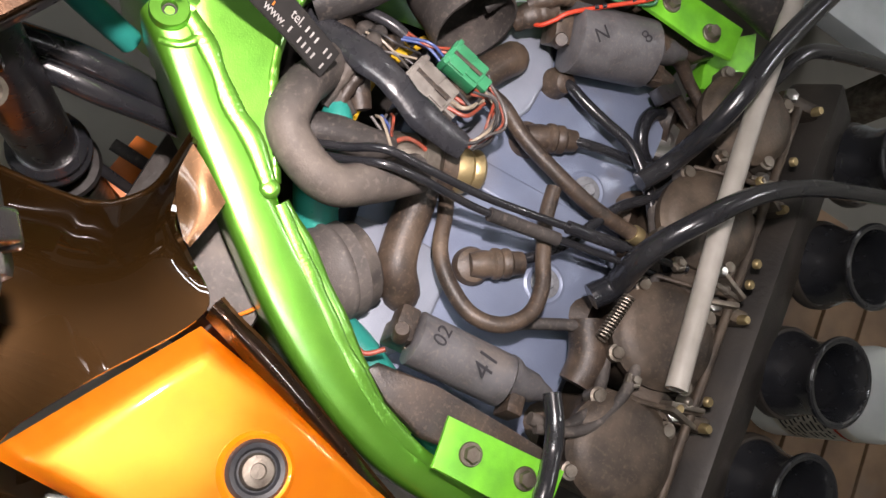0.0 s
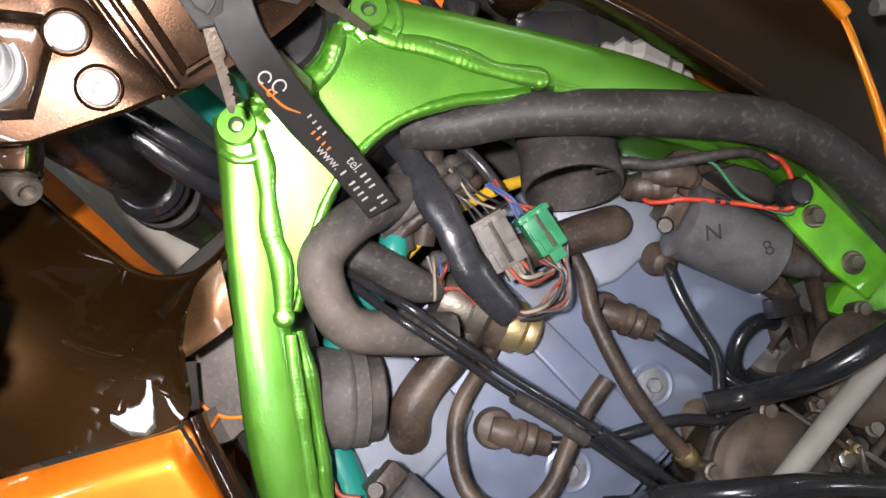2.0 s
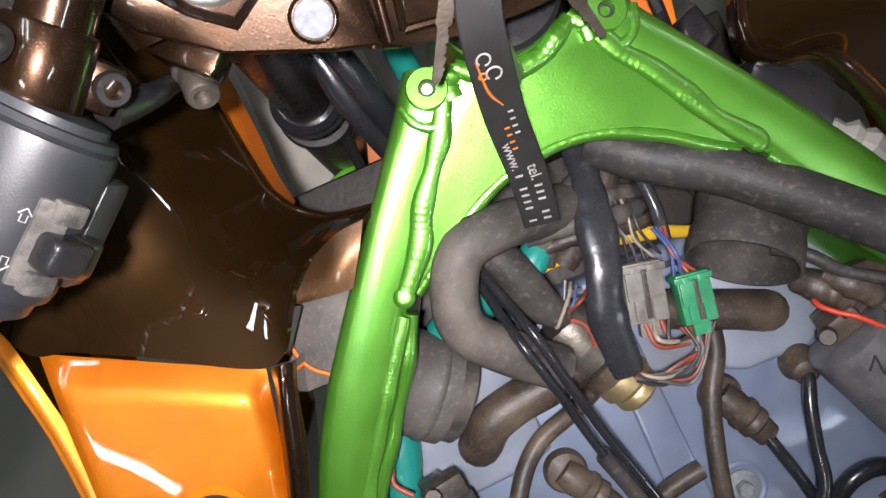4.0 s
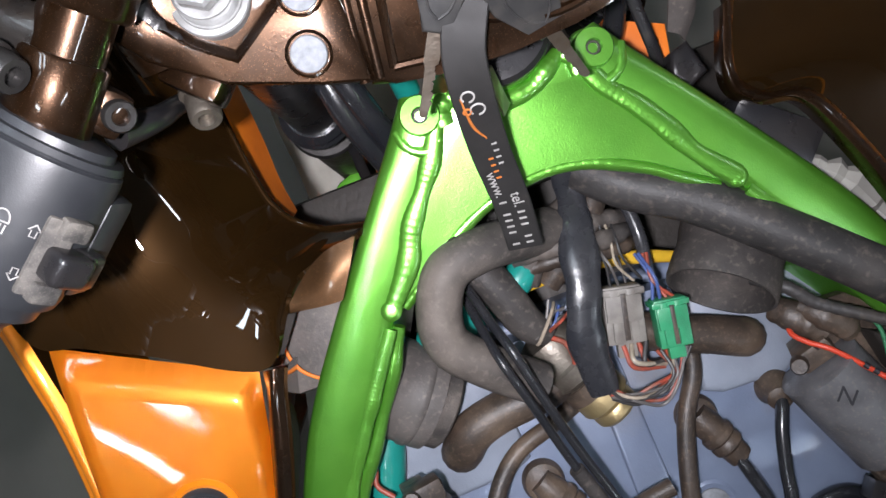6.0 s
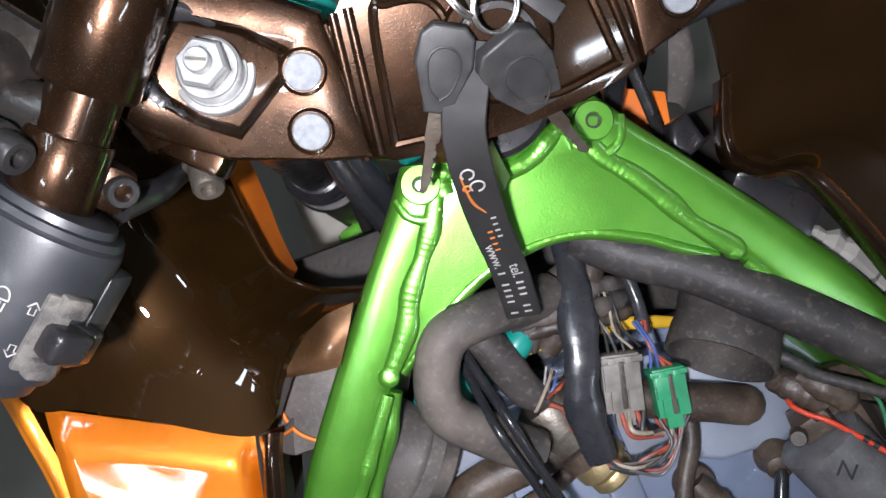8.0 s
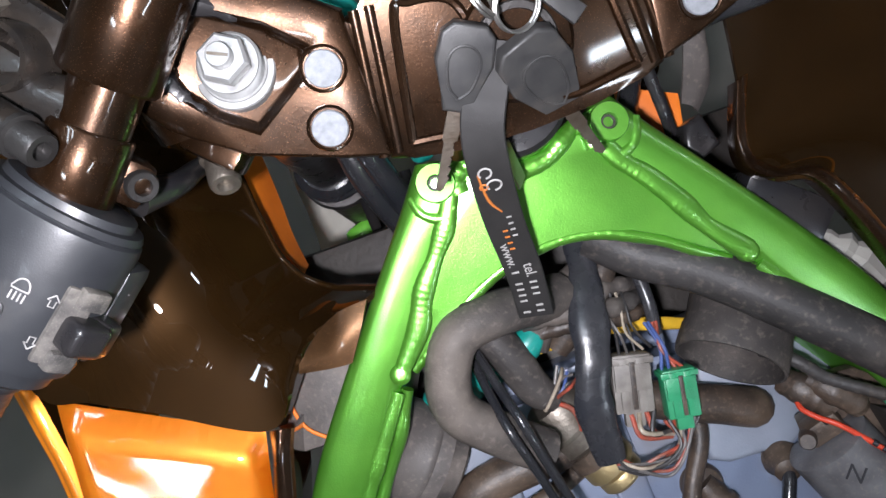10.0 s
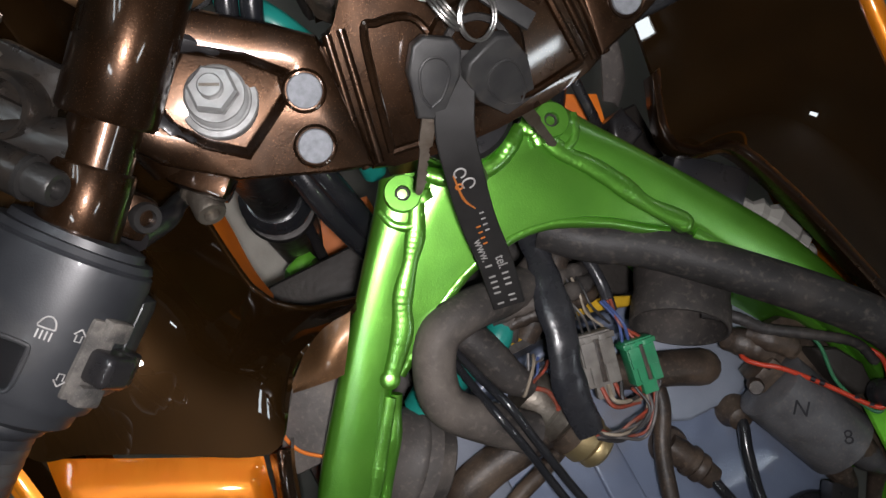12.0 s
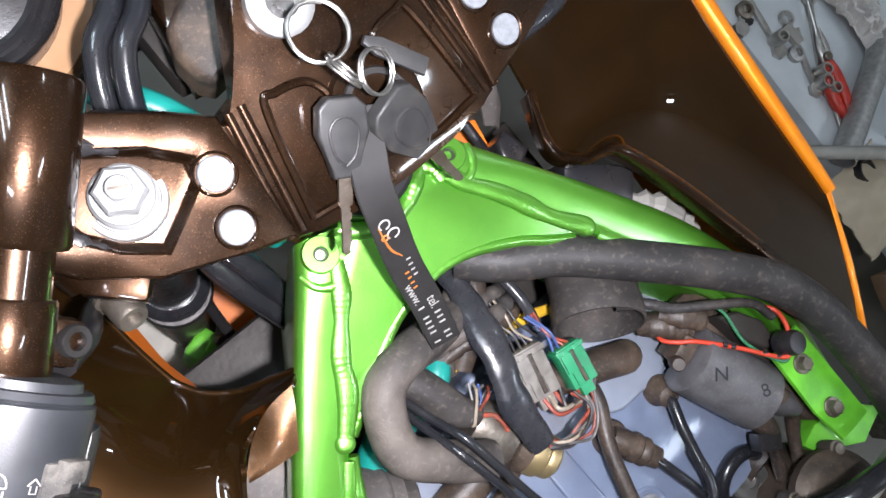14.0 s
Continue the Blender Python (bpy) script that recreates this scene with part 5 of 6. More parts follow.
hose("wire", [(-0.026, -0.146, 0.892), (-0.016, -0.155, 0.890), (-0.014, -0.168, 0.886), (-0.018, -0.176, 0.882)], 0.0017, WIRE_RED, "looped red wire end", "wire", "loose wires")

# control cables and thin hoses over the cover
hose("control_cable", [(-0.066, -0.080, 0.890), (-0.061, -0.097, 0.905), (-0.055, -0.121, 0.920), (-0.049, -0.141, 0.935), (-0.043, -0.170, 0.928), (-0.033, -0.213, 0.912), (-0.022, -0.252, 0.902), (-0.011, -0.297, 0.898), (0.006, -0.38, 0.90)], 0.0029, RUBBER_CLEAN, "thin black throttle cable", "cable", "control cables")
hose("control_cable", [(-0.070, -0.085, 0.885), (-0.065, -0.101, 0.900), (-0.061, -0.125, 0.917), (-0.057, -0.145, 0.933), (-0.050, -0.173, 0.926), (-0.041, -0.214, 0.908), (-0.030, -0.255, 0.896), (-0.019, -0.300, 0.890), (-0.005, -0.37, 0.89)], 0.0028, RUBBER_CLEAN, "thin black throttle cable", "cable", "control cables")
hose("cable_sleeve", [(-0.0385, -0.226, 0.9045), (-0.030, -0.255, 0.896), (-0.0235, -0.282, 0.892)], 0.0050, RUBBER, "black rubber cable joint sleeve", "cable sleeve", "cable sleeves")
hose("cable_sleeve", [(-0.0145, -0.282, 0.8995), (-0.0095, -0.305, 0.898), (-0.005, -0.328, 0.8985)], 0.0048, RUBBER_CLEAN, "black plastic cable adjuster sleeve", "cable sleeve", "cable sleeves")
hose("vacuum_hose", [(-0.020, -0.200, 0.860), (-0.042, -0.206, 0.868), (-0.068, -0.213, 0.873), (-0.087, -0.228, 0.878), (-0.100, -0.250, 0.884), (-0.097, -0.272, 0.888), (-0.080, -0.287, 0.888), (-0.058, -0.288, 0.886), (-0.035, -0.280, 0.882), (-0.008, -0.272, 0.878), (0.016, -0.268, 0.878)], 0.0058, RUBBER_BROWN, "dusty thin rubber hose looped over the cover", "hose", "vacuum hoses")
hose("vacuum_hose", [(0.062, -0.190, 0.862), (0.056, -0.208, 0.868), (0.040, -0.234, 0.872), (0.027, -0.272, 0.875), (0.021, -0.305, 0.874), (0.021, -0.340, 0.871), (0.025, -0.365, 0.866)], 0.0060, RUBBER_BROWN, "dusty thin rubber hose crossing the cover", "hose", "vacuum hoses")


def plug_cap(at, along, lead, label):
    t = thing("spark_plug_cap", at, "brown dusty rubber spark plug cap with black lead", "spark plug cap", "spark plug caps")
    a = Vector(at)
    d = Vector(along).normalized()
    part("well_seal", lathe([(0.0145, -0.012), (0.0145, 0.000), (0.0125, 0.004), (0.008, 0.006), (0, 0.007)], a, (0, 0, 1), 28), RUBBER_BROWN, t)
    part("cap_boot", lathe([(0.0085, -0.004), (0.0105, 0.006), (0.0100, 0.012), (0.0118, 0.014), (0.0118, 0.018), (0.0100, 0.020), (0.0112, 0.022), (0.0112, 0.026), (0.0092, 0.028), (0.0085, 0.037), (0.0055, 0.039)], a + Vector((0, 0, 0.006)), d, 20), RUBBER_BROWN, t)
    part("lead", tube(lead, 0.0042, 12, 8), RUBBER_CLEAN, t, "black ignition lead")


plug_cap((0.052, -0.240, 0.852), (0.42, -0.88, 0.05), [(0.064, -0.264, 0.862), (0.068, -0.282, 0.866), (0.074, -0.305, 0.866), (0.079, -0.33, 0.865), (0.088, -0.352, 0.86)], "")
plug_cap((-0.060, -0.244, 0.852), (0.50, -0.84, 0.05), [(-0.043, -0.270, 0.862), (-0.030, -0.284, 0.866), (-0.013, -0.298, 0.868), (0.008, -0.309, 0.872), (0.034, -0.324, 0.874), (0.056, -0.346, 0.876), (0.082, -0.36, 0.880)], "")
hose("ignition_lead", [(0.108, -0.240, 0.858), (0.103, -0.250, 0.866), (0.096, -0.264, 0.870), (0.089, -0.286, 0.873), (0.082, -0.312, 0.875), (0.060, -0.337, 0.875), (0.030, -0.362, 0.872), (0.012, -0.385, 0.868)], 0.0045, RUBBER_CLEAN, "black printed ignition lead across the cover", "cable", "ignition leads")
solo("spark_plug_cap", lathe([(0.0125, 0), (0.0125, 0.006), (0.0095, 0.010), (0.0085, 0.018), (0.0055, 0.020)], (0.108, -0.240, 0.848), (-0.2, -0.3, 1), 24), RUBBER_BROWN, "dark rubber spark plug cap in the cover", "spark plug cap", "spark plug caps")
hose("fuel_hose", [(0.050, -0.322, 0.892), (0.074, -0.336, 0.900), (0.0922, -0.3377, 0.935), (0.1178, -0.3400, 0.955), (0.1477, -0.3450, 0.961), (0.1904, -0.3590, 0.962), (0.26, -0.385, 0.965)], 0.0078, RUBBER_CLEAN, "glossy black thick rubber hose over the carburettors", "hose", "fuel hoses", wall=0.3)
hose("fuel_hose", [(-0.046, -0.325, 0.886), (-0.030, -0.336, 0.894), (-0.0151, -0.3304, 0.928), (0.0128, -0.3440, 0.955), (0.0487, -0.3720, 0.961), (0.0832, -0.4134, 0.952), (0.1153, -0.4659, 0.937), (0.15, -0.53, 0.92)], [0.0098, 0.0095, 0.0078, 0.0068, 0.0066, 0.0066], RUBBER_CLEAN, "glossy black thick rubber hose over the carburettors", "hose", "fuel hoses")
hose("fuel_hose", [(0.120, -0.360, 0.905), (0.160, -0.374, 0.920), (0.200, -0.390, 0.930), (0.228, -0.424, 0.922), (0.27, -0.49, 0.90)], 0.0062, RUBBER_CLEAN, "glossy black rubber hose over the carburettors", "hose", "fuel hoses")
hose("fuel_hose", [(-0.128, -0.312, 0.918), (-0.145, -0.320, 0.922), (-0.162, -0.326, 0.922), (-0.19, -0.327, 0.93), (-0.24, -0.33, 0.93)], 0.0062, RUBBER_CLEAN, "glossy black rubber hose beside the coil", "hose", "fuel hoses")
hose("ignition_lead", [(-0.146, -0.312, 0.900), (-0.142, -0.336, 0.898), (-0.122, -0.352, 0.894), (-0.098, -0.356, 0.889), (-0.076, -0.350, 0.885), (-0.067, -0.332, 0.880), (-0.080, -0.300, 0.874), (-0.088, -0.286, 0.872)], 0.0045, RUBBER, "dusty black ignition lead from the coil", "cable", "ignition leads")
hose("ignition_lead", [(-0.150, -0.318, 0.900), (-0.138, -0.348, 0.900), (-0.118, -0.364, 0.900), (-0.084, -0.371, 0.900), (-0.030, -0.367, 0.895), (0.018, -0.358, 0.881), (0.062, -0.343, 0.872)], 0.0042, RUBBER, "dusty black ignition lead from the coil", "cable", "ignition leads")


# ---- ignition coils ----
def coil(at, along, up, marks, w, L):
    t = thing("ignition_coil", at, "grey cylindrical ignition coil with hand-marked body and metal core", "ignition coil", "ignition coils")
    m = frame_at(at, along, up)
    prof = [(math.cos(a) * w, math.sin(a) * w) for a in np.linspace(-0.6, math.pi + 0.6, 19)]
    bm = bmesh.new()
    rings = []
    for x, k in ((-L / 2, 0.9), (-L / 2 + 0.0015, 1.0), (L / 2 - 0.0015, 1.0), (L / 2, 0.9)):
        rings.append([bm.verts.new(m @ Vector((x, y * k, z * k))) for y, z in prof])
    n = len(prof)
    for a, b in zip(rings, rings[1:]):
        for k in range(n):
            bm.faces.new((a[k], a[(k + 1) % n], b[(k + 1) % n], b[k]))
    bm.faces.new(rings[0])
    bm.faces.new(rings[-1])
    body = part("coil_body", bm, COIL, t, "", 40)
    part("core", block((L + 0.03, 0.015, 0.012), m @ pose(0, 0, -0.010), 0.0015), STEEL_DULL, t, "grimy laminated iron core")
    part("coil_nose", lathe([(0.0155, 0), (0.015, 0.004), (0.0115, 0.010), (0.0105, 0.022), (0.0075, 0.028), (0.0048, 0.036)], m @ Vector((L / 2, 0.004, 0.0)), m.to_3x3() @ Vector((1, 0.05, -0.05)), 20), COIL, t)
    part("core_strap", block((0.012, 0.014, 0.020), m @ pose(L / 2 + 0.009, -0.014, -0.002), 0.002), RUBBER_BROWN, t)
    part("terminal_block", block((0.014, 0.024, 0.018), m @ pose(-L / 2 - 0.008, 0.004, 0.001), 0.003), RUBBER_BROWN, t)
    part("terminal", lathe([(0.0055, -0.002), (0.0055, 0.010), (0.0045, 0.012), (0, 0.012)], m @ Vector((-L / 2 - 0.010, -0.006, 0.008)), m.to_3x3() @ Vector((-0.3, 0, 1)), 16), RUBBER_BROWN, t)
    for text, x, ang, size, turn in marks:
        q = m @ Vector((x, math.sin(ang) * (w + 0.0003), math.cos(ang) * (w + 0.0003)))
        nrm = m.to_3x3() @ Vector((0, math.sin(ang), math.cos(ang)))
        lettering(text, size, frame_at(q, m.to_3x3() @ Vector((math.cos(turn), math.sin(turn), 0)), nrm), INK_BLACK, body, "marker_mark")


coil((0.1415, -0.2575, 0.882), (0.40, -0.90, -0.02), (-0.35, -0.1, 1), [("N", -0.020, 0.10, 0.015, 0.55), ("8", 0.018, 0.30, 0.014, 0.9)], 0.0268, 0.070)
coil((-0.133, -0.253, 0.893), (0.06, -1.0, -0.05), (0.25, 0.0, 1), [("41", 0.012, -0.15, 0.020, 1.4), ("02", -0.022, 0.1, 0.014, 1.4)], 0.0185, 0.072)
solo("coil_mount", slab([(0.125, -0.188), (0.160, -0.190), (0.212, -0.236), (0.214, -0.275), (0.192, -0.345), (0.176, -0.33), (0.166, -0.28), (0.15, -0.235)][::-1], 0.872, 0.882, 0.003), RUBBER_BROWN, "dirty brown sheet metal coil mount", "bracket", "coil mounts")
solo("coil_mount", slab([(-0.167, -0.200), (-0.160, -0.205), (-0.156, -0.245), (-0.158, -0.300), (-0.160, -0.338), (-0.176, -0.338), (-0.186, -0.284), (-0.190, -0.250), (-0.180, -0.220)], 0.892, 0.901, 0.003), RUBBER_BROWN, "dirty brown sheet metal coil mount", "bracket", "coil mounts")
hose("wire", [(0.122, -0.192, 0.880), (0.117, -0.200, 0.889), (0.122, -0.207, 0.896), (0.132, -0.215, 0.903), (0.152, -0.238, 0.908), (0.170, -0.262, 0.918), (0.178, -0.262, 0.922)], 0.0017, WIRE_SCARLET, "thin red wire over the coil", "wire", "loose wires")
for k, (x, y, z) in enumerate(((0.126, -0.211, 0.8975), (0.1455, -0.2295, 0.907), (0.1495, -0.2345, 0.9078), (0.163, -0.2525, 0.9135), (0.1685, -0.260, 0.917))):
    solo("wire_stripe", lathe([(0.0019, -0.0016), (0.0019, 0.0016)], (x, y, z), (0.55, -0.75, 0.25), 10), INK_BLACK, "black stripe round the thin red wire", "wire marking", "wire stripes")
hose("wiring_loom", [(0.108, -0.160, 0.884), (0.122, -0.171, 0.896), (0.136, -0.187, 0.899), (0.159, -0.203, 0.907), (0.182, -0.221, 0.911), (0.190, -0.240, 0.910)], [0.0045, 0.0042, 0.0040, 0.0038, 0.0034, 0.0034], RUBBER_DARK, "dusty corrugated wiring sleeve behind the coil", "wiring loom", "wiring looms", ripple=lambda f: 0.06 * math.sin(f * 150), per=14)
hose("terminal_cover", [(0.116, -0.184, 0.876), (0.123, -0.191, 0.884), (0.131, -0.199, 0.887), (0.138, -0.207, 0.888)], [0.0075, 0.0105, 0.0100, 0.0085], RUBBER_BROWN, "dirt-caked rubber terminal cover of the coil", "terminal cover", "terminal covers", flat=0.8, ripple=lambda f: 0.15 * noise.noise((f * 7, 5, 0)))
hose("terminal_cover", [(0.128, -0.186, 0.888), (0.137, -0.195, 0.895), (0.146, -0.204, 0.896), (0.151, -0.212, 0.891)], [0.0060, 0.0088, 0.0090, 0.0070], RUBBER_BROWN, "dirt-caked rubber terminal cover of the coil", "terminal cover", "terminal covers", flat=0.8, ripple=lambda f: 0.15 * noise.noise((f * 7, 9, 0)))
solo("dirt_crust", slab([(0.160, -0.214), (0.176, -0.222), (0.187, -0.240), (0.186, -0.262), (0.174, -0.258), (0.166, -0.242)][::-1], 0.878, lambda x, y: 0.900 + 0.10 * (x - 0.17), 0.004, segs=3), GRIME_AND_SHADE, "oily crusted dirt on the coil mount", "dirt")
hose("wire", [(0.182, -0.256, 0.922), (0.190, -0.244, 0.918), (0.192, -0.234, 0.912), (0.180, -0.220, 0.905)], 0.0017, WIRE_SCARLET, "thin red wire over the coil", "wire", "loose wires")
hose("wire", [(0.130, -0.198, 0.886), (0.136, -0.192, 0.893), (0.149, -0.194, 0.900), (0.161, -0.210, 0.906), (0.160, -0.240, 0.907), (0.170, -0.266, 0.915), (0.178, -0.262, 0.92)], 0.0013, WIRE_GREEN, "thin green wire over the coil", "wire", "loose wires")
solo("terminal_boot", lathe([(0.0085, -0.008), (0.0095, -0.004), (0.0095, 0.006), (0.008, 0.009), (0, 0.0095)], (0.181, -0.258, 0.918), (0.1, -0.1, 1), 24), PLASTIC_DARK, "small black rubber terminal boot", "terminal boot")
hose("wire", [(-0.160, -0.176, 0.880), (-0.156, -0.186, 0.886), (-0.158, -0.196, 0.890), (-0.150, -0.206, 0.892)], 0.0017, WIRE_RED, "thin red wire at the coil terminal", "wire", "loose wires")
solo("terminal_boot", lathe([(0.006, 0), (0.007, 0.004), (0.007, 0.012), (0.004, 0.016)], (-0.156, -0.170, 0.872), (0.2, -0.3, 0.8), 20), PLASTIC_DARK, "small black rubber terminal boot", "terminal boot")
ring_c = Vector((0.118, -0.342, 0.846))
solo("inlet_ring", tube([ring_c + Vector((0.023 * math.cos(a), 0.020 * math.sin(a), 0.010 * math.sin(a))) for a in np.linspace(0.3, 5.2, 12)], 0.0062, 12, 5), RUBBER_CLEAN, "black rubber ring at the inlet", "rubber ring")
solo("inlet_plate", lathe([(0.019, -0.01), (0.019, 0.0), (0.017, 0.002), (0.009, 0.002), (0.008, -0.003), (0, -0.003)], ring_c + Vector((0.006, -0.006, -0.002)), (0.1, 0.3, 1), 24), STEEL, "bright worn metal inlet plate", "inlet plate")
hose("coil_boot", [(0.163, -0.292, 0.884), (0.170, -0.308, 0.880), (0.174, -0.322, 0.874), (0.168, -0.340, 0.866), (0.158, -0.362, 0.862)], [0.012, 0.0095, 0.0065, 0.0052, 0.0050], RUBBER_BROWN, "dusty rubber boot and lead of the coil", "cable", "ignition leads")
hose("coil_boot", [(0.146, -0.300, 0.876), (0.150, -0.318, 0.872), (0.146, -0.338, 0.866), (0.138, -0.360, 0.862)], [0.010, 0.008, 0.0055, 0.0050], RUBBER_BROWN, "dusty rubber boot and lead of the coil", "cable", "ignition leads")
solo("clip_block", block((0.020, 0.014, 0.014), frame_at((0.142, -0.322, 0.872), (0.7, -0.5, 0)), 0.002), PLASTIC_DARK, "small black plastic clip", "clip")
solo("hose_clip", lathe([(0.0072, -0.004), (0.0075, -0.003), (0.0075, 0.003), (0.0072, 0.004)], (0.0215, -0.346, 0.8705), (0.05, -1, -0.15), 20), BRASS, "small brass hose clip", "clip")


# ---- carburettors ----
def carburettor(x):
    at = Vector((x, -0.378, 0.86))
    t = thing("carburettor", at, "grimy cast carburettor with round top cover", "carburettor", "carburettors")
    cap_at = Vector((x, -0.382, 0.902))
    ax = (0, 0.12, 1)
    part("top_cover", lathe([(0.0390, -0.012), (0.0395, -0.006), (0.0395, -0.003), (0.0375, -0.0015), (0.0355, 0.0002), (0.0320, 0.0030), (0.0230, 0.0045), (0.0080, 0.0050), (0, 0.0050)], cap_at, ax, 36), CARB, t, "round grimy diaphragm cover")
    part("body", block((0.066, 0.075, 0.075), Matrix.Translation((x, -0.395, 0.855)), 0.010), CARB, t)
    for k in range(4):
        a = 0.8 + k * math.pi / 2
        p = cap_at + Vector((0.0385 * math.cos(a), 0.0385 * math.sin(a), -0.004 - 0.0046 * math.sin(a)))
        part("lug", lathe([(0.0065, -0.012), (0.0065, 0.002), (0.0045, 0.0025), (0.0042, 0.005), (0, 0.005)], p, ax, 14), STEEL_DULL, t)
    part("inlet_stub", tube([(x, -0.355, 0.84), (x, -0.335, 0.825), (x, -0.31, 0.81)], 0.022, 20, 3), RUBBER_BROWN, t)
    part("float_rail", block((0.012, 0.040, 0.020), Matrix.Translation((x + 0.043, -0.425, 0.888)) @ pose(0, 0, 0, 0, 0, 10), 0.004), CARB, t)
    part("linkage_screw", lathe([(0.0038, 0), (0.0038, 0.006), (0.003, 0.008), (0, 0.008)], (x + 0.043, -0.438, 0.896), (0, -0.2, 1), 14), BRASS, t, "small brass screw")
    part("linkage_nut", lathe([(0.006, 0), (0.006, 0.005), (0.004, 0.006), (0, 0.006)], (x + 0.041, -0.412, 0.897), (0.1, 0.2, 1), 6), STEEL, t)
    return t


for cx in (-0.136, -0.048, 0.050, 0.146):
    carburettor(cx)


def trumpet(x):
    t = thing("intake_trumpet", (x, -0.46, 0.88), "black rubber intake trumpet with open rolled mouth", "intake trumpet", "intake trumpets")
    ax = Vector((-0.08, -0.20, 0.97)).normalized()
    base = Vector((x + 0.002, -0.526, 0.912)) - ax * 0.057
    part("throat", lathe([(0.036, 0), (0.034, 0.02), (0.0295, 0.030), (0.0290, 0.040), (0.0305, 0.050), (0.0330, 0.0550), (0.0336, 0.0570), (0.0326, 0.0586), (0.0300, 0.0578), (0.0270, 0.052), (0.0250, 0.040), (0.0240, -0.02), (0, -0.02)], base, ax, 44), RUBBER_CLEAN, t)
    part("rolled_rim", lathe([(0.0345, 0.0545), (0.0352, 0.0560), (0.0350, 0.0578), (0.0338, 0.0590), (0.0322, 0.0588), (0.0312, 0.0576), (0.0330, 0.0560), (0.0345, 0.0545)], base, ax, 44, caps=False), RUBBER_CLEAN, t)
    part("collar", lathe([(0.0370, 0.002), (0.0378, 0.004), (0.0378, 0.011), (0.0368, 0.013)], base, ax, 40), GRIME_AND_SHADE, t)


for cx in (-0.109, -0.015, 0.086, 0.189):
    trumpet(cx)


def airbox_plate():
    t = thing("airbox_front", (0.03, -0.45, 0.87), "black plastic airbox front plate with brass screws", "airbox")
    part("plate", block((0.40, 0.05, 0.045), Matrix.Translation((0.03, -0.462, 0.868)) @ pose(0, 0, 0, 35, 0, 0), 0.006), GRIME_AND_SHADE, t)
    for x in (-0.076, 0.02, 0.038, 0.132):
        part("brass_screw", lathe([(0.0038, 0), (0.0038, 0.003), (0.003, 0.004), (0, 0.004)], (x, -0.430, 0.903), (0, -0.3, 1), 12), BRASS, t)


airbox_plate()


def linkage():
    t = thing("carburettor_linkage", (0.0, -0.42, 0.89), "grimy steel throttle linkage between the carburettors", "linkage")
    part("shaft", tube([(-0.16, -0.424, 0.900), (0.0, -0.423, 0.901), (0.18, -0.422, 0.900)], 0.0035, 12, 3), CARB, t)
    rn = random.Random(11)
    for x in (-0.096, -0.088, -0.006, 0.004, 0.012, 0.094, 0.102):
        a = rn.uniform(-25, 25)
        part("lever", block((0.004, 0.030, 0.014), Matrix.Translation((x, -0.414 + rn.uniform(-0.006, 0.006), 0.902)) @ pose(0, 0, 0, rn.uniform(-25, 25), 0, a), 0.0012), STEEL_DULL, t)
        part("set_screw", lathe([(0.0040, 0), (0.0040, 0.008), (0.0030, 0.010), (0, 0.010)], (x + 0.004, -0.405 + rn.uniform(-0.008, 0.004), 0.900), (rn.uniform(-0.5, 0.5), rn.uniform(-0.6, 0.2), 1), 10), (BRASS, STEEL, STEEL_DULL)[rn.randrange(3)], t)
    for x in (-0.092, 0.002, 0.098):
        part("bracket", block((0.022, 0.034, 0.006), Matrix.Translation((x, -0.392, 0.893)) @ pose(0, 0, 0, rn.uniform(-12, 12), rn.uniform(-15, 15), rn.uniform(-20, 20)), 0.0015), CARB, t)
        part("nut", lathe([(0.0062, 0), (0.0062, 0.005), (0.0050, 0.006), (0.0030, 0.006), (0.0030, 0.009), (0, 0.009)], (x + 0.003, -0.372, 0.898), (0.1, 0.1, 1), 6), STEEL_DULL, t)
        part("link_rod", tube([(x - 0.010, -0.36, 0.890), (x - 0.006, -0.39, 0.904), (x + 0.006, -0.43, 0.902)], 0.0020, 8, 5), CARB, t)


linkage()
solo("white_tube", tube([(0.270, -0.362, 0.933), (0.236, -0.364, 0.933), (0.086, -0.367, 0.936), (-0.090, -0.382, 0.938)], 0.0074, 20, 4, wall=0.35), WHITE_ROD, "off-white plastic tube lying over the carburettors", "tube")


def spring():
    a, b = Vector((-0.037, -0.344, 0.903)), Vector((-0.073, -0.338, 0.899))
    m = frame_at(a, b - a)
    L = (b - a).length
    pts = [m @ Vector((L * k / 112, 0.0042 * math.cos(k * math.pi / 4), 0.0042 * math.sin(k * math.pi / 4))) for k in range(113)]
    solo("return_spring", tube(pts, 0.0008, 6, 0), STEEL_DULL, "small steel coil return spring", "spring")


spring()
hose("hose_stub", [(-0.060, -0.335, 0.875), (-0.085, -0.345, 0.878), (-0.105, -0.345, 0.875)], [0.014, 0.015, 0.013], RUBBER_BROWN, "brown dusty rubber inlet stub", "hose", "inlet stubs")


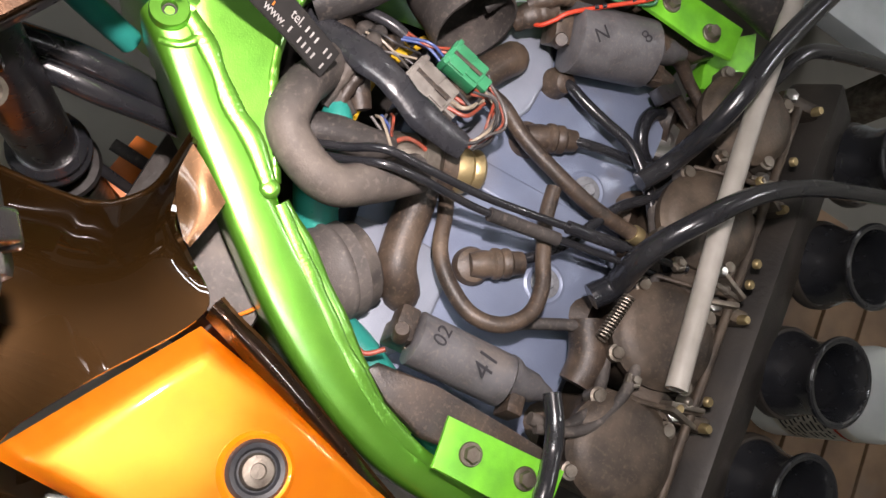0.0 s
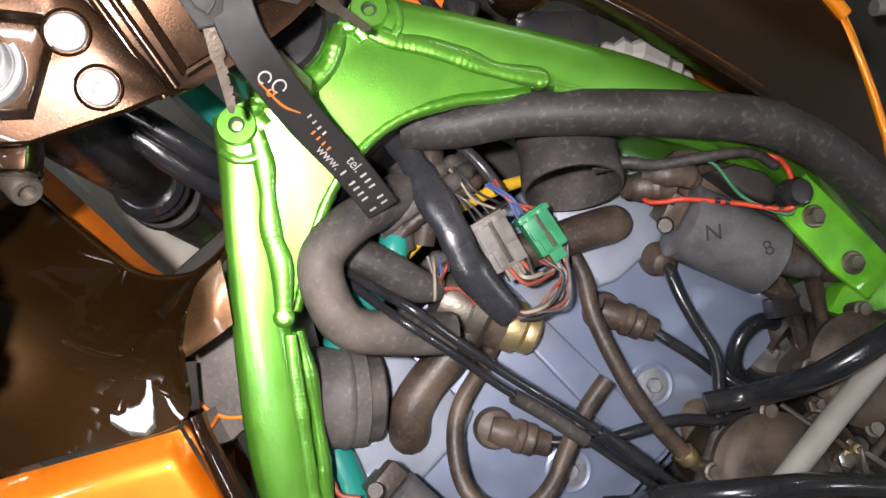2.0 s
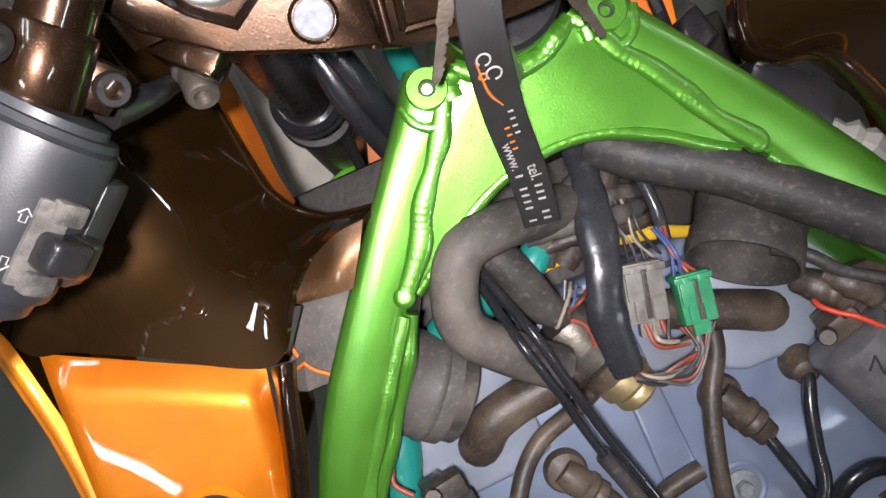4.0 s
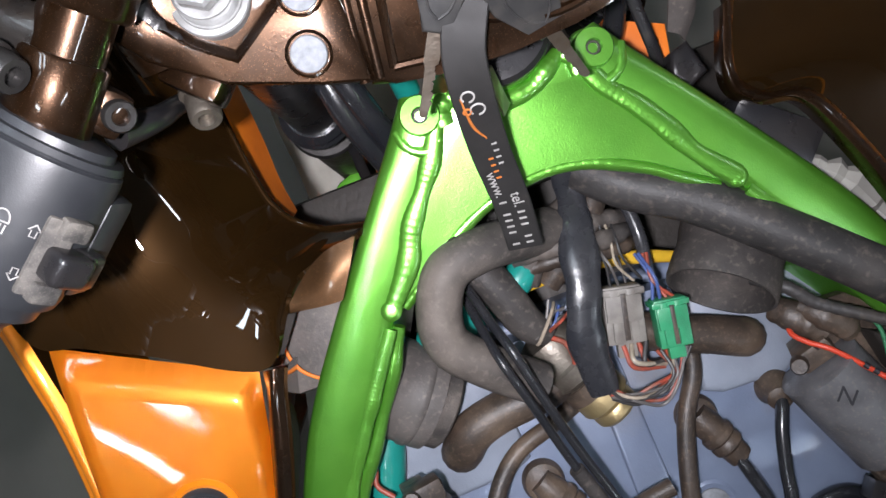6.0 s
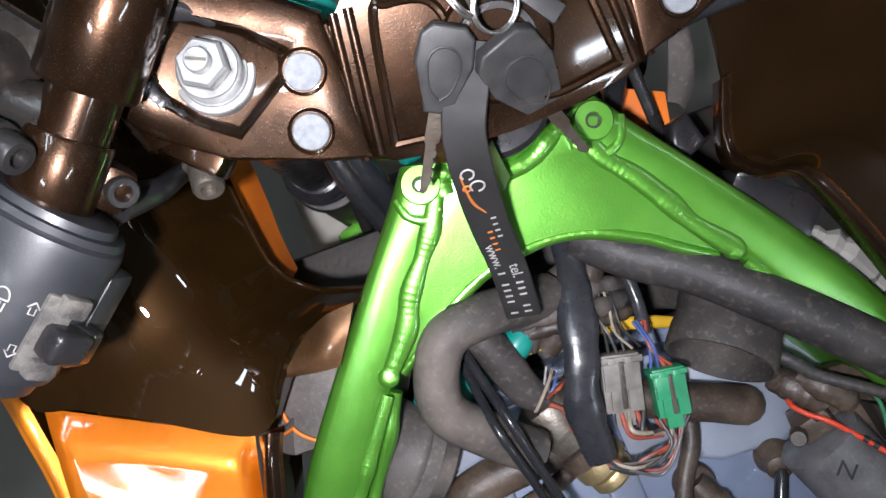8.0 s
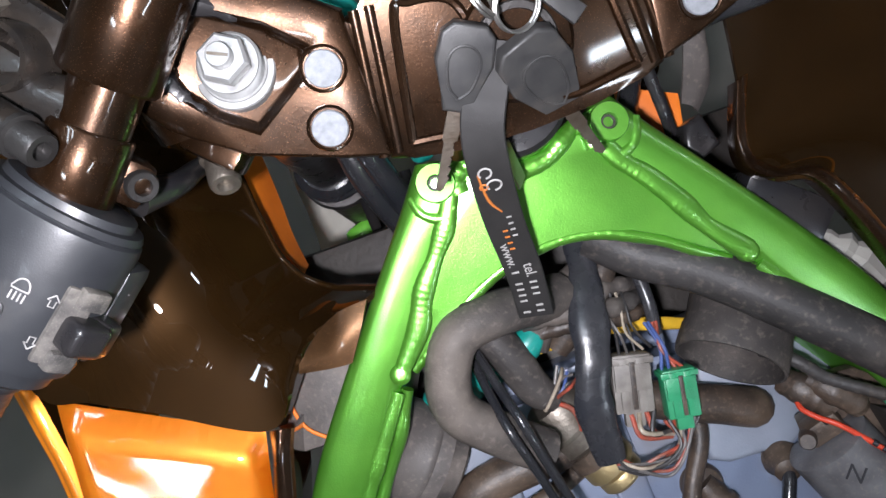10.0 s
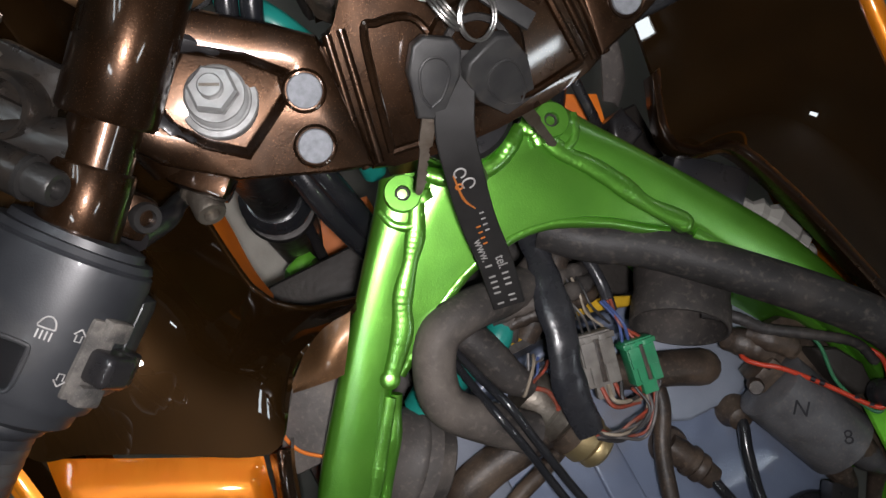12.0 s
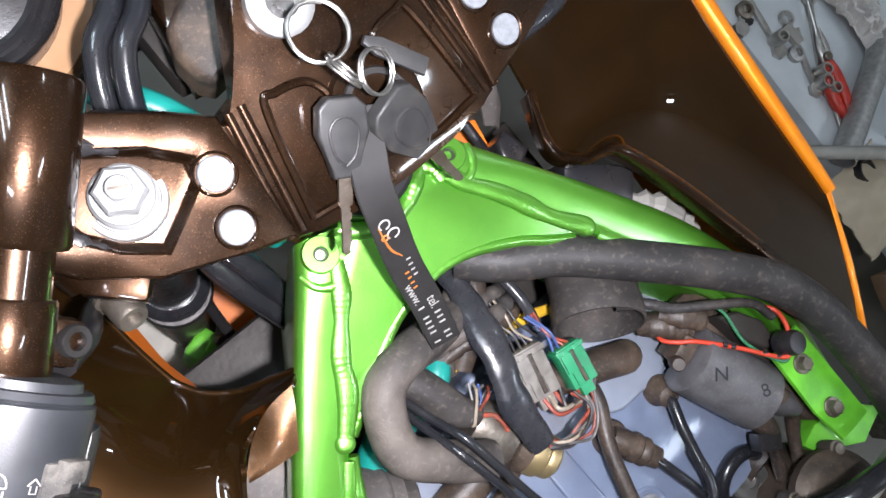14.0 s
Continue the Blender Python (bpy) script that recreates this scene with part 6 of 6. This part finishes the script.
# ---- keys on a strap ----
def strap():
    t = thing("key_strap", (-0.022, 0.02, 1.04), "flat black rubber key strap with faded printing", "key strap")
    pts = [(-0.008, 0.040, 1.042), (-0.016, 0.024, 1.036), (-0.0235, 0.007, 1.029), (-0.0255, -0.010, 1.016), (-0.0245, -0.034, 0.986), (-0.0215, -0.060, 0.960), (-0.0210, -0.0875, 0.9355)]
    path = spline(pts, 8)
    bm = bmesh.new()
    rows = []
    info = []
    for i, p in enumerate(path):
        d = (path[min(i + 1, len(path) - 1)] - path[max(i - 1, 0)]).normalized()
        s = Vector((0.95, 0.18 - 0.46 * i / len(path), 0.12)).normalized()
        s = (s - d * s.dot(d)).normalized()
        if s.x < 0:
            s = -s
        n = s.cross(d)
        if n.z < 0:
            n = -n
        info.append((p, d, s, n))
        rows.append([bm.verts.new(p + s * a * 0.0100 + n * h) for a, h in ((-1, 0), (-0.93, 0.0009), (0.93, 0.0009), (1, 0), (0.93, -0.0009), (-0.93, -0.0009))])
    for a, b in zip(rows, rows[1:]):
        for k in range(6):
            bm.faces.new((a[k], a[(k + 1) % 6], b[(k + 1) % 6], b[k]))
    bm.faces.new(rows[0])
    bm.faces.new(rows[-1])
    part("band", bm, WEBBING, t, "", 30)

    def place(f, off, lift=0.0011):
        p, d, s, n = info[min(len(info) - 1, int(f * (len(info) - 1)))]
        return p + s * off + n * lift, d, s, n
    # two print lines running down the strap
    for text, f, off, size in (("tel.", 0.835, 0.0034, 0.0085), ("www.", 0.775, -0.0044, 0.0078)):
        p, d, s, n = place(f, off)
        lettering(text, size, frame_at(p, d, n), INK, t, "print")
    for f0, f1, off, count in ((0.888, 0.985, 0.0034, 5), (0.850, 0.985, -0.0044, 6)):
        for j in range(count):
            p, d, s, n = place(f0 + (f1 - f0) * j / (count - 1), off)
            part("print_bar", block((0.0013, 0.0040, 0.0002), frame_at(p, d, n), 0), INK, t)
    # faded round emblem as plain shapes
    for f, off, r, m in ((0.50, -0.0025, 0.0030, INK), (0.545, 0.0005, 0.0034, INK), (0.56, -0.0045, 0.0018, INK_ORANGE)):
        p, d, s, n = place(f, off)
        ring = [p + (d * math.cos(a) + s * math.sin(a)) * r for a in np.linspace(0, 2 * math.pi * 0.85, 10)]
        part("emblem", tube(ring, 0.0005, 6, 3), m, t)
    p0, d0, s0, n0 = place(0.50, -0.006)
    p1, d1, s1, n1 = place(0.60, -0.004)
    p2, d2, s2, n2 = place(0.64, 0.0005)
    part("emblem", tube([p0, p1, p2], [0.0004, 0.0008, 0.0004], 6, 6), INK_ORANGE, t)
    for f, off, m in ((0.66, 0.0030, INK), (0.70, -0.0010, INK_ORANGE)):
        for j in range(4):
            p, d, s, n = place(f + j * 0.017, off)
            part("print_bar", block((0.0011, 0.0026, 0.0002), frame_at(p, d, n), 0), m, t)


strap()


def key(tip, neck, head, n, wide, flat_side, label):
    t = thing("motorcycle_key", neck, label, "key", "keys")
    tip, neck, head = Vector(tip), Vector(neck), Vector(head)
    m = frame_at(neck, tip - neck, n)
    L = (tip - neck).length
    rnd = random.Random(int(L * 1e5))
    edge = [(0.0, 0.0042), (L * 0.35, 0.0042)]
    k = 9
    for j in range(k):
        f = 0.38 + 0.52 * j / k
        edge += [(L * f, 0.0040 - rnd.uniform(0.0006, 0.0022)), (L * (f + 0.03), 0.0040 - rnd.uniform(0.0, 0.0012))]
    edge += [(L * 0.96, 0.0018), (L, 0.0), (L * 0.97, -0.0022), (L * 0.4, -0.0030), (L * 0.35, -0.0042), (0, -0.0042)]
    part("blade", slab(edge[::-1], -0.0011, 0.0011, 0, at=lambda x, y, z: m @ Vector((x, y * 0.82 * flat_side, z))), KEY_STEEL, t, "worn steel key blade")
    mh = frame_at((neck + head) / 2, neck - head, n)
    H = (neck - head).length
    shape = [(H * 0.52, -0.006), (H * 0.52, 0.006), (H * 0.30, wide * 0.62), (-H * 0.05, wide), (-H * 0.38, wide * 0.92), (-H * 0.5, wide * 0.55), (-H * 0.5, -wide * 0.55), (-H * 0.38, -wide * 0.92), (-H * 0.05, -wide), (H * 0.30, -wide * 0.62)]
    hd = part("key_head", slab(shape, -0.0035, 0.0035, 0.0016, at=lambda x, y, z: mh @ Vector((x, y, z)), segs=3), KEY_PLASTIC, t, "worn black plastic head", 50)
    pts = [mh @ Vector((x * 0.72 + H * 0.06, y * 0.66, 0.0036)) for x, y in ((H * 0.42, 0), (H * 0.22, wide * 0.6), (-H * 0.2, wide * 0.85), (-H * 0.42, wide * 0.4), (-H * 0.42, -wide * 0.4), (-H * 0.2, -wide * 0.85), (H * 0.22, -wide * 0.6))]
    part("head_rim", tube(pts + [pts[0]], 0.0007, 6, 3), KEY_PLASTIC, hd)


key((-0.0500, -0.0100, 1.006), (-0.0315, 0.0195, 1.030), (-0.0150, 0.0480, 1.048), (-0.12, -0.50, 0.85), 0.0128, 1, "motorcycle key with black plastic head, hanging")
key((0.0345, -0.0165, 0.981), (0.0185, 0.0060, 1.012), (0.0010, 0.0350, 1.047), (0.05, -0.70, 0.70), 0.0160, -1, "broad-headed motorcycle key with serrated blade")


def ring_at(at, n, r, label):
    m = frame_at(at, Vector(n).orthogonal(), n)
    pts = [m @ Vector((r * math.cos(a), r * math.sin(a), 0.0009 * a / math.pi)) for a in np.linspace(0, 4 * math.pi, 49)]
    solo("key_ring", tube(pts, 0.0008, 8, 0), STEEL, label, "key ring", "key rings")


ring_at((-0.0085, 0.0740, 1.060), (0.05, -0.15, 0.98), 0.0140, "bright split steel key ring")
ring_at((0.0035, 0.0470, 1.054), (0.35, -0.5, 0.75), 0.0105, "bright split steel key ring")
ring_at((-0.0100, 0.0540, 1.056), (0.85, 0.2, 0.45), 0.0100, "bright split steel key ring")
solo("metal_tag", block((0.024, 0.0105, 0.0012), frame_at((-0.0105, -0.008, 0.985), (0.15, -0.80, -0.58), (0.75, -0.1, 0.55)), 0.0004), STEEL, "small bright metal tag hanging with the keys", "tag")
solo("key_fob", slab([(-0.0045, -0.016), (0.0045, -0.016), (0.0045, 0.010), (0.002, 0.018), (-0.002, 0.018), (-0.0045, 0.010)], -0.0015, 0.0015, 0.001, at=lambda x, y, z: frame_at((0.0200, 0.0480, 1.050), (0.80, 0.58, 0.15), (-0.1, -0.35, 0.92)) @ Vector((x, y, z))), KEY_PLASTIC, "slim dark plastic fob on the key ring", "key fob")

# ---- things ahead of the steering head ----
hose("brake_hose", [(-0.102, 0.095, 0.912), (-0.088, 0.058, 0.901), (-0.080, 0.030, 0.890), (-0.073, 0.005, 0.872), (-0.066, -0.02, 0.84)], 0.0085, RUBBER_CLEAN, "black rubber brake hose beside the steering head", "hose", "brake hoses")
hose("brake_hose", [(-0.112, 0.095, 0.895), (-0.097, 0.056, 0.888), (-0.091, 0.026, 0.878), (-0.081, -0.002, 0.860), (-0.07, -0.03, 0.83)], 0.0090, RUBBER_CLEAN, "black rubber brake hose beside the steering head", "hose", "brake hoses")
hose("brake_hose", [(0.060, 0.09, 0.97), (0.078, 0.06, 0.95), (0.086, 0.03, 0.90), (0.082, 0.0, 0.85)], 0.007, RUBBER_CLEAN, "black rubber brake hose beside the steering head", "hose", "brake hoses")
hose("brake_hose", [(-0.040, 0.195, 1.0), (-0.060, 0.160, 1.0), (-0.082, 0.142, 1.0), (-0.096, 0.113, 0.985), (-0.094, 0.085, 0.95)], 0.0062, RUBBER_CLEAN, "black rubber brake hose ahead of the clamp", "hose", "brake hoses")
hose("brake_hose", [(-0.030, 0.187, 1.0), (-0.050, 0.152, 1.0), (-0.071, 0.135, 1.0), (-0.085, 0.107, 0.985), (-0.083, 0.082, 0.95)], 0.0062, RUBBER_CLEAN, "black rubber brake hose ahead of the clamp", "hose", "brake hoses")
solo("inner_cowl", slab([(0.088, 0.030), (0.124, 0.012), (0.118, -0.020), (0.104, -0.028), (0.086, -0.006)][::-1], 0.842, lambda x, y: 0.858 + 0.1 * (x - 0.1), 0.003), ORANGE_DULL, "dull orange inner cowl beside the steering head", "fairing")
hose("cowl_strap", [(0.094, 0.040, 0.905), (0.098, 0.018, 0.895), (0.102, -0.006, 0.885), (0.106, -0.030, 0.87)], 0.0042, PLASTIC_DARK, "black strap over the orange inner cowl", "strap", flat=0.5)
solo("bent_bracket", loft([[(0.121, 0.046, 0.915), (0.117, 0.022, 0.902), (0.113, 0.002, 0.888)], [(0.132, 0.040, 0.912), (0.131, 0.018, 0.900), (0.120, -0.002, 0.886)], [(0.136, 0.030, 0.900), (0.134, 0.010, 0.890), (0.124, -0.006, 0.880)]], 6, 0.002, across=3), RUBBER_GREY, "bent dusty sheet bracket beside the fairing", "bracket", sharp=60)
solo("dark_clip", slab([(0.106, -0.012), (0.118, -0.008), (0.124, -0.030), (0.110, -0.036), (0.101, -0.027)][::-1], 0.87, 0.900, 0.004, segs=3), PLASTIC_DARK, "black plastic clip beside the fairing", "clip")
hose("brake_hose", [(0.052, 0.034, 0.985), (0.072, 0.026, 0.992), (0.102, 0.028, 1.000), (0.140, 0.030, 1.004), (0.19, 0.05, 0.99), (0.23, 0.10, 0.95)], 0.0062, RUBBER_CLEAN, "black rubber hose under the clamp arm", "hose", "brake hoses")
pod = thing("instrument_pod", (-0.115, 0.225, 0.96), "round black ribbed instrument pod with tan surround", "instrument")
part("ribbed_face", lathe([(0.055, -0.05), (0.056, -0.01), (0.056, 0.0), (0.054, 0.003), (0.0515, 0.0), (0.049, 0.003), (0.0465, 0.0), (0.044, 0.003), (0.041, -0.001), (0.020, 0.002), (0, 0.003)], (-0.115, 0.222, 0.985), (0, -0.25, 1), 48), PLASTIC_DARK, pod)
part("surround", lathe([(0.054, -0.03), (0.070, -0.026), (0.072, -0.030), (0.072, -0.06)], (-0.115, 0.222, 0.985), (0, -0.25, 1), 48), TAN, pod, "tan plastic surround")
solo("nose_panel", loft([[(-0.34, 0.20, 0.90), (-0.15, 0.19, 0.86), (0.0, 0.19, 0.85), (0.15, 0.19, 0.86), (0.32, 0.20, 0.90)], [(-0.33, 0.40, 0.97), (-0.15, 0.42, 0.93), (0.0, 0.43, 0.92), (0.15, 0.42, 0.93), (0.32, 0.40, 0.97)]], 6, 0.003), PLASTIC_DARK, "black nose cowling ahead of the clamp", "fairing")
solo("dark_bracket", block((0.10, 0.05, 0.03), Matrix.Translation((0.0, 0.15, 0.93)), 0.006), GRIME_AND_SHADE, "grimy black bracket ahead of the clamp", "bracket")
solo("cast_bracket", slab([(-0.047, 0.136), (-0.052, 0.122), (-0.050, 0.107), (-0.044, 0.100), (-0.010, 0.106), (0.010, 0.117), (0.0, 0.140), (-0.025, 0.150)], 0.97, lambda x, y: 1.0 + 0.2 * (x + 0.03), 0.006, segs=3), RUBBER_BROWN, "dusty brown cast bracket before the clamp", "bracket")
solo("lamp_bracket", slab([(-0.05, 0.11), (0.06, 0.10), (0.08, 0.17), (0.03, 0.20), (-0.04, 0.17)], 0.955, 0.985, 0.006), BROWN, "bronze-brown cast bracket ahead of the clamp", "bracket")

# ---- round the motorcycle ----
def workbench():
    t = thing("workbench", (1.15, 0.0, 0.0), "low workshop bench with pale worn top", "workbench")
    part("bench_top", block((0.85, 2.4, 0.04), Matrix.Translation((1.22, 0.1, 0.40)), 0.004), BENCH, t)
    for x in (0.85, 1.58):
        for y in (-1.0, 1.2):
            part("leg", block((0.06, 0.06, 0.38), Matrix.Translation((x, y, 0.19)), 0.004), STEEL_DULL, t)


workbench()


def spanner(x, y, ang, L):
    m = Matrix.Translation((x, y, 0.424)) @ pose(0, 0, 0, 0, 0, ang)
    bm = block((L, 0.011, 0.006), m, 0.002)
    lathe([(0.013, -0.004), (0.013, 0.004), (0.008, 0.004), (0.008, -0.004)], m @ Vector((L / 2 + 0.008, 0, 0)), (0, 0, 1), 16, bm)
    lathe([(0.014, -0.004), (0.014, 0.004), (0, 0.004)], m @ Vector((-L / 2 - 0.008, 0, 0)), (0, 0, 1), 6, bm)
    solo("spanner", bm, STEEL, "steel spanner lying on the bench", "spanner", "spanners")


for x, y, a, L in ((0.868, -0.205, 72, 0.11), (0.912, -0.20, 55, 0.12), (0.86, -0.06, 40, 0.14), (0.98, -0.05, 85, 0.16), (0.93, 0.02, 15, 0.12), (1.06, -0.16, 70, 0.18), (0.90, 0.05, 120, 0.13), (0.845, -0.11, 82, 0.12), (0.99, 0.06, 55, 0.14), (1.06, -0.10, 100, 0.17), (0.87, 0.10, 30, 0.12), (0.96, 0.12, 70, 0.15)):
    spanner(x, y, a, L)


def screwdriver():
    t = thing("screwdriver", (0.88, -0.10, 0.42), "long thin screwdriver with dark brown handle on the bench", "screwdriver")
    part("handle", lathe([(0.008, 0), (0.013, 0.006), (0.014, 0.05), (0.011, 0.075), (0.006, 0.085)], (0.935, -0.135, 0.437), (0.55, 0.75, 0), 16), RUBBER_BROWN, t)
    part("shaft", tube([(0.938, -0.132, 0.437), (0.90, -0.21, 0.434), (0.835, -0.335, 0.430)], 0.003, 10, 2), STEEL, t)


screwdriver()


def pliers():
    t = thing("pliers", (0.88, -0.26, 0.42), "pliers with red plastic handles on the bench", "pliers")
    for k in (-1, 1):
        part("handle", tube([(0.893, -0.236 + 0.006 * k, 0.434), (0.880 + 0.010 * k, -0.262, 0.434), (0.866 + 0.012 * k, -0.300, 0.434), (0.858 + 0.005 * k, -0.328, 0.434)], [0.007, 0.0095, 0.0095, 0.007], 14, 5), RED_GRIP, t, "red plastic handle")
        part("jaw", tube([(0.893, -0.236, 0.434), (0.902 + 0.005 * k, -0.218, 0.434), (0.916 + 0.002 * k, -0.190, 0.434)], [0.010, 0.008, 0.003], 12, 4, flat=0.6), STEEL, t)
    part("pivot", lathe([(0.008, -0.004), (0.008, 0.008), (0.006, 0.010), (0, 0.010)], (0.893, -0.234, 0.434), (0, 0, 1), 18), STEEL_DULL, t)


pliers()


def machine_casing():
    t = thing("machine_casing", (1.12, -0.45, 0.42), "pale green painted machine casing with dark joint on the bench", "machine")
    part("casing_body", slab([(0.905, -0.405), (1.085, -0.335), (1.30, -0.42), (1.16, -0.62)][::-1], 0.421, 0.475, 0.006, segs=3), CASING, t)
    part("casing_lid", slab([(0.925, -0.435), (1.075, -0.372), (1.25, -0.44), (1.14, -0.58)][::-1], 0.475, 0.492, 0.005, segs=3), CASING, t)
    part("joint_strip", tube([(0.915, -0.421, 0.477), (1.000, -0.386, 0.477), (1.082, -0.352, 0.477)], 0.006, 10, 3), PLASTIC_DARK, t, "dark rubber joint")
    boss = part("casing_boss", lathe([(0.022, 0), (0.022, 0.006), (0.019, 0.010), (0.010, 0.010), (0.009, 0.002), (0, 0.002)], (0.985, -0.440, 0.491), (0, 0, 1), 8), CASING, t)
    # solid black disc, its colour stands in for the shade inside a bore
    part("bore_shade_disc", lathe([(0.0085, 0), (0.0085, 0.004), (0, 0.004)], (0.985, -0.440, 0.493), (0, 0, 1), 18), PLASTIC_DARK, boss)


machine_casing()
solo("plastic_bag", loft([[(0.97 + 0.02 * j, -0.30 + 0.035 * i + 0.01 * j, 0.425 + 0.045 * math.sin(math.pi * (i + 0.3) / 4.6) * (0.35 if j in (0, 3) else 1.0)) for i in range(5)] for j in range(4)], 6, 0.0015,
     lambda u, v, p: p + Vector((0.006 * noise.noise((u * 9, v * 7, 1)), 0.006 * noise.noise((u * 9, v * 7, 4)), 0.014 * noise.noise((u * 11, v * 9, 8)))), 6), BAG, "crumpled pale plastic bag on the bench", "bag", sharp=15)
solo("cloth_rag", loft([[(0.73 + 0.05 * j, -0.53 + 0.035 * i, 0.423 + 0.03 * math.sin(math.pi * i / 4) * math.sin(math.pi * (j + 0.2) / 3.4)) for i in range(5)] for j in range(4)], 6, 0.003,
     lambda u, v, p: p + Vector((0, 0, 0.010 * noise.noise((u * 8, v * 6, 3)))), 6), CLOTH, "crumpled beige rag on the bench", "rag", sharp=40)
solo("paint_tin", lathe([(0.030, 0), (0.031, 0.002), (0.031, 0.055), (0.029, 0.058), (0.026, 0.057), (0.024, 0.050), (0, 0.050)], (0.842, -0.535, 0.421), (0, 0, 1), 28), WIRE_BLUE, "small dark blue tin on the bench", "tin")
solo("wood_offcut", block((0.16, 0.06, 0.03), Matrix.Translation((0.775, -0.60, 0.436)) @ pose(0, 0, 0, 0, 0, -20), 0.003), WOOD, "brown wooden offcut on the bench", "wood")
solo("rubber_cup", lathe([(0.016, 0), (0.020, 0.010), (0.021, 0.022), (0.018, 0.022), (0.015, 0.006), (0, 0.006)], (0.812, -0.412, 0.421), (0.2, -0.1, 1), 24), PLASTIC_DARK, "small black rubber cup on the bench", "cup")
for x, y, r in ((0.872, -0.247, 0.011), (0.858, -0.262, 0.012), (0.865, -0.280, 0.010), (0.84, -0.16, 0.012), (0.93, -0.06, 0.013), (0.90, -0.03, 0.011)):
    solo("socket", lathe([(r, 0), (r, 0.024), (r * 0.9, 0.026), (r * 0.62, 0.026), (r * 0.6, 0.012), (0, 0.012)], (x, y, 0.421), (0, 0, 1), 20), STEEL, "bright steel socket on the bench", "socket", "sockets")
solo("aluminium_tube", tube([(1.015, -0.275, 0.443), (0.90, -0.325, 0.443), (0.785, -0.372, 0.443)], 0.021, 24, 2, wall=0.1), ALLOY, "bright aluminium tube lying on the bench", "tube")
solo("steel_rail", tube([(0.70, -0.30, 0.46), (0.817, -0.385, 0.46), (0.93, -0.47, 0.46), (1.30, -0.74, 0.46)], 0.011, 16, 3), SHEET, "grey painted steel rail beside the bench", "rail")
rnd = random.Random(5)
for k in range(64):
    x, y = rnd.uniform(0.81, 1.2), rnd.uniform(-0.20, 0.40)
    s = rnd.uniform(0.005, 0.016)
    m = (STEEL, PLASTIC_DARK, ALLOY, SHEET, STEEL_DULL)[k % 5]
    if k % 2:
        solo("bench_part", lathe([(s, 0), (s, s * 0.6), (s * 0.7, s * 0.8), (s * 0.5, s * 0.8), (s * 0.5, s * 0.2), (0, s * 0.2)], (x, y, 0.42), (0, 0, 1), 14), m, "small loose machine part on the bench", "machine part", "bench parts")
    else:
        solo("bench_part", block((s * 2.4, s, s * 0.8), Matrix.Translation((x, y, 0.42 + s * 0.4)) @ pose(0, 0, 0, 0, 0, rnd.uniform(0, 180)), s * 0.15), m, "small loose machine part on the bench", "machine part", "bench parts")


def bottle():
    t = thing("oil_bottle", (0.161, -0.912, 0.36), "white plastic oil bottle with faded printed label", "bottle")
    a = Vector((0.161, -0.912, 0.3605))
    body = part("body", lathe([(0.056, 0), (0.064, 0.005), (0.066, 0.015), (0.066, 0.20), (0.060, 0.225), (0.030, 0.25), (0.026, 0.265)], a, (0, 0, 1), 40), BOTTLE_WHITE, t)
    part("cap", lathe([(0.029, 0.262), (0.029, 0.292), (0.026, 0.296), (0, 0.296)], a, (0, 0, 1), 28), CONN_GREEN, t, "green screw cap")

    def band(z0, z1, a0, a1, material, lift):
        bm = bmesh.new()
        rows = [[bm.verts.new(a + Vector(((0.066 + lift) * math.cos(x), (0.066 + lift) * math.sin(x), z))) for z in (z0, z1)] for x in np.linspace(a0, a1, 9)]
        for p, q in zip(rows, rows[1:]):
            bm.faces.new((p[0], q[0], q[1], p[1]))
        bmesh.ops.solidify(bm, geom=bm.faces[:], thickness=0.0003)
        part("label_bar", bm, material, body)
    band(0.06, 0.19, 1.5, 3.4, PALE, 0.0006)
    band(0.165, 0.171, 1.6, 3.3, INK_RED, 0.0012)
    rn = random.Random(3)
    for k in range(9):
        z = 0.152 - k * 0.010
        x = 1.65
        while x < 3.1:
            w = rn.uniform(0.08, 0.3)
            band(z, z + 0.004, x, x + w, INK_BLACK, 0.0012)
            x += w + 0.06


bottle()


def crate():
    t = thing("crate", (0.25, -1.0, 0.0), "worn brown wooden crate standing on the floor", "crate")
    for k in range(5):
        part("plank", block((0.5, 0.074, 0.014), Matrix.Translation((0.25, -1.16 + k * 0.08, 0.353)), 0.003), WOOD, t)
    for k in range(4):
        for y in (-1.193, -0.807):
            part("plank", block((0.5, 0.014, 0.078), Matrix.Translation((0.25, y, 0.045 + k * 0.085)), 0.003), WOOD, t)
        for x in (0.007, 0.493):
            part("plank", block((0.014, 0.37, 0.078), Matrix.Translation((x, -1.0, 0.045 + k * 0.085)), 0.003), WOOD, t)
    for x in (0.03, 0.47):
        for y in (-1.17, -0.83):
            part("corner_post", block((0.03, 0.03, 0.345), Matrix.Translation((x, y, 0.1725)), 0.002), WOOD, t)


crate()
